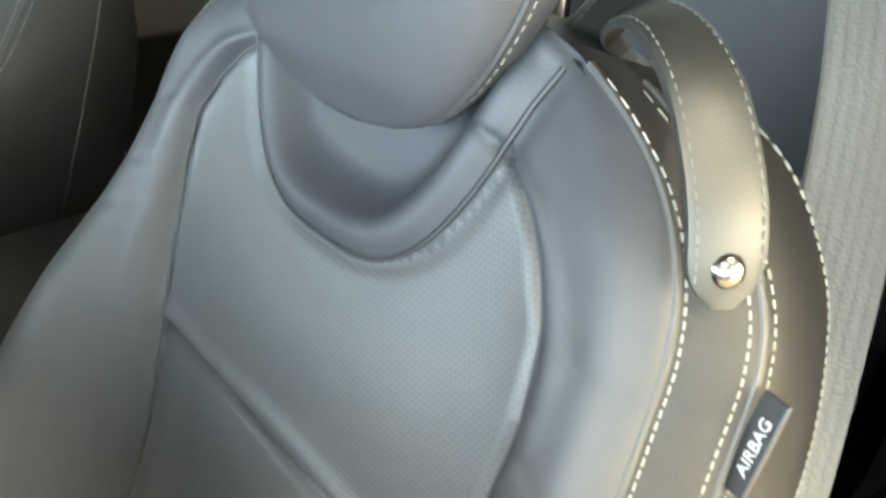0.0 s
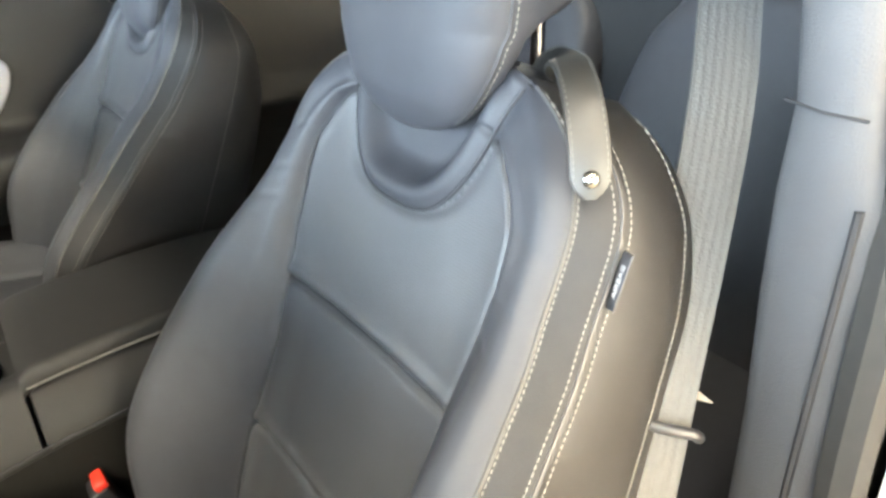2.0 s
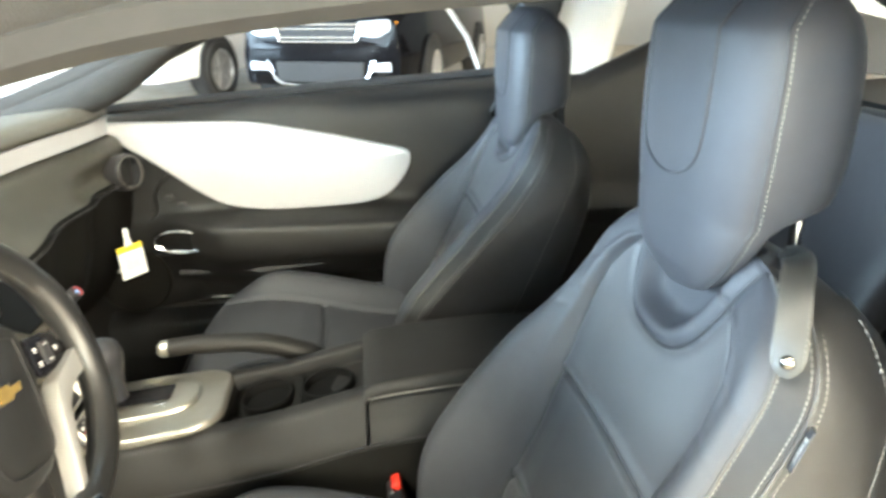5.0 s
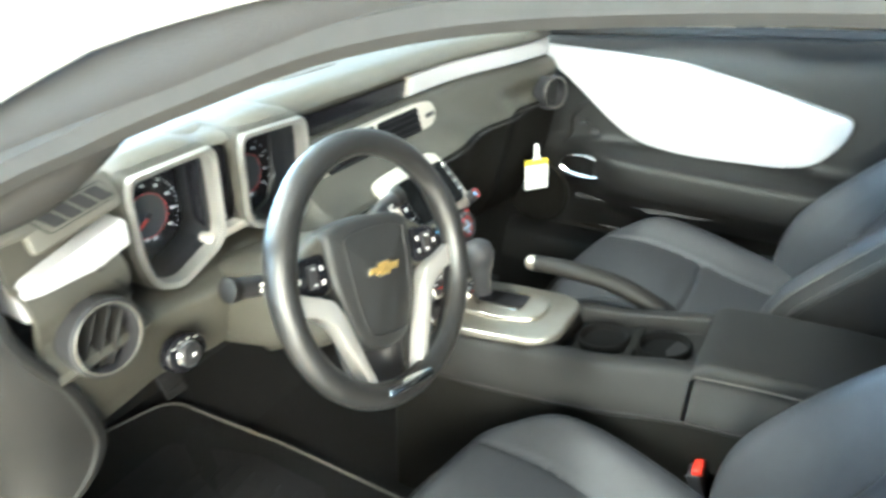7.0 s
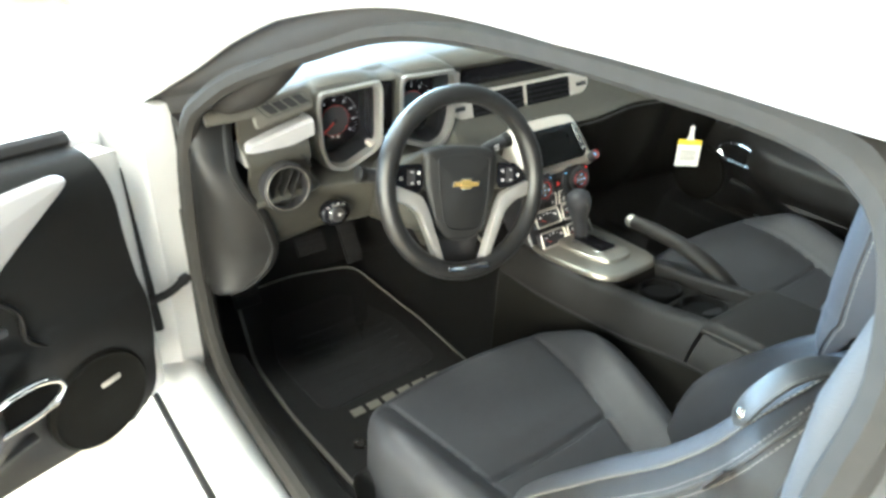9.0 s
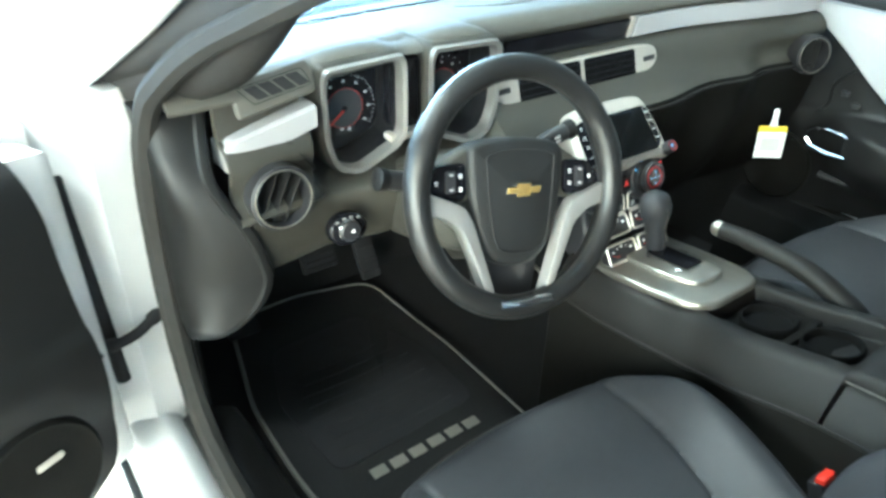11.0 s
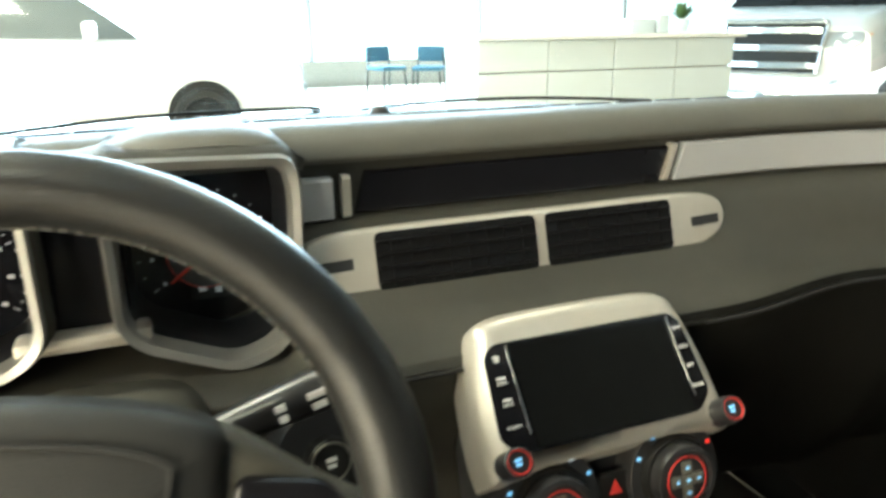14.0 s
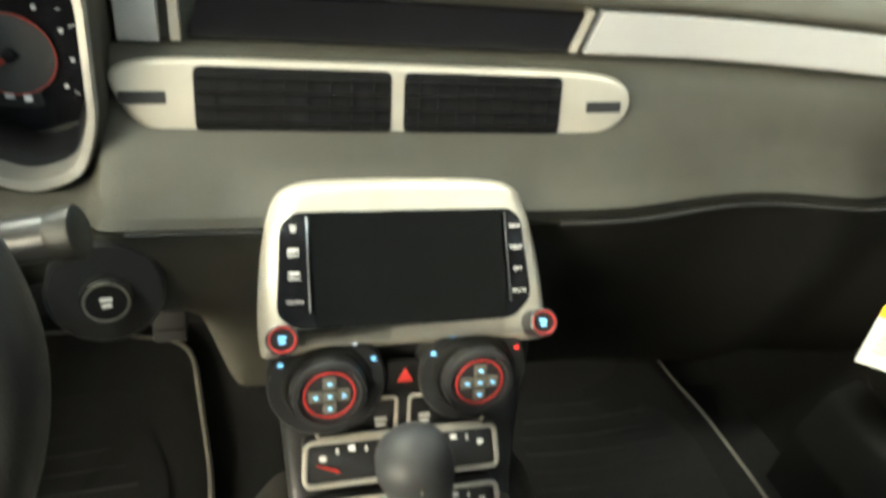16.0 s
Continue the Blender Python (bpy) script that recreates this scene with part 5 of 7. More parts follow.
slab(bm, round_poly([(-0.009, -0.012), (0.009, -0.012), (0.009, 0.012), (-0.009, 0.012)], 0.003), 0.004, m_i @ pose(-0.045, 0.0, -0.002), 0.001)
part("dimmer_switch", bm, PLASTIC, ig, "small black switch")

# ---- steering wheel ----
wheel = thing("steering_wheel", (WH.x, WH.y, WH.z), "black leather steering wheel with silver spokes and a gold badge", "steering wheel")
R, RT = 0.1515, 0.0160
bm = B()
n = 96
rings = []
for i in range(n):
    a = 2 * math.pi * i / n
    grip = 1 + 0.10 * (math.exp(-((math.degrees(a) - 20) / 12) ** 2) + math.exp(-((math.degrees(a) - 160) / 12) ** 2))
    seam = 0.97 if min(abs(math.degrees(a) - q) for q in (38, 142, 218, 322)) < 2 else 1.0
    rr = RT * grip * seam
    rings.append([m_w @ Vector(((R + rr * math.cos(b)) * math.cos(a), (R + rr * math.cos(b)) * math.sin(a), rr * 1.08 * math.sin(b))) for b in (2 * math.pi * k / 18 for k in range(18))])
vs = [[bm.verts.new(p) for p in r] for r in rings]
for i in range(n):
    a_, b_ = vs[i], vs[(i + 1) % n]
    for k in range(18):
        bm.faces.new((a_[k], a_[(k + 1) % 18], b_[(k + 1) % 18], b_[k]))
part("rim", bm, LEATHER_WHEEL, wheel, "black stitched leather rim")
# inner stitching
bm = B()
for i in range(150):
    a = 2 * math.pi * (i + 0.5) / 150
    r0 = R - RT * 0.98
    box(bm, (r0, 0, 0.0045), (0.0008, 0.0036, 0.0008), 0, m_w @ pose(0, 0, 0, 0, 0, math.degrees(a)))
tagged(part("rim_stitching", bm, THREAD_DARK, wheel, "dark grey stitching", smooth=False), kind="stuff")
# hub pad
bm = B()
pad = spline([(-0.066, 0.058, 0), (0, 0.066, 0), (0.066, 0.058, 0), (0.074, 0.03, 0), (0.070, -0.015, 0), (0.055, -0.066, 0), (0.026, -0.096, 0), (-0.026, -0.096, 0), (-0.055, -0.066, 0), (-0.070, -0.015, 0), (-0.074, 0.03, 0)], 5, True)
slab(bm, [(p.x, p.y) for p in pad], 0.030, m_w @ pose(0, 0, -0.034), 0.012, 4, 0.008)
hub = part("hub_pad", bm, HUB, wheel, "black airbag cover")
bm = B()
ins = spline([(-0.050, 0.050, 0), (0, 0.056, 0), (0.050, 0.050, 0), (0.056, 0.03, 0), (0.046, -0.060, 0), (0.027, -0.084, 0), (-0.027, -0.084, 0), (-0.046, -0.060, 0), (-0.056, 0.03, 0)], 5, True)
ring_tube(bm, [m_w @ Vector((p.x * 0.92, p.y * 0.92, 0.0005)) for p in ins], 0.0012, 6)
part("cover_line", bm, RUBBER, hub, "fine line in the cover")
# upper brow and side arms
bm = B()
brow = [(-0.146, 0.020), (-0.116, 0.032), (-0.072, 0.056), (0, 0.064), (0.072, 0.056), (0.116, 0.032), (0.146, 0.020), (0.150, -0.004), (0.110, -0.020), (0.06, -0.01), (-0.06, -0.01), (-0.110, -0.020), (-0.150, -0.004)]
slab(bm, [(p.x, p.y) for p in round_poly(brow, 0.014, 4)], 0.022, m_w @ pose(0, 0, -0.036), 0.008, 3)
part("upper_spoke", bm, DASH_FACE, wheel, "black upper spoke")
for s in (-1, 1):
    # silver V trim
    bm = B()
    tri = [(0.141, 0.004), (0.143, -0.022), (0.110, -0.031), (0.088, -0.048), (0.048, -0.142), (0.035, -0.147), (0.073, -0.036), (0.084, -0.018), (0.108, -0.008)]
    pts = round_poly([(s * a, b) for a, b in tri], 0.006, 3)
    slab(bm, [(p.x, p.y) for p in pts], 0.020, m_w @ pose(0, 0, -0.018), 0.0016, 2)
    part("spoke_trim", bm, SILVER_BRIGHT, wheel, "satin silver spoke")
    bm = B()
    tube(bm, [m_w @ Vector((s * a, b, -0.001)) for a, b in ((0.074, -0.038), (0.056, -0.096), (0.038, -0.152))], 0.0020, 6)
    part("spoke_edge", bm, CHROME, wheel, "bright spoke edge")
    # switch pad
    bm = B()
    sp = [(0.078, 0.036), (0.118, 0.034), (0.138, 0.014), (0.142, -0.004), (0.112, -0.008), (0.086, -0.012), (0.076, -0.004)]
    slab(bm, [(p.x, p.y) for p in round_poly([(s * a, b) for a, b in sp], 0.007, 4)], 0.008, m_w @ pose(0, 0, -0.016), 0.003)
    pad_ = part("switch_pad", bm, PIANO, wheel, "gloss black switch pad")
    bm = B()
    slab(bm, round_poly([(-0.007, -0.013), (0.007, -0.013), (0.007, 0.013), (-0.007, 0.013)], 0.002), 0.004, m_w @ pose(s * 0.101, 0.013, -0.0085), 0.001)
    part("rocker", bm, PLASTIC_SMOOTH, pad_, "rocker switch")
    for dx, dy in ((0.101, 0.022), (0.101, 0.004), (0.086, 0.020), (0.086, 0.004), (0.120, 0.012)):
        bars(pad_, m_w @ pose(s * dx, dy, -0.0042 if dx == 0.101 else -0.0078), 0.0048, 0.0019, WHITE, 2 if dx != 0.101 else 1)
bm = B()
slab(bm, [(p.x, p.y) for p in round_poly([(-0.041, -0.137), (0.041, -0.137), (0.044, -0.148), (-0.044, -0.148)], 0.003)], 0.018, m_w @ pose(0, 0, 0.0), 0.003)
part("spoke_foot", bm, CHROME, wheel, "bright bar at the foot of the spokes")
bm = B()
slab(bm, [(p.x, p.y) for p in round_poly([(-0.060, -0.06), (0.060, -0.06), (0.042, -0.152), (-0.042, -0.152)], 0.01)], 0.012, m_w @ pose(0, 0, -0.045), 0.004)
part("lower_spoke", bm, PLASTIC_SMOOTH, wheel, "recessed black lower spoke")
# badge: a plain slanted cross shape
bm = B()
cross = [(-0.029, -0.0055), (-0.010, -0.0055), (-0.012, -0.011), (0.010, -0.011), (0.012, -0.0055), (0.026, -0.0055), (0.029, 0.0055), (0.010, 0.0055), (0.012, 0.011), (-0.010, 0.011), (-0.012, 0.0055), (-0.026, 0.0055)]
slab(bm, [(a * 0.98, b * 0.86) for a, b in cross], 0.003, m_w @ pose(0, 0.0, 0.0028), 0.0005)
bd = part("badge", bm, CHROME, hub, "bright badge edge", smooth=False)
bm = B()
slab(bm, [(a * 0.90, b * 0.72) for a, b in cross], 0.0025, m_w @ pose(0, 0.0, 0.0045), 0.0008)
part("badge_face", bm, BRASS, bd, "gold badge face", smooth=False)

# ---- front seats ----
SX = -0.405


def build_seat(rec, ahead, slide, head, with_tag):
    sx = SX
    seat = thing("front_seat", (sx, -0.35, 0.20), "black leather front seat with pale stitching and a headrest", "car seat", "front seats")
    # back frame: u across (+ towards the door), v up the back, w out of its front
    o = Vector((sx, -0.473 + ahead, 0.445))
    ca, sa = math.cos(radians(rec)), math.sin(radians(rec))
    mb = basis(o, (-1, 0, 0), (0, -sa, ca))
    LV = 0.550
    UC = 0.0
    SEAM = [(0.0, 0.185), (0.07, 0.200), (0.13, 0.209), (0.20, 0.213), (0.26, 0.212), (0.31, 0.206), (0.345, 0.198), (0.376, 0.191), (0.405, 0.184), (0.436, 0.179), (0.463, 0.175), (0.488, 0.165), (0.508, 0.149), (0.525, 0.126), (0.542, 0.093), (0.55, 0.068)]
    PROUD = [(0.0, 0.066), (0.08, 0.088), (0.13, 0.091), (0.20, 0.076), (0.26, 0.058), (0.31, 0.042), (0.345, 0.028), (0.376, 0.016), (0.405, 0.008), (0.44, 0.001), (0.49, -0.004), (0.55, -0.012)]
    REAR = [(0.0, 0.205), (0.10, 0.222), (0.20, 0.228), (0.30, 0.224), (0.377, 0.217), (0.42, 0.212), (0.46, 0.201), (0.498, 0.184), (0.526, 0.162), (0.542, 0.130), (0.55, 0.100)]
    INS = [(0.0, 0.125), (0.13, 0.128), (0.235, 0.124), (0.31, 0.129), (0.36, 0.136), (0.41, 0.139), (0.445, 0.134), (0.47, 0.120), (0.488, 0.104), (0.502, 0.082), (0.510, 0.050), (0.55, 0.03)]
    THK = [(0.0, 0.160), (0.25, 0.158), (0.408, 0.148), (0.487, 0.126), (0.524, 0.100), (0.542, 0.076), (0.55, 0.058)]

    def seam_u(v):
        return smooth_lerp(SEAM, v)

    def collar(u):
        return 0.436 + 0.096 * (abs(u - UC) / 0.087) ** 3.4

    def relief(u, v):
        """Grooves, seams, collar and puckers on top of the padded shape."""
        a, ih = abs(u), lerp(INS, v)
        w = -0.006 * math.exp(-((a - ih) / 0.0038) ** 2) * (1 - ss(0.500, 0.509, v))
        w += 0.003 * math.exp(-((a - ih - 0.010) / 0.007) ** 2) * (1 - ss(0.49, 0.505, v))
        if a < ih:
            for vs_ in (0.145, 0.304):
                d = v - vs_ - 0.010 * math.cos(a / ih * 1.57)
                w -= 0.006 * math.exp(-(d / 0.0034) ** 2) - 0.003 * math.exp(-((d - 0.010) / 0.006) ** 2)
            w += 0.008 * (1 - (a / ih) ** 2) * ss(0.05, 0.2, v) * (1 - ss(0.36, 0.45, v))
        if a < 0.12 and v > 0.40:
            d = (v - collar(u)) / math.sqrt(1 + ((collar(u + 0.001) - collar(u - 0.001)) / 0.002) ** 2)
            k = 1 - ss(0.090, 0.112, a)
            w += k * (0.006 * math.exp(-((d - 0.000) / 0.0095) ** 2) - 0.0035 * math.exp(-((d + 0.0125) / 0.004) ** 2)) - 0.013 * ss(0.002, 0.026, d)
        for pv, pu in ((0.405, 0.158), (0.375, 0.160), (0.448, 0.150)):
            w -= 0.0010 * math.exp(-((v - pv + 0.35 * (a - pu)) / 0.004) ** 2) * math.exp(-((a - pu) / 0.018) ** 2)
        return w

    def section(v):
        """The front half-section from the middle to the seam, as (u, w)."""
        ih = smooth_lerp([(0.0, 0.122), (0.3, 0.124), (0.40, 0.128), (0.46, 0.112), (0.51, 0.080), (0.55, 0.045)], v)
        su, sw = seam_u(v), smooth_lerp(PROUD, v)
        c, g = sw + 0.013 - 0.008 * ss(0.48, 0.54, v), su - ih
        return [(p.x, p.y) for p in spline([(0, 0, 0), (ih * 0.5, 0, 0), (ih, 0.05 * max(c, 0), 0), (ih + 0.30 * g, 0.52 * c, 0), (ih + 0.56 * g, 0.92 * c, 0), (ih + 0.78 * g, c, 0), (su - 0.05 * g, sw + 0.55 * (c - sw), 0), (su + 0.001, sw + 0.002, 0), (su, sw, 0)], 11)]

    M = 200
    bm = B()
    rings = []
    for j in range(M + 1):
        v = LV * j / M
        T = smooth_lerp(THK, v)
        half_ = section(v)
        ring = [mb @ Vector((-u, v, w + relief(-u, v))) for u, w in reversed(half_[1:])] + [mb @ Vector((u, v, w + relief(u, v))) for u, w in half_]
        hw = smooth_lerp(REAR, v) - 0.012
        for i in range(13):
            q = 1 - 2 * i / 12
            ring.append(mb @ Vector((hw * 0.97 * q, v, -T + 0.018 * abs(q) ** 6)))
        rings.append(ring)
    loft(bm, rings)
    me_back = part("backrest", bm, LEATHER, seat, "black leather backrest with perforated centre and padded collar", angle=80)
    me_back.data.materials.append(LEATHER_PERF)
    inv = mb.inverted()
    for p in me_back.data.polygons:
        q = inv @ p.center
        if q.z > -0.03 and abs(q.x) < lerp(INS, q.y) and (q.y - collar(q.x)) / math.sqrt(1 + ((collar(q.x + 0.001) - collar(q.x - 0.001)) / 0.002) ** 2) < -0.013:
            p.material_index = 1

    # dark seams: insert edges and cross seams
    def surf(u, v):
        L = section(v)
        return lerp(L, abs(u)) + relief(u, v)
    for s in (-1, 1):
        bm = B()
        tube(bm, [mb @ Vector((s * lerp(INS, v), v, surf(s * lerp(INS, v), v) + 0.0012)) for v in [0.02 + 0.007 * i for i in range(69)]], 0.0013, 6)
        part("insert_seam", bm, SEAM_DARK, me_back, "dark seam along the insert")
    for vs_ in (0.145, 0.304):
        bm = B()
        ih = lerp(INS, vs_)
        pts = []
        for i in range(25):
            u = ih * (-0.97 + 1.94 * i / 24)
            v = vs_ + 0.010 * math.cos(abs(u) / ih * 1.57)
            pts.append(mb @ Vector((u, v, surf(u, v) + 0.0012)))
        tube(bm, pts, 0.0012, 6)
        part("cross_seam", bm, SEAM_DARK, me_back, "dark cross seam in the insert")
    bm = B()
    pts = []
    for i in range(41):
        u = UC - 0.088 + 0.176 * i / 40
        g = (collar(u + 0.001) - collar(u - 0.001)) / 0.002
        k = 0.0125 / math.sqrt(1 + g * g)
        u, v = u + g * k, collar(u) - k
        pts.append(mb @ Vector((u, v, surf(u, v) + 0.0012)))
    tube(bm, pts, 0.0013, 6)
    part("collar_seam", bm, SEAM_DARK, me_back, "dark seam under the collar")

    # side panels: front seam, stitched strip, rear panel
    def flank(v):
        su, T, sw, ru = seam_u(v), smooth_lerp(THK, v), smooth_lerp(PROUD, v), smooth_lerp(REAR, v)
        e = ss(0.47, 0.55, v)
        b = (su + 0.022 - 0.008 * e, sw - 0.019 + 0.006 * e)
        wr = -0.092 + 0.030 * e
        return [(su - 0.005, sw + 0.0035), (su + 0.001, sw + 0.0005), (su + 0.5 * (b[0] - su) + 0.002, 0.5 * (sw + b[1]) + 0.002), b, (b[0] - 0.0012, b[1] - 0.0025), (b[0] + 0.001, b[1] - 0.005),
                (0.6 * b[0] + 0.4 * ru + 0.003, b[1] + 0.40 * (wr - b[1])), (0.2 * b[0] + 0.8 * ru + 0.002, b[1] + 0.80 * (wr - b[1])), (ru, wr), (ru - 0.012, 0.35 * wr - 0.65 * T), (ru - 0.030, -T - 0.002)]
    for s in (-1, 1):
        for nm, idx, (dx, dw), rr in (("front_piping", 1, (0.0, 0.0004), 0.0019), ("side_piping", 4, (0.0012, 0.0006), 0.0017)):
            bm = B()
            tube(bm, [mb @ Vector((s * (flank(v)[idx][0] + dx), v, flank(v)[idx][1] + dw)) for v in [0.015 + 0.0066 * k for k in range(80)]], rr, 6)
            part(nm, bm, LEATHER_SIDE, seat, "rolled leather piping along a seam")
        bm = B()
        loft(bm, [[mb @ Vector((s * x, 0.01 + 0.532 * j / 60, w)) for x, w in flank(0.01 + 0.532 * j / 60)] for j in range(61)], False)
        bmesh.ops.solidify(bm, geom=list(bm.faces), thickness=0.003)
        pan = part("side_panel", bm, LEATHER_SIDE, seat, "smooth black side panel")
        rows = (("front_stitching", 1, (0.0038, 0.0006)), ("side_stitching", 3, (-0.0022, 0.0030)), ("side_stitching", 5, (0.0012, -0.0030)), ("rear_stitching", 8, (0.0006, 0.003)))
        for nm, idx, (dx, dw) in rows:
            bm = B()
            cnt = 128
            for k in range(cnt):
                v0 = 0.02 + 0.515 * k / cnt
                pq = []
                for v in (v0, v0 + 0.0025):
                    x, w = flank(v)[idx]
                    pq.append(mb @ Vector((s * (x + dx), v, w + dw)))
                tube(bm, pq, 0.00045, 5)
            tagged(part(nm, bm, THREAD, pan, "row of pale stitches", smooth=False), kind="stuff")
    # rear shell
    bm = B()
    rings = []
    for j in range(21):
        v = 0.03 + 0.49 * j / 20
        hw, T = smooth_lerp(REAR, v) - 0.016, smooth_lerp(THK, v)
        rings.append([mb @ Vector((hw * 0.94 * q, v, -T - 0.012 * (1 - q ** 4))) for q in [i / 6 - 1 for i in range(13)]])
    loft(bm, rings, False)
    bmesh.ops.solidify(bm, geom=list(bm.faces), thickness=0.006)
    part("back_shell", bm, PLASTIC, seat, "black seat back shell")
    # cushion
    N2, M2 = 110, 100
    Y0C, LC = -0.035 + slide, 0.46

    def chalf(t):
        return smooth_lerp([(0, 0.178), (0.04, 0.196), (0.15, 0.226), (0.37, 0.247), (0.60, 0.232), (0.85, 0.198), (1, 0.182)], t)

    def cins(t):
        return smooth_lerp([(0, 0.170), (0.05, 0.172), (0.34, 0.158), (0.60, 0.132), (0.80, 0.110), (1.0, 0.098)], t)

    def ctop_(x, t):
        a = abs(x)
        z = 0.458 - 0.060 * (1 - min(1.0, t / 0.13)) ** 2.2 + 0.014 * math.sin(min(1.0, t / 0.4) * math.pi / 2) - 0.030 * ss(0.35, 1.0, t)
        z += 0.048 * ss(0.0, 0.075, a - cins(t) + 0.012) * ss(0.02, 0.35, t)
        z -= 0.006 * math.exp(-((a - cins(t)) / 0.0042) ** 2) * ss(0.02, 0.08, t)
        if a < cins(t):
            z -= 0.006 * math.exp(-((t - 0.60 - 0.02 * math.cos(a * 10)) / 0.008) ** 2)
            z += 0.006 * (1 - (a / cins(t)) ** 2) * ss(0.05, 0.25, t) * (1 - ss(0.5, 0.6, t))
        return z
    bm = B()
    rings = []
    for j in range(M2 + 1):
        t = j / M2
        hw = chalf(t)
        ring = []
        for i in range(N2 + 1):
            q = -1 + 2 * i / N2
            e = min(1.0, (1 - abs(q)) / 0.12)
            rnd = 0.040 * (1 - math.sqrt(max(0.0, 1 - (1 - e) ** 2)))
            ring.append((sx + hw * q, Y0C - LC * t + 0.022 * (1 - q * q) * (1 - t), ctop_(hw * q, t) - rnd))
        for i in range(9):
            q = 1 - i / 4
            ring.append((sx + hw * 0.98 * q, Y0C - LC * t + 0.012 * (1 - t), 0.31))
        rings.append(ring)
    loft(bm, rings)
    part("cushion", bm, LEATHER, seat, "black leather seat cushion with raised bolsters", angle=80)
    bm = B()
    tube(bm, [(sx + chalf(0.0) * q, Y0C + 0.022 * (1 - q * q) + 0.002, 0.405 - 0.028 * abs(q) ** 8) for q in [-0.98 + 0.049 * i for i in range(41)]], 0.002, 6)
    part("cushion_seam", bm, LEATHER_SIDE, seat, "seam along the cushion's front edge")
    bm = B()
    box(bm, (sx, -0.26 + slide, 0.265), (0.43, 0.42, 0.10), 0.02)
    part("seat_base", bm, PLASTIC, seat, "black plastic seat base")
    for s in (-1, 1):
        bm = B()
        box(bm, (sx + s * 0.17, -0.26, 0.203), (0.04, 0.50, 0.045), 0.006)
        part("seat_rail", bm, ALU, seat, "metal seat rail")
    bm = B()
    pts = round_poly([(0.46, 0.24), (0.08, 0.235), (0.05, 0.30), (0.10, 0.36), (0.42, 0.385), (0.50, 0.33)], 0.025, 4)
    slab(bm, [(p.x - slide, p.y) for p in pts], 0.030, basis((sx - 0.205, 0, 0), (0, -1, 0), (0, 0, 1)), 0.008, 3)
    part("valance", bm, PLASTIC, seat, "black plastic seat side valance")

    # headrest on two posts, standing upright behind the collar: a rounded front pad that hangs lower than the body behind it
    hx, hy = sx + 0.004, head[0]
    Z0, Z1 = 0.898 + head[1], 1.172 + head[1]
    PADW = [(0, 0.16), (0.012, 0.34), (0.035, 0.50), (0.07, 0.63), (0.13, 0.76), (0.22, 0.87), (0.36, 0.95), (0.55, 1.0), (0.80, 0.99), (0.92, 0.88), (0.97, 0.72), (1.0, 0.48)]
    BACKY = [(0, -0.650), (0.10, -0.660), (0.22, -0.672), (0.285, -0.684), (0.315, -0.725), (0.345, -0.746), (0.5, -0.754), (0.85, -0.745), (1.0, -0.70)]

    def head_point(t, a):
        hw = 0.110 * smooth_lerp(PADW, t)
        yf = -0.631 + 0.005 * math.sin(math.pi * t) - 0.030 * max(0.0, t - 0.85) / 0.15 - 0.010 * max(0.0, 0.10 - t) / 0.10
        yb = smooth_lerp(BACKY, t)
        c, q = math.cos(a), math.sin(a)
        ym = max(yb + 0.004, yf - 0.050)
        if q > 0:
            return Vector((hx + hw * math.copysign(abs(c) ** 0.62, c), hy + ym + (yf - ym) * q ** 0.72, Z0 + (Z1 - Z0) * t))
        return Vector((hx + hw * (1 - 0.10 * (-q) ** 2) * math.copysign(abs(c) ** 0.5, c), hy + ym - (ym - yb) * (-q) ** 0.6, Z0 + (Z1 - Z0) * t))
    bm = B()
    loft(bm, [[head_point(j / 64, 2 * math.pi * k / 64) for k in range(64)] for j in range(65)])
    hr = part("headrest", bm, LEATHER, seat, "rounded black leather headrest", angle=80)
    bm = B()
    line = spline([(-0.056, 0, 0.265), (-0.060, 0, 0.200), (-0.056, 0, 0.140), (-0.038, 0, 0.116), (0.0, 0, 0.106), (0.038, 0, 0.116), (0.056, 0, 0.140), (0.060, 0, 0.200), (0.056, 0, 0.265)], 6)
    pts = []
    for p in line:
        t = p.z / (Z1 - Z0)
        best = min((head_point(t, math.pi * k / 120) for k in range(1, 120)), key=lambda q_: abs(q_.x - hx - p.x))
        pts.append(Vector((hx + p.x, best.y + 0.0004, best.z)))
    tube(bm, pts, 0.0016, 6)
    part("headrest_seam", bm, SEAM_DARK, hr, "curved seam on the headrest")
    for s in (-1, 1):
        edge = [head_point(0.05 + 0.90 * k / 60, radians(14) if s > 0 else radians(166)) for k in range(61)]
        bm = B()
        tube(bm, edge, 0.0016, 6)
        part("headrest_edge_seam", bm, SEAM_DARK, hr, "dark seam between headrest front and side")
        bm = B()
        for k in range(1, 60):
            p, q_ = edge[k], edge[k].lerp(edge[min(k + 1, 60)], 0.55)
            off = Vector((s * 0.0008, -0.0042, 0))
            tube(bm, [p + off, q_ + off], 0.0005, 5)
        tagged(part("headrest_stitching", bm, THREAD, hr, "row of pale stitches", smooth=False), kind="stuff")
        bm = B()
        tube(bm, [(hx + s * 0.047, hy - 0.733, Z0 + z) for z in (0.0, 0.04, 0.10)], 0.0058, 12)
        part("headrest_post", bm, CHROME, seat, "chrome headrest post")
        bm = B()
        disc(bm, [(0.015, -0.010), (0.015, 0.004), (0.010, 0.008)], pose(hx + s * 0.047, hy - 0.733, Z0 + 0.030), 20)
        part("post_collar", bm, PLASTIC_SMOOTH, seat, "black post collar")
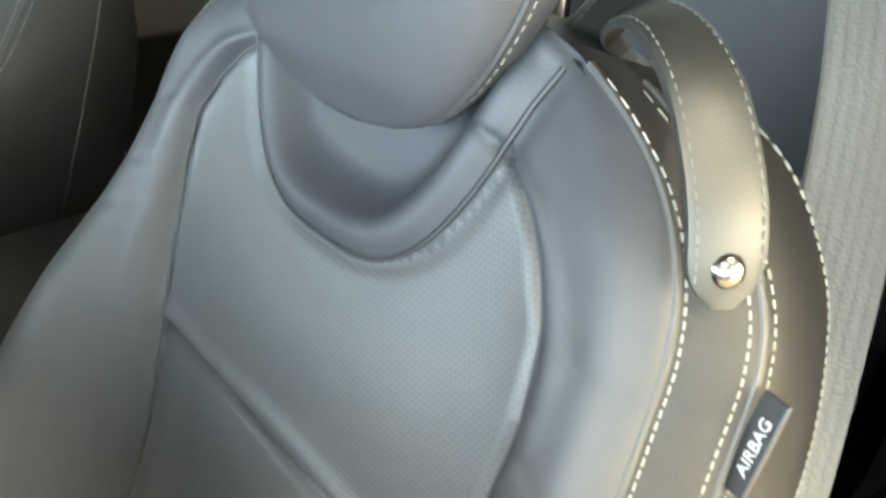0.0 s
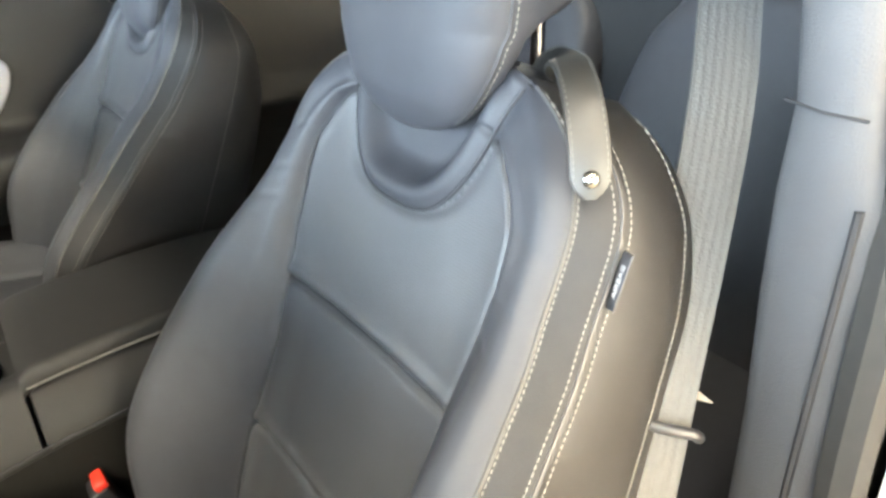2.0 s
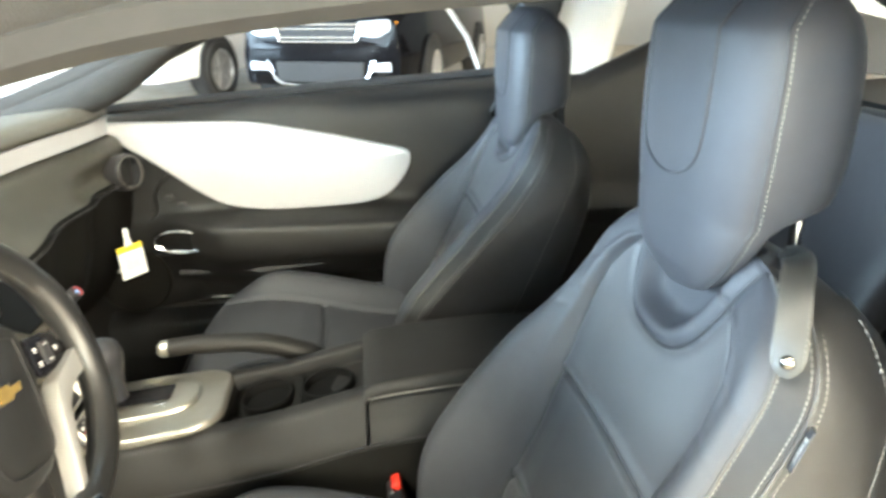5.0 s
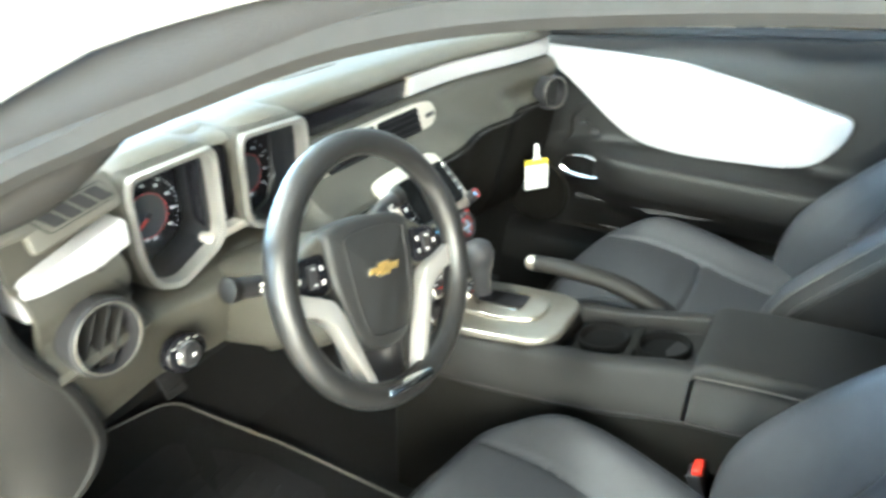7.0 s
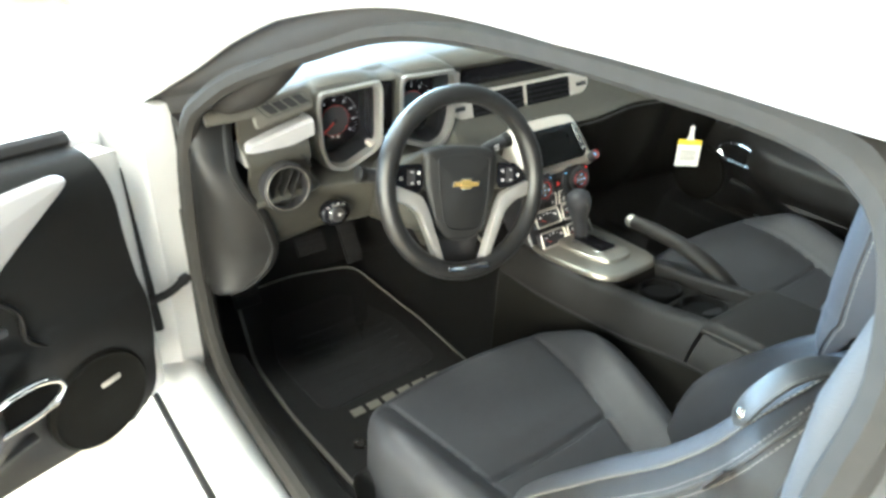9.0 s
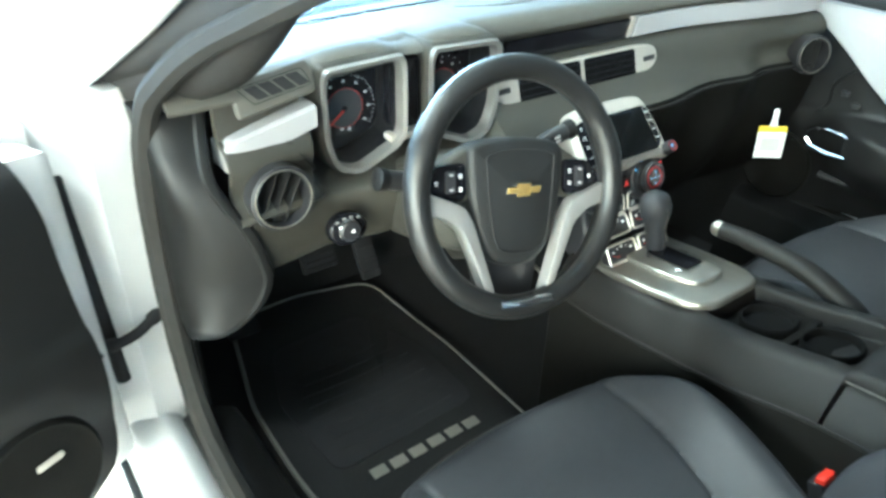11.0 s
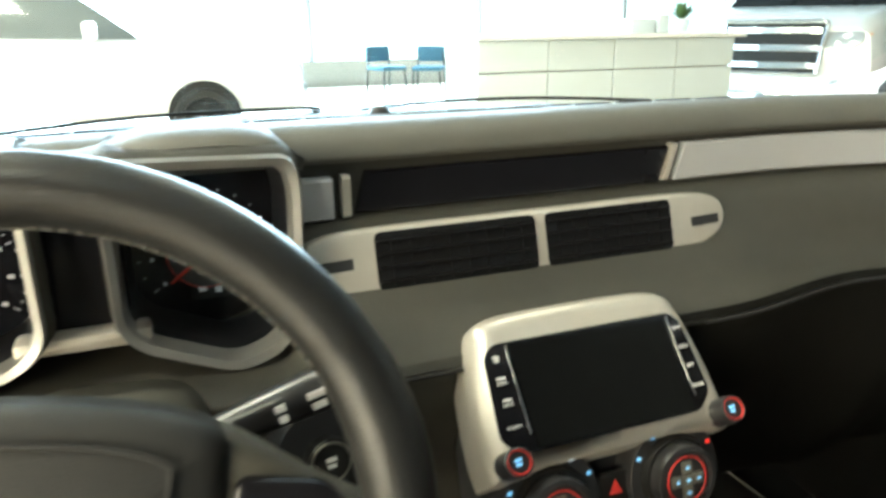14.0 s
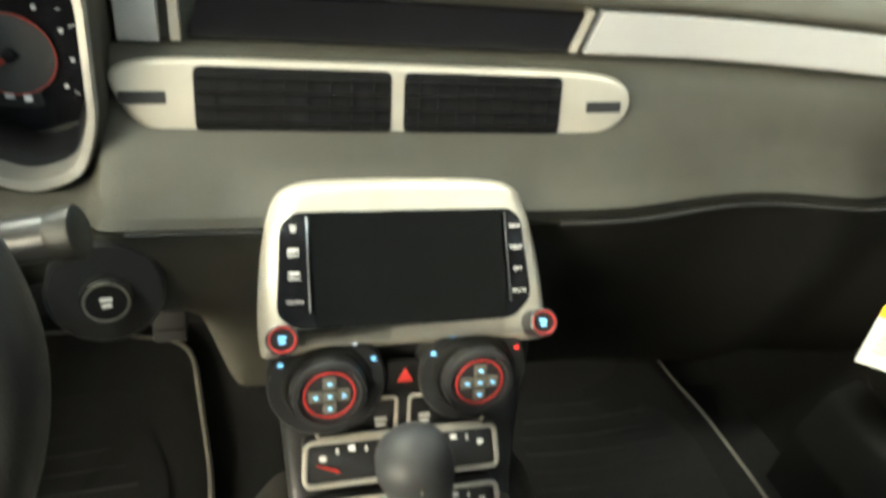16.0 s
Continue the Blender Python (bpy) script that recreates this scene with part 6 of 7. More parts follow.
    # belt guide strap over the shoulder
    line = spline([(0.062, 0.520, -0.050), (0.078, 0.540, -0.042), (0.100, 0.554, -0.026), (0.128, 0.556, -0.008), (0.156, 0.541, 0.006), (0.177, 0.513, 0.009), (0.187, 0.484, 0.005)], 8)
    nrm = Vector((0.72, 0.25, 0.62)).normalized()
    bm = B()
    rings = []
    for i, p in enumerate(line):
        t = (line[min(i + 1, len(line) - 1)] - line[max(0, i - 1)]).normalized()
        side = t.cross(nrm).normalized()
        nn = side.cross(t).normalized()
        k = (len(line) - 1 - i) * 0.0035
        wv = 0.0120 * math.sqrt(max(0.06, 1 - max(0.0, 1 - k / 0.015) ** 2))
        rings.append([mb @ (p + side * a + nn * b) for a, b in ((-wv, -0.0016), (-wv, 0.0012), (-wv + 0.002, 0.002), (wv - 0.002, 0.002), (wv, 0.0012), (wv, -0.0016))])
    loft(bm, rings)
    st = part("belt_guide", bm, STRAP, seat, "leather belt guide strap with a bright snap")
    bm = B()
    for side_ in (-1, 1):
        for i in range(4, len(line) - 3):
            p = line[i]
            t = (line[i + 1] - line[i - 1]).normalized()
            side = t.cross(nrm).normalized()
            nn = side.cross(t).normalized()
            for q in (0.2,):
                c = p.lerp(line[i + 1], q) + side * (side_ * 0.0100) + nn * 0.0022
                tube(bm, [mb @ c, mb @ (c + t * 0.0024)], 0.0003, 4)
    tagged(part("strap_stitching", bm, THREAD_DARK, st, "rows of pale stitches", smooth=False), kind="stuff")
    bm = B()
    e = line[-4]
    t = (line[-1] - line[-5]).normalized()
    side = t.cross(nrm).normalized()
    disc(bm, [(0.0058, -0.002), (0.0058, 0.0006), (0.0053, 0.0018), (0.0043, 0.0029), (0.0030, 0.0037), (0.0015, 0.0042), (0.0003, 0.0043)], mb @ basis(e + Vector((0.0005, 0, 0)), t, side) @ (pose(0, 0, 0) if t.cross(side).dot(nrm) > 0 else pose(0, 0, 0, 180, 0, 0)), 24)
    part("snap", bm, SNAP, st, "chrome snap stud")
    # open mesh cloth under the strap
    bm = B()
    slab(bm, round_poly([(0.08, 0.532), (0.125, 0.530), (0.142, 0.512), (0.118, 0.505), (0.085, 0.515)], 0.006, 3), 0.003, mb @ pose(0, 0, -0.030, 0, 0, 0), 0.001)
    part("mesh_patch", bm, WEB, seat, "small mesh patch beneath the strap", smooth=False)
    if with_tag:
        v = 0.442
        hw = flank(v)[3][0]
        mt = mb @ basis((hw + 0.0060, v, -0.0215), (0.0, 1, 0), (-0.92, 0, -0.40))
        bm = B()
        box(bm, (0, 0, 0), (0.036, 0.0105, 0.0022), 0.0007, mt)
        tg = part("airbag_tag", bm, PLASTIC_SMOOTH, seat, "small dark woven tag", smooth=False)
        printed(tg, "AIRBAG", mt @ pose(0, -0.0027, 0.0013), 0.0060, GREY_PRINT)
    return seat


build_seat(21.0, 0.0, 0.0, (0.0, 0.0), True)
seat_right = build_seat(25.0, 0.012, 0.055, (-0.012, -0.045), False)
seat_right.matrix_world = pose(-SX, -0.35, 0.20) @ Matrix.Diagonal((-1, 1, 1, 1))

# ---- centre console ----
console = thing("center_console", (0, -0.2, 0.20), "black centre console with silver shifter panel and armrest lid", "console")


def ctop(y):
    return smooth_lerp([(-0.66, 0.615), (-0.50, 0.615), (-0.34, 0.600), (-0.20, 0.568), (0.0, 0.542), (0.12, 0.540)], y)


def cup_bay(y):
    """How deep the tray between the console's padded rails lies."""
    return 0.028 * ss(-0.118, -0.132, y)


bm = B()
rings = []
for i in range(97):
    y = 0.14 - 0.48 * i / 96
    z = ctop(y)
    hw = lerp([(-0.35, 0.098), (-0.1, 0.100), (0.14, 0.108)], y)
    k = cup_bay(y)
    ri = hw - 0.038
    line = round_poly([(-hw - 0.030, 0.19), (-hw - 0.030, z - 0.055), (-hw + 0.006, z), (-ri - 0.004, z), (-ri, z - k - 0.0005), (ri, z - k - 0.0005), (ri + 0.004, z), (hw - 0.006, z), (hw + 0.030, z - 0.055), (hw + 0.030, 0.19)], [0.001, 0.032, 0.022, 0.006, 0.004, 0.004, 0.006, 0.022, 0.032, 0.001], 5)
    rings.append([(p.x, y, p.y) for p in line])
loft(bm, rings)
part("console_body", bm, CONSOLE, console, "black leather-look console body with padded rails")
bm = B()
rings = []
for i in range(21):
    y = -0.346 - 0.30 * i / 20
    z = ctop(y) - 0.002
    hw = 0.098
    line = round_poly([(-hw - 0.030, 0.19), (-hw - 0.030, z - 0.055), (-hw + 0.012, z), (hw - 0.012, z), (hw + 0.030, z - 0.055), (hw + 0.030, 0.19)], [0.001, 0.03, 0.02, 0.02, 0.03, 0.001], 5)
    rings.append([(p.x, y, p.y) for p in line])
loft(bm, rings)
part("console_box", bm, CONSOLE, console, "black storage box")
bm = B()
rings = []
for i in range(21):
    y = -0.340 - 0.31 * i / 20
    z = ctop(y) + 0.014 + (-0.008 if i in (0, 20) else 0)
    line = round_poly([(-0.100, z - 0.024), (-0.094, z), (0.094, z), (0.100, z - 0.024)], 0.010, 4)
    rings.append([(p.x, y, p.y) for p in line])
loft(bm, rings)
part("armrest_lid", bm, CONSOLE, console, "black leather armrest lid")
for s in (-1, 1):
    bm = B()
    tube(bm, [(s * (lerp([(-0.35, 0.098), (-0.1, 0.100), (0.14, 0.108)], y) + 0.0295), y, ctop(y) - 0.066) for y in [0.13 - 0.02 * i for i in range(39)]], 0.0013, 6)
    part("console_seam", bm, RUBBER, console, "dark seam along the console side")
    bm = B()
    rings = []
    for i in range(40):
        y = 0.135 - 0.77 * i / 39
        hx_ = lerp([(-0.35, 0.098), (-0.1, 0.100), (0.14, 0.108)], y) + 0.0305
        zt = ctop(y) - 0.070
        rings.append([(s * (hx_ - 0.006), y, 0.185), (s * hx_, y, 0.185), (s * (hx_ + 0.002), y, 0.5 * (zt + 0.185)), (s * hx_, y, zt - 0.003), (s * (hx_ - 0.003), y, zt), (s * (hx_ - 0.006), y, zt)])
    loft(bm, rings)
    part("console_side", bm, PLASTIC_DARK, console, "black lower side panel of the console")
    bm = B()
    tube(bm, [(s * 0.101, y, ctop(y) - 0.004) for y in [-0.345 - 0.03 * i for i in range(11)]], 0.0014, 6)
    part("lid_stitch", bm, THREAD_DARK, console, "thin stitched line on the lid edge")

# silver shifter panel with its boot plate
bm = B()
pts = round_poly([(-0.095, 0.105), (0.085, 0.105), (0.088, 0.0), (0.082, -0.095), (0.060, -0.128), (-0.060, -0.128), (-0.088, -0.095), (-0.098, 0.0)], 0.030, 5)
m_p = basis((0, 0, 0.5435), (1, 0, 0), (0, 1, -0.11))
slab(bm, [(p.x, p.y) for p in pts], 0.012, m_p, 0.006, 3)
sp_ = part("shifter_panel", bm, SILVER_DULL, console, "satin silver shifter panel")
bm = B()
pts = round_poly([(-0.046, 0.075), (0.052, 0.075), (0.058, -0.02), (0.040, -0.085), (-0.032, -0.085), (-0.050, -0.02)], 0.030, 5)
slab(bm, [(p.x, p.y) for p in pts], 0.010, m_p @ pose(0, 0, 0.010), 0.005, 3, 0.004)
part("gate_plate", bm, SILVER_DULL, sp_, "raised silver gate plate")
bm = B()
slab(bm, round_poly([(-0.018, 0.040), (0.026, 0.040), (0.026, -0.045), (-0.018, -0.045)], 0.006, 3), 0.001, m_p @ pose(0, 0, 0.0248))
part("gate_slot", bm, PIANO, sp_, "dark shifter gate", smooth=False)
bars(sp_, m_p @ pose(0.034, 0.0, 0.025, 0, 0, 0), 0.004, 0.003, PLASTIC_SMOOTH, 4)

# gauge pack in front of the shifter
for i in range(2):
    for j in range(2):
        m = basis((-0.050 + 0.080 * i, 0.098 - 0.026 * j, 0.598 - 0.038 * j), (1, 0, 0), (0, 0.55, 0.83))
        bm = B()
        slab(bm, round_poly([(-0.038, -0.018), (0.038, -0.018), (0.036, 0.018), (-0.036, 0.018)], 0.006, 4), 0.016, m @ pose(0, 0, -0.010), 0.003)
        g = part("gauge_box", bm, PLASTIC_SMOOTH, console, "small auxiliary gauge with a silver frame")
        bm = B()
        ring_tube(bm, [m @ Vector((p.x, p.y, 0.006)) for p in round_poly([(-0.036, -0.0165), (0.036, -0.0165), (0.034, 0.0165), (-0.034, 0.0165)], 0.006, 4)], 0.0022, 6)
        part("gauge_frame", bm, SILVER, g, "silver gauge frame")
        bm = B()
        slab(bm, [(-0.002, -0.0008), (0.016, -0.0003), (0.016, 0.0003), (-0.002, 0.0008)], 0.001, m @ pose(-0.012, -0.006, 0.0065, 0, 0, 160))
        part("needle", bm, RED, g, "short red needle", smooth=False)
        for k in range(5):
            bars(g, m @ pose(-0.022 + 0.011 * k, 0.004 + 0.006 * (1 - (k - 2) ** 2 / 4), 0.0062), 0.0018 if k % 2 else 0.005, 0.004, WHITE, 1)

# cup holder tray between the rails, with a sliding cover between the two wells
ym = -0.236
m = basis((0, 0, ctop(ym) + ym * 0.155 - 0.0275), (1, 0, 0), (0, 1, -0.155))
bm = B()
pts = round_poly([(-0.059, -0.136), (0.059, -0.136), (0.058, -0.334), (-0.058, -0.334)], 0.010, 4)
slab(bm, [(p.x, p.y) for p in pts], 0.003, m, 0.001)
tray = part("cup_tray", bm, PLASTIC_DARK, console, "black cup holder tray")
for y in (-0.190, -0.288):
    mm = m @ pose(0.0, y, 0.003)
    bm = B()
    disc(bm, [(0.043, 0.0), (0.043, 0.012), (0.041, 0.015), (0.038, 0.0145), (0.036, 0.002), (0.001, 0.001)], mm, 36)
    # shallow wells, their depth painted as near-black shade
    part("cup_holder", bm, CUP_SHADE, tray, "round shallow cup holder, near black for the shade of a deep well")
bm = B()
box(bm, (0.0, -0.239, 0.007), (0.112, 0.014, 0.006), 0.002, m)
part("tray_bridge", bm, PLASTIC_DARK, tray, "dark bridge between the cup holders")

# ---- shift lever ----
shift = thing("gear_lever", (0.022, 0.045, 0.53), "black leather gear lever with a chrome collar", "gear lever")
a0, a1 = Vector((0.022, 0.046, 0.530)), Vector((-0.022, 0.042, 0.668))
bm = B()
L = [a0.lerp(a1, t) for t in (0.10, 0.3, 0.5, 0.66, 0.78, 0.90, 1.0, 1.06, 1.09)]
tube(bm, L, [0.0165, 0.0165, 0.017, 0.020, 0.0245, 0.027, 0.0245, 0.016, 0.005], 24)
part("lever_grip", bm, LEATHER, shift, "black leather grip")
bm = B()
tube(bm, [a0.lerp(a1, t) for t in (-0.03, 0.02, 0.10, 0.13)], [0.021, 0.019, 0.0185, 0.016], 24)
part("lever_collar", bm, CHROME, shift, "chrome collar")
bm = B()
for k in range(16):
    p = a0.lerp(a1, 0.16 + 0.055 * k) + Vector((0, -0.0168 - 0.0095 * ss(0.5, 0.85, 0.16 + 0.055 * k) * (1 - ss(0.92, 1.05, 0.16 + 0.055 * k)), 0))
    box(bm, p, (0.0012, 0.0012, 0.0036))
part("lever_stitching", bm, THREAD, shift, "row of stitches up the grip", smooth=False)

bm = B()
slab(bm, round_poly([(-0.026, 0.030), (0.034, 0.030), (0.034, -0.052), (-0.026, -0.052)], 0.010, 4), 0.003, m_p @ pose(0, 0.010, 0.0195), 0.0015)
part("gate_rim", bm, CHROME, sp_, "polished rim round the gate")

# ---- handbrake ----
brake = thing("handbrake", (0.128, -0.25, 0.52), "black handbrake lever with a silver tip", "handbrake")
bm = B()
line = spline([(0.128, -0.30, 0.520), (0.126, -0.24, 0.560), (0.122, -0.16, 0.588), (0.118, -0.06, 0.594), (0.115, -0.012, 0.592)], 6)
tube(bm, line, [0.020] * 7 + [0.0185] * 6 + [0.017] * 6 + [0.0155] * (len(line) - 19), 16)
part("brake_grip", bm, CONSOLE, brake, "black leather brake grip")
bm = B()
tube(bm, [line[-1], line[-1] + Vector((-0.0006, 0.012, -0.0005)), line[-1] + Vector((-0.001, 0.018, -0.001))], [0.0148, 0.0142, 0.008], 16)
part("brake_tip", bm, SILVER_DULL, brake, "silver brake tip")

# ---- seat belt buckles ----
for s in (-1, 1):
    bk = thing("belt_buckle", (s * 0.142, -0.38, 0.38), "black seat belt buckle with a red release button", "belt buckle", "belt buckles")
    m = basis((s * 0.146, -0.380, 0.462), (1, 0, 0), (0, 0.35, 1))
    bm = B()
    box(bm, (0, -0.03, 0), (0.034, 0.09, 0.022), 0.005, m)
    part("buckle_body", bm, PLASTIC_SMOOTH, bk, "black buckle body")
    bm = B()
    box(bm, (0, 0.018, 0.006), (0.028, 0.010, 0.014), 0.002, m)
    part("release_button", bm, RED, bk, "red release button")
    bm = B()
    box(bm, (0, -0.13, 0), (0.026, 0.12, 0.008), 0.002, m)
    part("buckle_stem", bm, PLASTIC, bk, "black buckle stem")

# ---- floor mats ----


def floor_mat(s):
    fm = thing("floor_mat", (s * 0.39, 0.30, 0.19), "black carpet floor mat with a pale bound edge", "floor mat", "floor mats")
    out = round_poly([(0.615, 0.44), (0.62, 0.25), (0.600, -0.04), (0.185, 0.02), (0.180, 0.40), (0.215, 0.66), (0.40, 0.70), (0.56, 0.69)], 0.05, 5)
    bm = B()

    def zz(x, y):
        return 0.192 + 0.035 * ss(0.50, 0.72, y) + 0.0015 * math.sin(x * 31) * math.sin(y * 23)
    rings = []
    c = Vector((0.40, 0.33))
    for f, dz in ((1.0, -0.004), (1.0, 0.008), (0.985, 0.010), (0.8, 0.009), (0.6, 0.009), (0.4, 0.009), (0.2, 0.009), (0.02, 0.009)):
        rings.append([(s * (c + (p - c) * f).x, (c + (p - c) * f).y, zz((c + (p - c) * f).x, (c + (p - c) * f).y) + dz) for p in out])
    loft(bm, rings)
    part("mat_carpet", bm, CARPET, fm, "black carpet")
    bm = B()
    ring_tube(bm, [(s * p.x, p.y, zz(p.x, p.y) + 0.007) for p in out], 0.005, 8)
    part("mat_binding", bm, BINDING, fm, "pale bound edge")
    bm = B()
    inner = round_poly([(0.57, 0.42), (0.555, 0.205), (0.235, 0.225), (0.235, 0.42), (0.30, 0.58), (0.52, 0.57)], 0.03, 4)
    rings = [[(s * p.x, p.y, zz(p.x, p.y) + dz) for p in inner] for dz in (0.006, 0.0125)]
    rings += [[(s * (c + (p - c) * f).x, (c + (p - c) * f).y, zz(*(c + (p - c) * f)) + 0.013) for p in inner] for f in (0.97, 0.6, 0.3, 0.05)]
    loft(bm, rings)
    hp = part("heel_pad", bm, RUBBER, fm, "black ribbed heel pad")
    bm = B()
    for k in range(9):
        y = 0.245 + 0.032 * k
        w = 0.25 if k < 6 else 0.25 - 0.035 * (k - 5)
        tube(bm, [(s * (0.40 - w / 2 + w * i / 8), y + 0.006 * abs(i - 4) / 4, zz(0.40 - w / 2 + w * i / 8, y) + 0.0130) for i in range(9)], 0.0024, 6)
    tagged(part("heel_ribs", bm, RUBBER, hp, "raised rubber ribs"), kind="stuff")
    if s < 0:
        # six plain letter-sized blocks
        for k in range(6):
            x = -0.495 + 0.0415 * k
            bm = B()
            box(bm, (x, 0.168, zz(-x, 0.17) + 0.0135), (0.031, 0.022, 0.003), 0.001)
            part("mat_mark", bm, THREAD, fm, "pale embroidered mark", smooth=False)
        bm = B()
        ring_tube(bm, [(-0.540 + 0.012 * math.cos(a), 0.085 + 0.012 * math.sin(a), zz(0.5, 0.08) + 0.012) for a in (2 * math.pi * i / 20 for i in range(20))], 0.0035, 6)
        part("mat_eyelet", bm, CHROME, fm, "bright mat eyelet")
    return fm


floor_mat(-1)
floor_mat(1)

# ---- pedals ----
for nm, x, w, h, z, lab in (("brake_pedal", -0.36, 0.085, 0.055, 0.36, "wide black rubber brake pedal"), ("accelerator_pedal", -0.24, 0.05, 0.12, 0.33, "long black accelerator pedal"), ("foot_rest", -0.56, 0.07, 0.17, 0.33, "black plastic foot rest")):
    pd = thing(nm, (x, 0.66, z), lab, "pedal")
    m = basis((x, 0.64, z), (1, 0, 0), (0, 0.5, 0.86))
    bm = B()
    box(bm, (0, 0, 0), (w, h, 0.014), 0.005, m)
    for k in range(4):
        box(bm, (0, -h * 0.36 + h * 0.24 * k, 0.008), (w * 0.85, 0.005, 0.004), 0.001, m)
    part("pedal_pad", bm, RUBBER, pd, "ribbed rubber pad")
    bm = B()
    tube(bm, [m @ Vector((0, 0, -0.005)), (x, 0.72, z + 0.08), (x, 0.80, z + 0.25)] if nm != "foot_rest" else [m @ Vector((0, 0, -0.005)), (x, 0.70, z - 0.02), (x, 0.82, z)], 0.008, 8)
    part("pedal_arm", bm, PLASTIC, pd, "black pedal arm")

# ---- hanging card under the passenger dash ----
card = thing("hang_tag", (0.558, 0.171, 0.60), "white and yellow card hanging from the glove box", "card")
m = basis((0.558, 0.171, 0.600), (0.80, -0.60, 0.0), (0.06, 0.1, 1))
bm = B()
slab(bm, round_poly([(-0.012, 0.026), (0.012, 0.026), (0.006, 0.040), (0.006, 0.068), (-0.006, 0.068), (-0.006, 0.040)], 0.004), 0.0012, m)
part("card_stem", bm, PAPER, card, "white stem", smooth=False)
bm = B()
slab(bm, [(-0.032, -0.045), (0.032, -0.045), (0.032, 0.015), (-0.032, 0.015)], 0.0012, m)
cb = part("card_body", bm, PAPER, card, "white card with rows of print", smooth=False)
bars(cb, m @ pose(0, -0.014, 0.0013), 0.050, 0.0024, GREY_PRINT, 8)
bm = B()
slab(bm, [(-0.032, 0.015), (0.032, 0.015), (0.032, 0.029), (-0.032, 0.029)], 0.0012, m)
part("card_band", bm, YELLOW, card, "yellow band", smooth=False)

# ---- rear seat, parcel shelf, quarter trim ----
rear = thing("rear_seat", (0, -1.2, 0.25), "black leather two-place rear seat", "car seat")
for s in (-1, 1):
    bm = B()
    rings = []
    for j in range(25):
        t = j / 24
        z = 0.42 + 0.50 * t
        hw = 0.26 * smooth_lerp([(0, 0.95), (0.5, 1.0), (0.85, 0.93), (1.0, 0.75)], t)
        ring = []
        for k in range(40):
            a = 2 * math.pi * k / 40
            c, q = math.cos(a), math.sin(a)
            ring.append((s * 0.31 + hw * math.copysign(abs(c) ** 0.5, c), -1.22 - 0.20 * t + 0.06 * math.copysign(abs(q) ** 0.7, q) + (0.02 * abs(c) ** 2 if q > 0 else 0), z - 0.02 * t * c * c))
        rings.append(ring)
    loft(bm, rings)
    part("rear_backrest", bm, LEATHER, rear, "black leather rear backrest", angle=80)
    bm = B()
    rings = []
    for j in range(21):
        t = j / 20
        y = -0.80 - 0.42 * t
        h = 0.10 * smooth_lerp([(0, 0.5), (0.1, 0.9), (0.3, 1.0), (1.0, 0.8)], t)
        rings.append([(s * 0.31 + 0.25 * math.copysign(abs(math.cos(a)) ** 0.4, math.cos(a)), y, 0.36 + h * math.copysign(abs(math.sin(a)) ** 0.6, math.sin(a)) + 0.02 * math.cos(a) ** 2) for a in (2 * math.pi * k / 36 for k in range(36))])
    loft(bm, rings)
    part("rear_cushion", bm, LEATHER, rear, "black leather rear cushion", angle=80)
bm = B()
box(bm, (0, -1.0, 0.40), (0.16, 0.50, 0.12), 0.02)
part("rear_divider", bm, PLASTIC, rear, "black divider between the rear seats")
bm = B()
loft(bm, [[(x, -1.42, 0.90), (x, -1.40, 0.935), (x, -1.78, 0.955), (x, -1.78, 0.90)] for x in (-0.60, -0.2, 0.2, 0.60)])
part("parcel_shelf", bm, PLASTIC, car, "black parcel shelf")
bm = B()
box(bm, (0, -1.40, 0.55), (1.3, 0.03, 0.75), 0.005)
part("rear_bulkhead", bm, CARPET, car, "black rear bulkhead", smooth=False)


def quarter(s):
    bm = B()
    rings = []
    for y in (-0.85, -0.90, -1.0, -1.1, -1.2, -1.3, -1.45):
        xi = lerp([(-1.45, 0.57), (-1.0, 0.63), (-0.9, 0.64)], y)
        zt = lerp([(-1.45, 1.12), (-1.12, 1.07), (-0.90, 0.965)], y)
        rings.append([(s * p.x, y, p.y) for p in round_poly([(xi + 0.01, 0.2), (xi, 0.60), (xi - 0.02, 0.64), (xi, 0.70), (xi + 0.015, zt - 0.04), (xi + 0.03, zt), (xi + 0.06, zt), (xi + 0.07, 0.2)], 0.012, 3)])
    loft(bm, rings)
    part("quarter_trim", bm, PLASTIC, car, "black rear side trim")
    bm = B()
    rings = []
    for p0, p1 in (((0.58, -1.16, 1.18), (0.58, -1.72, 1.05)), ((0.62, -1.14, 1.09), (0.64, -1.74, 1.0)), ((0.64, -1.20, 1.0), (0.66, -1.75, 0.94))):
        rings.append([(s * p0[0], p0[1], p0[2]), (s * p1[0], p1[1], p1[2]), (s * (p1[0] - 0.04), p1[1], p1[2]), (s * (p0[0] - 0.04), p0[1] - 0.01, p0[2])])
    loft(bm, rings)
    part("c_pillar_trim", bm, PLASTIC_GREY, car, "grey C pillar trim")


mirrored(quarter)


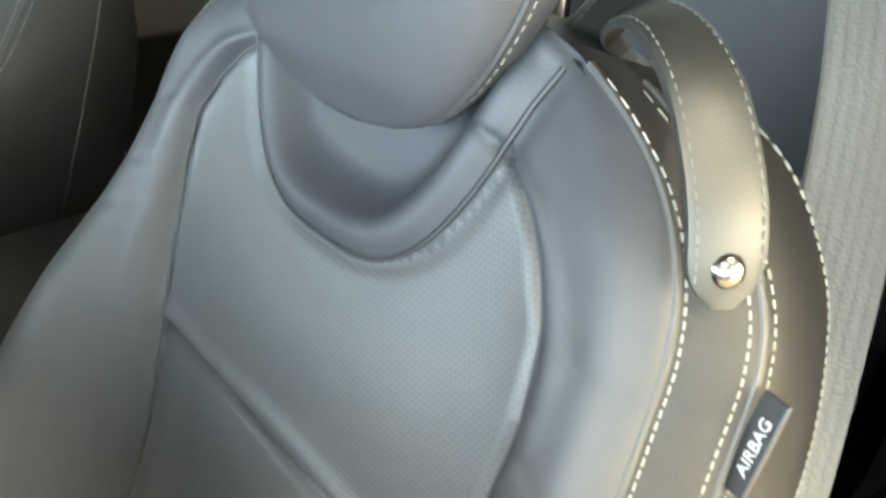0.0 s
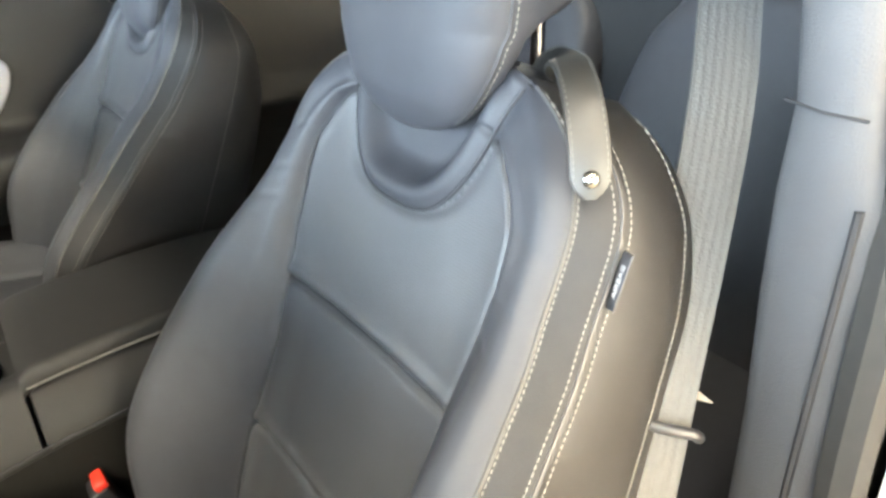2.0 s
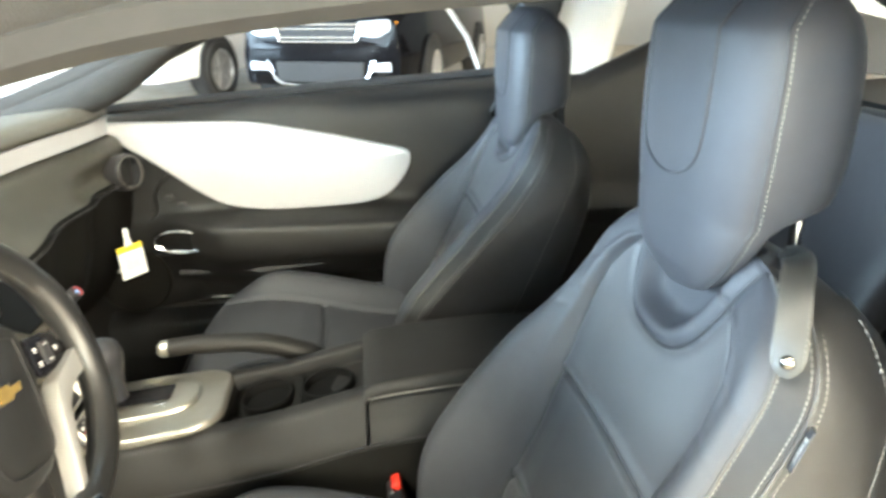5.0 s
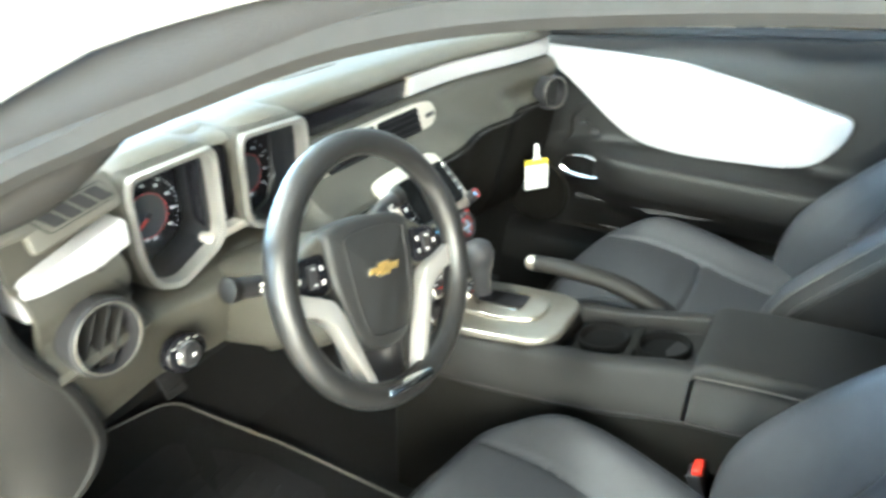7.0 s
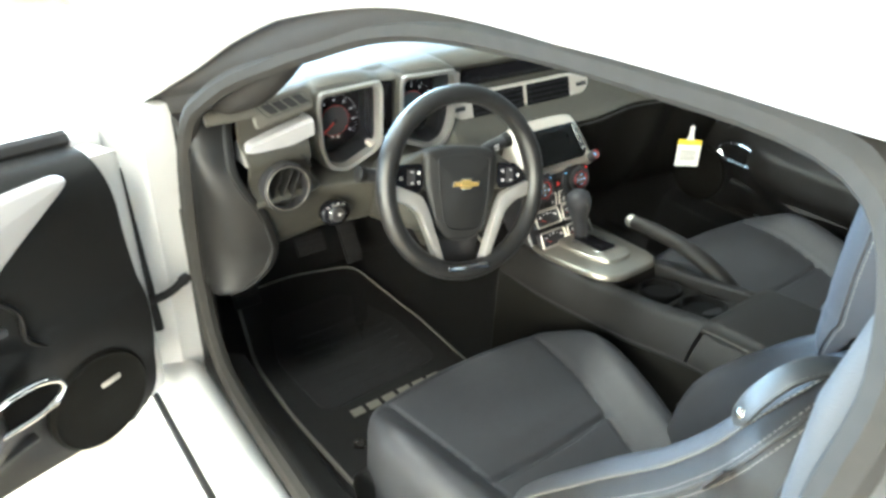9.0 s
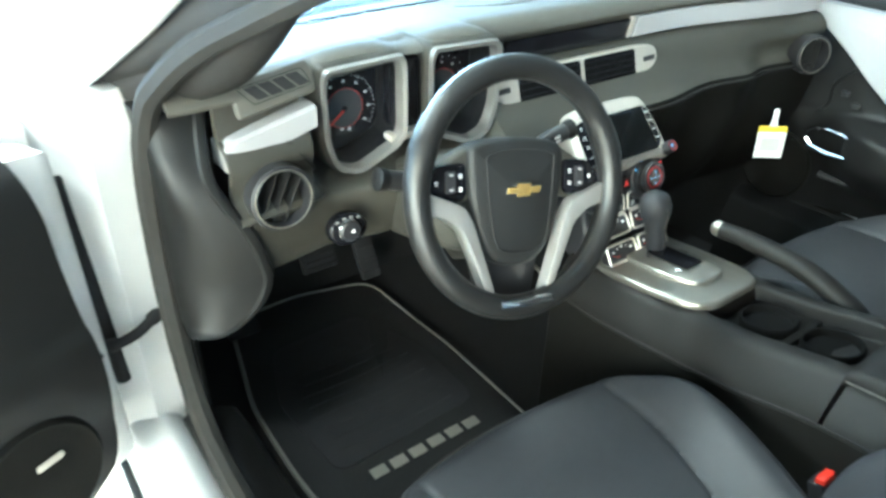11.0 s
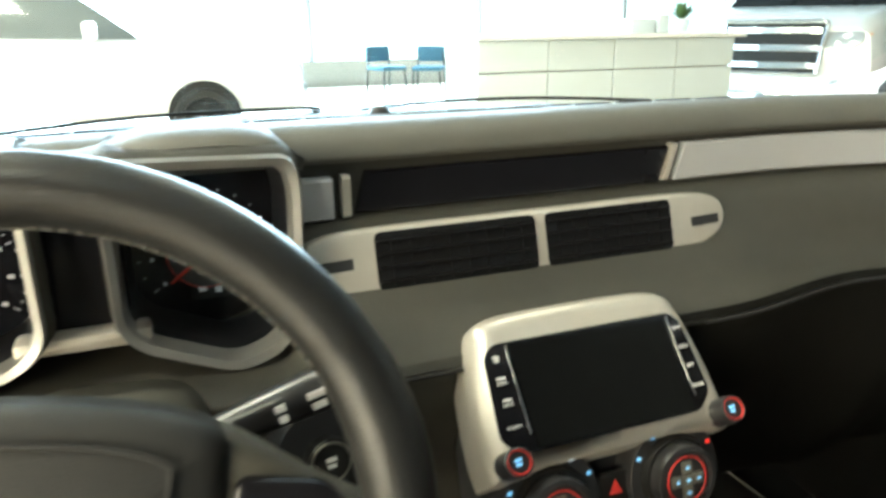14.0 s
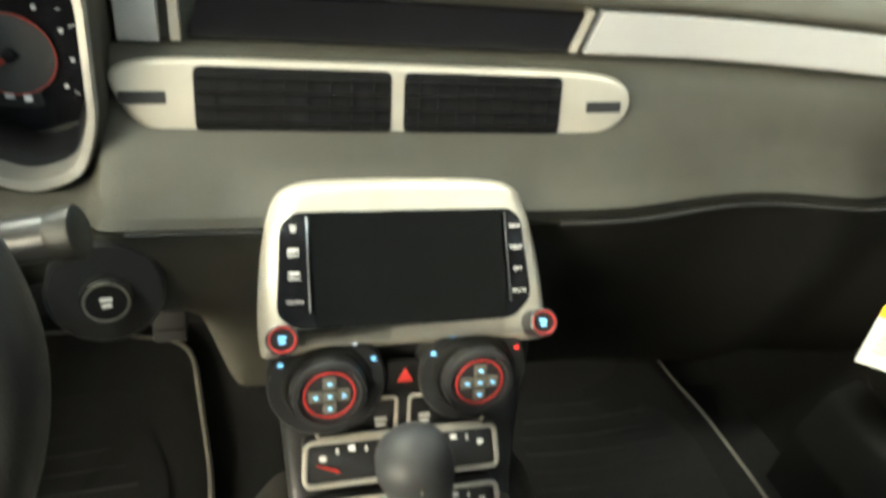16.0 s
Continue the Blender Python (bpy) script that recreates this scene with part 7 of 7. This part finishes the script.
# ---- front seat belts ----
def belt(s):
    sb = thing("seat_belt", (s * 0.62, -0.75, 0.30), "grey woven seat belt hanging from the B pillar", "seat belt", "seat belts")
    line = spline([(0.497, -0.885, 1.080), (0.535, -0.838, 0.99), (0.575, -0.785, 0.90), (0.620, -0.700, 0.728), (0.628, -0.678, 0.55), (0.630, -0.660, 0.35)], 8)
    bm = B()
    rings = []
    for p in line:
        sd = Vector((0.55, -0.83, 0)).normalized() * 0.0235
        nn = Vector((0.83, 0.55, 0)) * 0.0007
        rings.append([(s * q.x, q.y, q.z) for q in [p + sd * (j / 14 - 1) - nn * (1.2 + 0.45 * math.cos(math.pi * j / 2)) for j in range(29)] + [p + sd * (1 - j / 14) + nn * (1.2 + 0.45 * math.cos(math.pi * j / 2)) for j in range(29)]])
    loft(bm, rings)
    part("webbing", bm, WEB, sb, "grey woven webbing")
    bm = B()
    m = basis((s * 0.505, -0.880, 1.085), (0, 1, 0), (0, 0, 1))
    disc(bm, [(0.024, -0.012), (0.026, 0.0), (0.022, 0.010), (0.001, 0.014)], m, 24)
    part("belt_anchor", bm, PLASTIC_GREY, sb, "grey upper belt anchor")
    bm = B()
    tube(bm, spline([(s * 0.608, -0.672, 0.734), (s * 0.616, -0.680, 0.732), (s * 0.630, -0.694, 0.727), (s * 0.641, -0.709, 0.722), (s * 0.642, -0.718, 0.714)], 4), 0.0042, 10)
    part("belt_stop", bm, PLASTIC_SMOOTH, sb, "black belt loop hook")
    bm = B()
    tri = [(s * 0.606, -0.738, 0.737), (s * 0.634, -0.742, 0.728), (s * 0.605, -0.742, 0.716)]
    loft(bm, [[(x + s * d, y + d, z) for x, y, z in tri] for d in (0.0, 0.0006)])
    cl = part("care_label", bm, LABEL_CLOTH, sb, "folded beige cloth label", smooth=False)
    bars(cl, basis((s * 0.615, -0.7390, 0.7265), (1, 0, 0), (0, 0, 1)), 0.011, 0.0016, GREY_PRINT, 2)


belt(-1)

# ---- other vehicles and furniture in the showroom ----


def other_car(at, turn, paint, label, kind="suv", name="parked_car", rim=ALLOY, r=0.34, glazing=DARK_GLASS):
    """A parked vehicle built nose towards +y, then placed."""
    v = thing(name, (0, 0, 0), label, "car", "parked cars")
    H = {"suv": 1.68, "car": 1.45, "truck": 1.62}[kind]
    hood = {"suv": 1.05, "car": 0.82, "truck": 1.06}[kind]
    Lf, Lr = 2.25, -2.35
    sections = []
    for y, z, w in ((Lf, hood - 0.30, 0.72), (Lf - 0.03, hood - 0.12, 0.80), (Lf - 0.2, hood - 0.03, 0.87), (1.3, hood + 0.04, 0.92), (1.05, hood + 0.08, 0.93), (0.0, hood + 0.10, 0.94), (-1.8, hood + 0.10, 0.93), (Lr + 0.05, hood + 0.06, 0.86), (Lr, hood - 0.1, 0.8)):
        sections.append([(p.x, y, p.y) for p in round_poly([(-w, 0.28), (-w - 0.02, hood * 0.55), (-w + 0.03, z - 0.06), (-w + 0.14, z), (w - 0.14, z), (w - 0.03, z - 0.06), (w + 0.02, hood * 0.55), (w, 0.28)], 0.05, 4)])
    bm = B()
    loft(bm, sections)
    part("car_body", bm, paint, v, "painted body")
    bm = B()
    cab = [(0.98, hood + 0.06, 0.80), (0.30, H - 0.06, 0.66), (-0.2, H, 0.64), (-1.3, H - 0.02, 0.64), (-2.05, hood + 0.10, 0.78)]
    loft(bm, [[(p.x, y, p.y) for p in round_poly([(-0.84, hood), (-w, z), (w, z), (0.84, hood)], 0.05, 4)] for y, z, w in cab])
    part("glasshouse", bm, glazing, v, "tinted glasshouse")
    bm = B()
    loft(bm, [[(p.x, y, p.y) for p in round_poly([(-w, z - 0.05), (-w, z), (w, z), (w, z - 0.05)], 0.03, 4)] for y, z, w in ((0.32, H - 0.045, 0.66), (-0.2, H + 0.012, 0.65), (-1.3, H - 0.005, 0.65), (-1.5, H - 0.12, 0.67))])
    part("car_roof", bm, paint, v, "painted roof")
    for s in (-1, 1):
        bm = B()
        pts = round_poly([(0.36, 0.0), (0.62, -0.02), (0.74, 0.05), (0.72, 0.15), (0.40, 0.13)], 0.03, 4)
        slab(bm, [(s * p.x, p.y) for p in pts], 0.05, basis((0, Lf - 0.03, hood - 0.30), (1, 0, 0), (0, -0.25, 1)) @ Matrix.Diagonal((1, 1, -1, 1)), 0.01)
        part("headlight", bm, LAMP_GLASS, v, "clear headlight")
        bm = B()
        box(bm, (s * 0.76, Lf - 0.10, hood - 0.21), (0.05, 0.10, 0.09), 0.015)
        part("indicator", bm, AMBER, v, "amber indicator")
        bm = B()
        slab(bm, round_poly([(s * 0.50, 0.0), (s * 0.74, 0.0), (s * 0.72, 0.09), (s * 0.52, 0.07)], 0.02), 0.03, basis((0, Lf - 0.01, 0.42), (1, 0, 0), (0, 0, 1)) @ Matrix.Diagonal((1, 1, -1, 1)), 0.006)
        part("fog_light", bm, LAMP_GLASS, v, "low lamp with a bright surround")
        for y in (1.38, -1.42):
            bm = B()
            disc(bm, [(r + 0.025, -0.02), (r + 0.03, 0.0), (r + 0.025, 0.012), (r - 0.04, 0.012)], basis((s * 0.945, y, r + 0.02), (0, s, 0), (0, 0, 1)), 36)
            part("wheel_arch", bm, RUBBER, v, "dark wheel arch")
            wheel_on(v, s * 0.86, y, r, 0.25, rim, s)
        bm = B()
        box(bm, (s * 1.03, 0.62, hood + 0.14), (0.20, 0.10, 0.14), 0.03)
        part("door_mirror", bm, paint, v, "door mirror")
    # grille: frame and bars
    gh = 0.46 if kind == "truck" else 0.16
    gz = hood - (0.30 if kind == "truck" else 0.27)
    bm = B()
    ring_tube(bm, [(p.x, Lf + 0.03, p.y) for p in round_poly([(-0.40, gz - gh / 2), (0.40, gz - gh / 2), (0.44, gz + gh / 2), (-0.44, gz + gh / 2)], 0.04, 4)], 0.022 if kind == "truck" else 0.011, 8)
    gr = part("grille", bm, CHROME, v, "chrome grille frame")
    bm = B()
    box(bm, (0, Lf + 0.012, gz), (0.84, 0.03, gh), 0.01)
    part("grille_backing", bm, RUBBER, gr, "dark grille backing", smooth=False)
    for k in range(3 if kind == "truck" else 2):
        bm = B()
        n = 3 if kind == "truck" else 2
        box(bm, (0, Lf + 0.035, gz - gh / 2 + gh * (k + 0.5) / n), (0.80, 0.02, gh / n * (0.40 if kind == "truck" else 0.22)), 0.008)
        part("grille_bar", bm, CHROME, gr, "chrome grille bar", smooth=False)
    if kind == "truck":
        bm = B()
        box(bm, (0, Lf + 0.06, 0.30), (1.7, 0.14, 0.16), 0.04)
        part("chrome_bumper", bm, CHROME, v, "chrome front bumper")
    else:
        bm = B()
        tube(bm, spline([(-0.56, Lf + 0.005, 0.52), (-0.47, Lf + 0.02, 0.34), (-0.3, Lf + 0.03, 0.29), (0.3, Lf + 0.03, 0.29), (0.47, Lf + 0.02, 0.34), (0.56, Lf + 0.005, 0.52)], 6), 0.009, 8)
        part("bumper_trim", bm, CHROME, v, "bright U-shaped lower grille trim")
        bm = B()
        box(bm, (0, Lf + 0.012, 0.41), (0.92, 0.03, 0.20), 0.012)
        part("lower_grille", bm, RUBBER, v, "black lower grille", smooth=False)
    v.matrix_world = pose(at[0], at[1], 0, 0, 0, turn)
    return v


other_car((8.3, -0.8), 70, BLACK_PAINT, "glossy black crossover with chrome grille parked beside the coupe", "suv")
other_car((9.0, 1.5), 68, PAINT, "white sedan parked next to the black crossover", "car")
other_car((6.94, 6.1), 122, PAINT, "white pickup truck with a large chrome grille", "truck", "pickup_truck")
# this car's windows carry painted haze in their lighter glass
other_car((-1.38, 6.8), -90, PAINT, "white car parked across the coupe's bonnet", "car", rim=PLASTIC, r=0.26, glazing=HAZED_GLASS)
other_car((6.0, -6.2), 64, BLACK_PAINT, "dark sedan parked by the wall", "car")

counter = thing("reception_counter", (2.6, 4.3, 0), "white panelled reception counter", "counter")
for i in range(4):
    for j in range(2):
        bm = B()
        box(bm, (1.62 + 0.53 * (i + 0.5), 4.3, (0.345, 0.785)[j]), (0.522, 0.55, (0.66, 0.200)[j]), 0.004)
        part("counter_panel", bm, COUNTER, counter, "pale laminate panel", smooth=False)
bm = B()
box(bm, (2.68, 4.3, 0.44), (2.08, 0.50, 0.88))
part("counter_core", bm, GREY_PRINT, counter, "grey counter core", smooth=False)
bm = B()
box(bm, (2.68, 4.28, 0.905), (2.20, 0.66, 0.03), 0.008)
part("counter_top", bm, WHITE, counter, "white counter top", smooth=False)

plant = thing("potted_plant", (3.45, 4.30, 0.92), "small green plant in a pale pot on the counter", "plant")
bm = B()
disc(bm, [(0.05, 0.0), (0.065, 0.08), (0.068, 0.10), (0.060, 0.10)], pose(3.45, 4.30, 0.92), 20)
part("pot", bm, COUNTER, plant, "pale plant pot")
bm = B()
rng = random.Random(5)
for k in range(60):
    a, e = rng.uniform(0, 6.28), rng.uniform(0.3, 1.3)
    r_ = rng.uniform(0.08, 0.17)
    tip = Vector((3.45 + r_ * math.cos(a) * math.cos(e), 4.30 + r_ * math.sin(a) * math.cos(e), 1.02 + r_ * math.sin(e)))
    mid_ = Vector((3.45, 4.30, 1.01)).lerp(tip, 0.55)
    w_ = Vector((-math.sin(a), math.cos(a), 0)) * 0.016
    vs = [bm.verts.new(q_) for q_ in (Vector((3.45, 4.30, 1.01)), mid_ + w_, tip, mid_ - w_)]
    bm.faces.new(vs)
part("leaves", bm, LEAF, plant, "green leaves", smooth=False)
for bx, bw, bh in ((2.05, 0.16, 0.09), (3.02, 0.22, 0.10), (3.20, 0.10, 0.13)):
    bm = B()
    box(bm, (bx, 4.25, 0.92 + bh / 2), (bw, 0.14, bh), 0.006)
    solo("desk_box", bm, COUNTER, "small pale box lying on the counter", "box", "boxes on the counter")

stand = thing("display_stand", (3.2, -1.08, 0), "slanted pale metal display stand", "stand")
bm = B()
tube(bm, [(3.2, -0.86, 1.13), (3.2, -1.02, 0.90), (3.2, -1.09, 0.72), (3.2, -1.10, 0.03)], 0.035, 8, 0.4)
part("stand_bar", bm, ALU, stand, "bent metal bar")
bm = B()
box(bm, (3.2, -1.10, 0.012), (0.35, 0.35, 0.02), 0.004)
part("stand_foot", bm, ALU, stand, "flat metal foot")


def office_chair(x, y, turn):
    ch = thing("visitor_chair", (0, 0, 0), "blue fabric visitor chair on dark legs", "chair", "visitor chairs")
    bm = B()
    box(bm, (0, 0, 0.42), (0.40, 0.40, 0.06), 0.025)
    part("seat", bm, BLUE_CLOTH, ch, "blue seat")
    bm = B()
    box(bm, (0, -0.20, 0.60), (0.38, 0.05, 0.20), 0.02)
    part("backrest", bm, BLUE_CLOTH, ch, "blue backrest")
    for sx_ in (-1, 1):
        for sy in (-1, 1):
            bm = B()
            tube(bm, [(sx_ * 0.17, sy * 0.17, 0.62 if sy < 0 else 0.41), (sx_ * 0.20, sy * 0.20, 0.0)], 0.012, 8)
            part("leg", bm, PLASTIC, ch, "dark metal leg")
    ch.matrix_world = pose(x, y, 0, 0, 0, turn)
    return ch


office_chair(3.05, 8.8, 150)
office_chair(2.55, 9.1, 200)

# ---- floor tiles ----
def tile_mesh():
    bm = B()
    pts = round_poly([(-0.298, -0.298), (0.298, -0.298), (0.298, 0.298), (-0.298, 0.298)], 0.004, 1)
    slab(bm, [(p.x, p.y) for p in pts], 0.010, pose(0, 0, -0.0098), 0.0015, 1)
    me = bpy.data.meshes.new("tile")
    bm.to_mesh(me)
    bm.free()
    me.materials.append(TILE)
    return me


tile = tile_mesh()
for i in range(17):
    for j in range(17):
        t_ = new("tile", tile)
        t_.parent = floor
        t_.location = (-5.4 + 0.6 * i + 0.3, -3.6 + 0.6 * j + 0.3, 0)
bm = B()
for i in range(36):
    for j in range(35):
        x, y = -7.2 + 0.6 * i + 0.3, -9.0 + 0.6 * j + 0.3
        if not (-5.4 < x < 4.8 and -3.6 < y < 6.6):
            box(bm, (x, y, -0.0048), (0.596, 0.596, 0.01))
rest = part("tiles_beyond", bm, TILE, floor, smooth=False)
tagged(rest, kind="stuff")
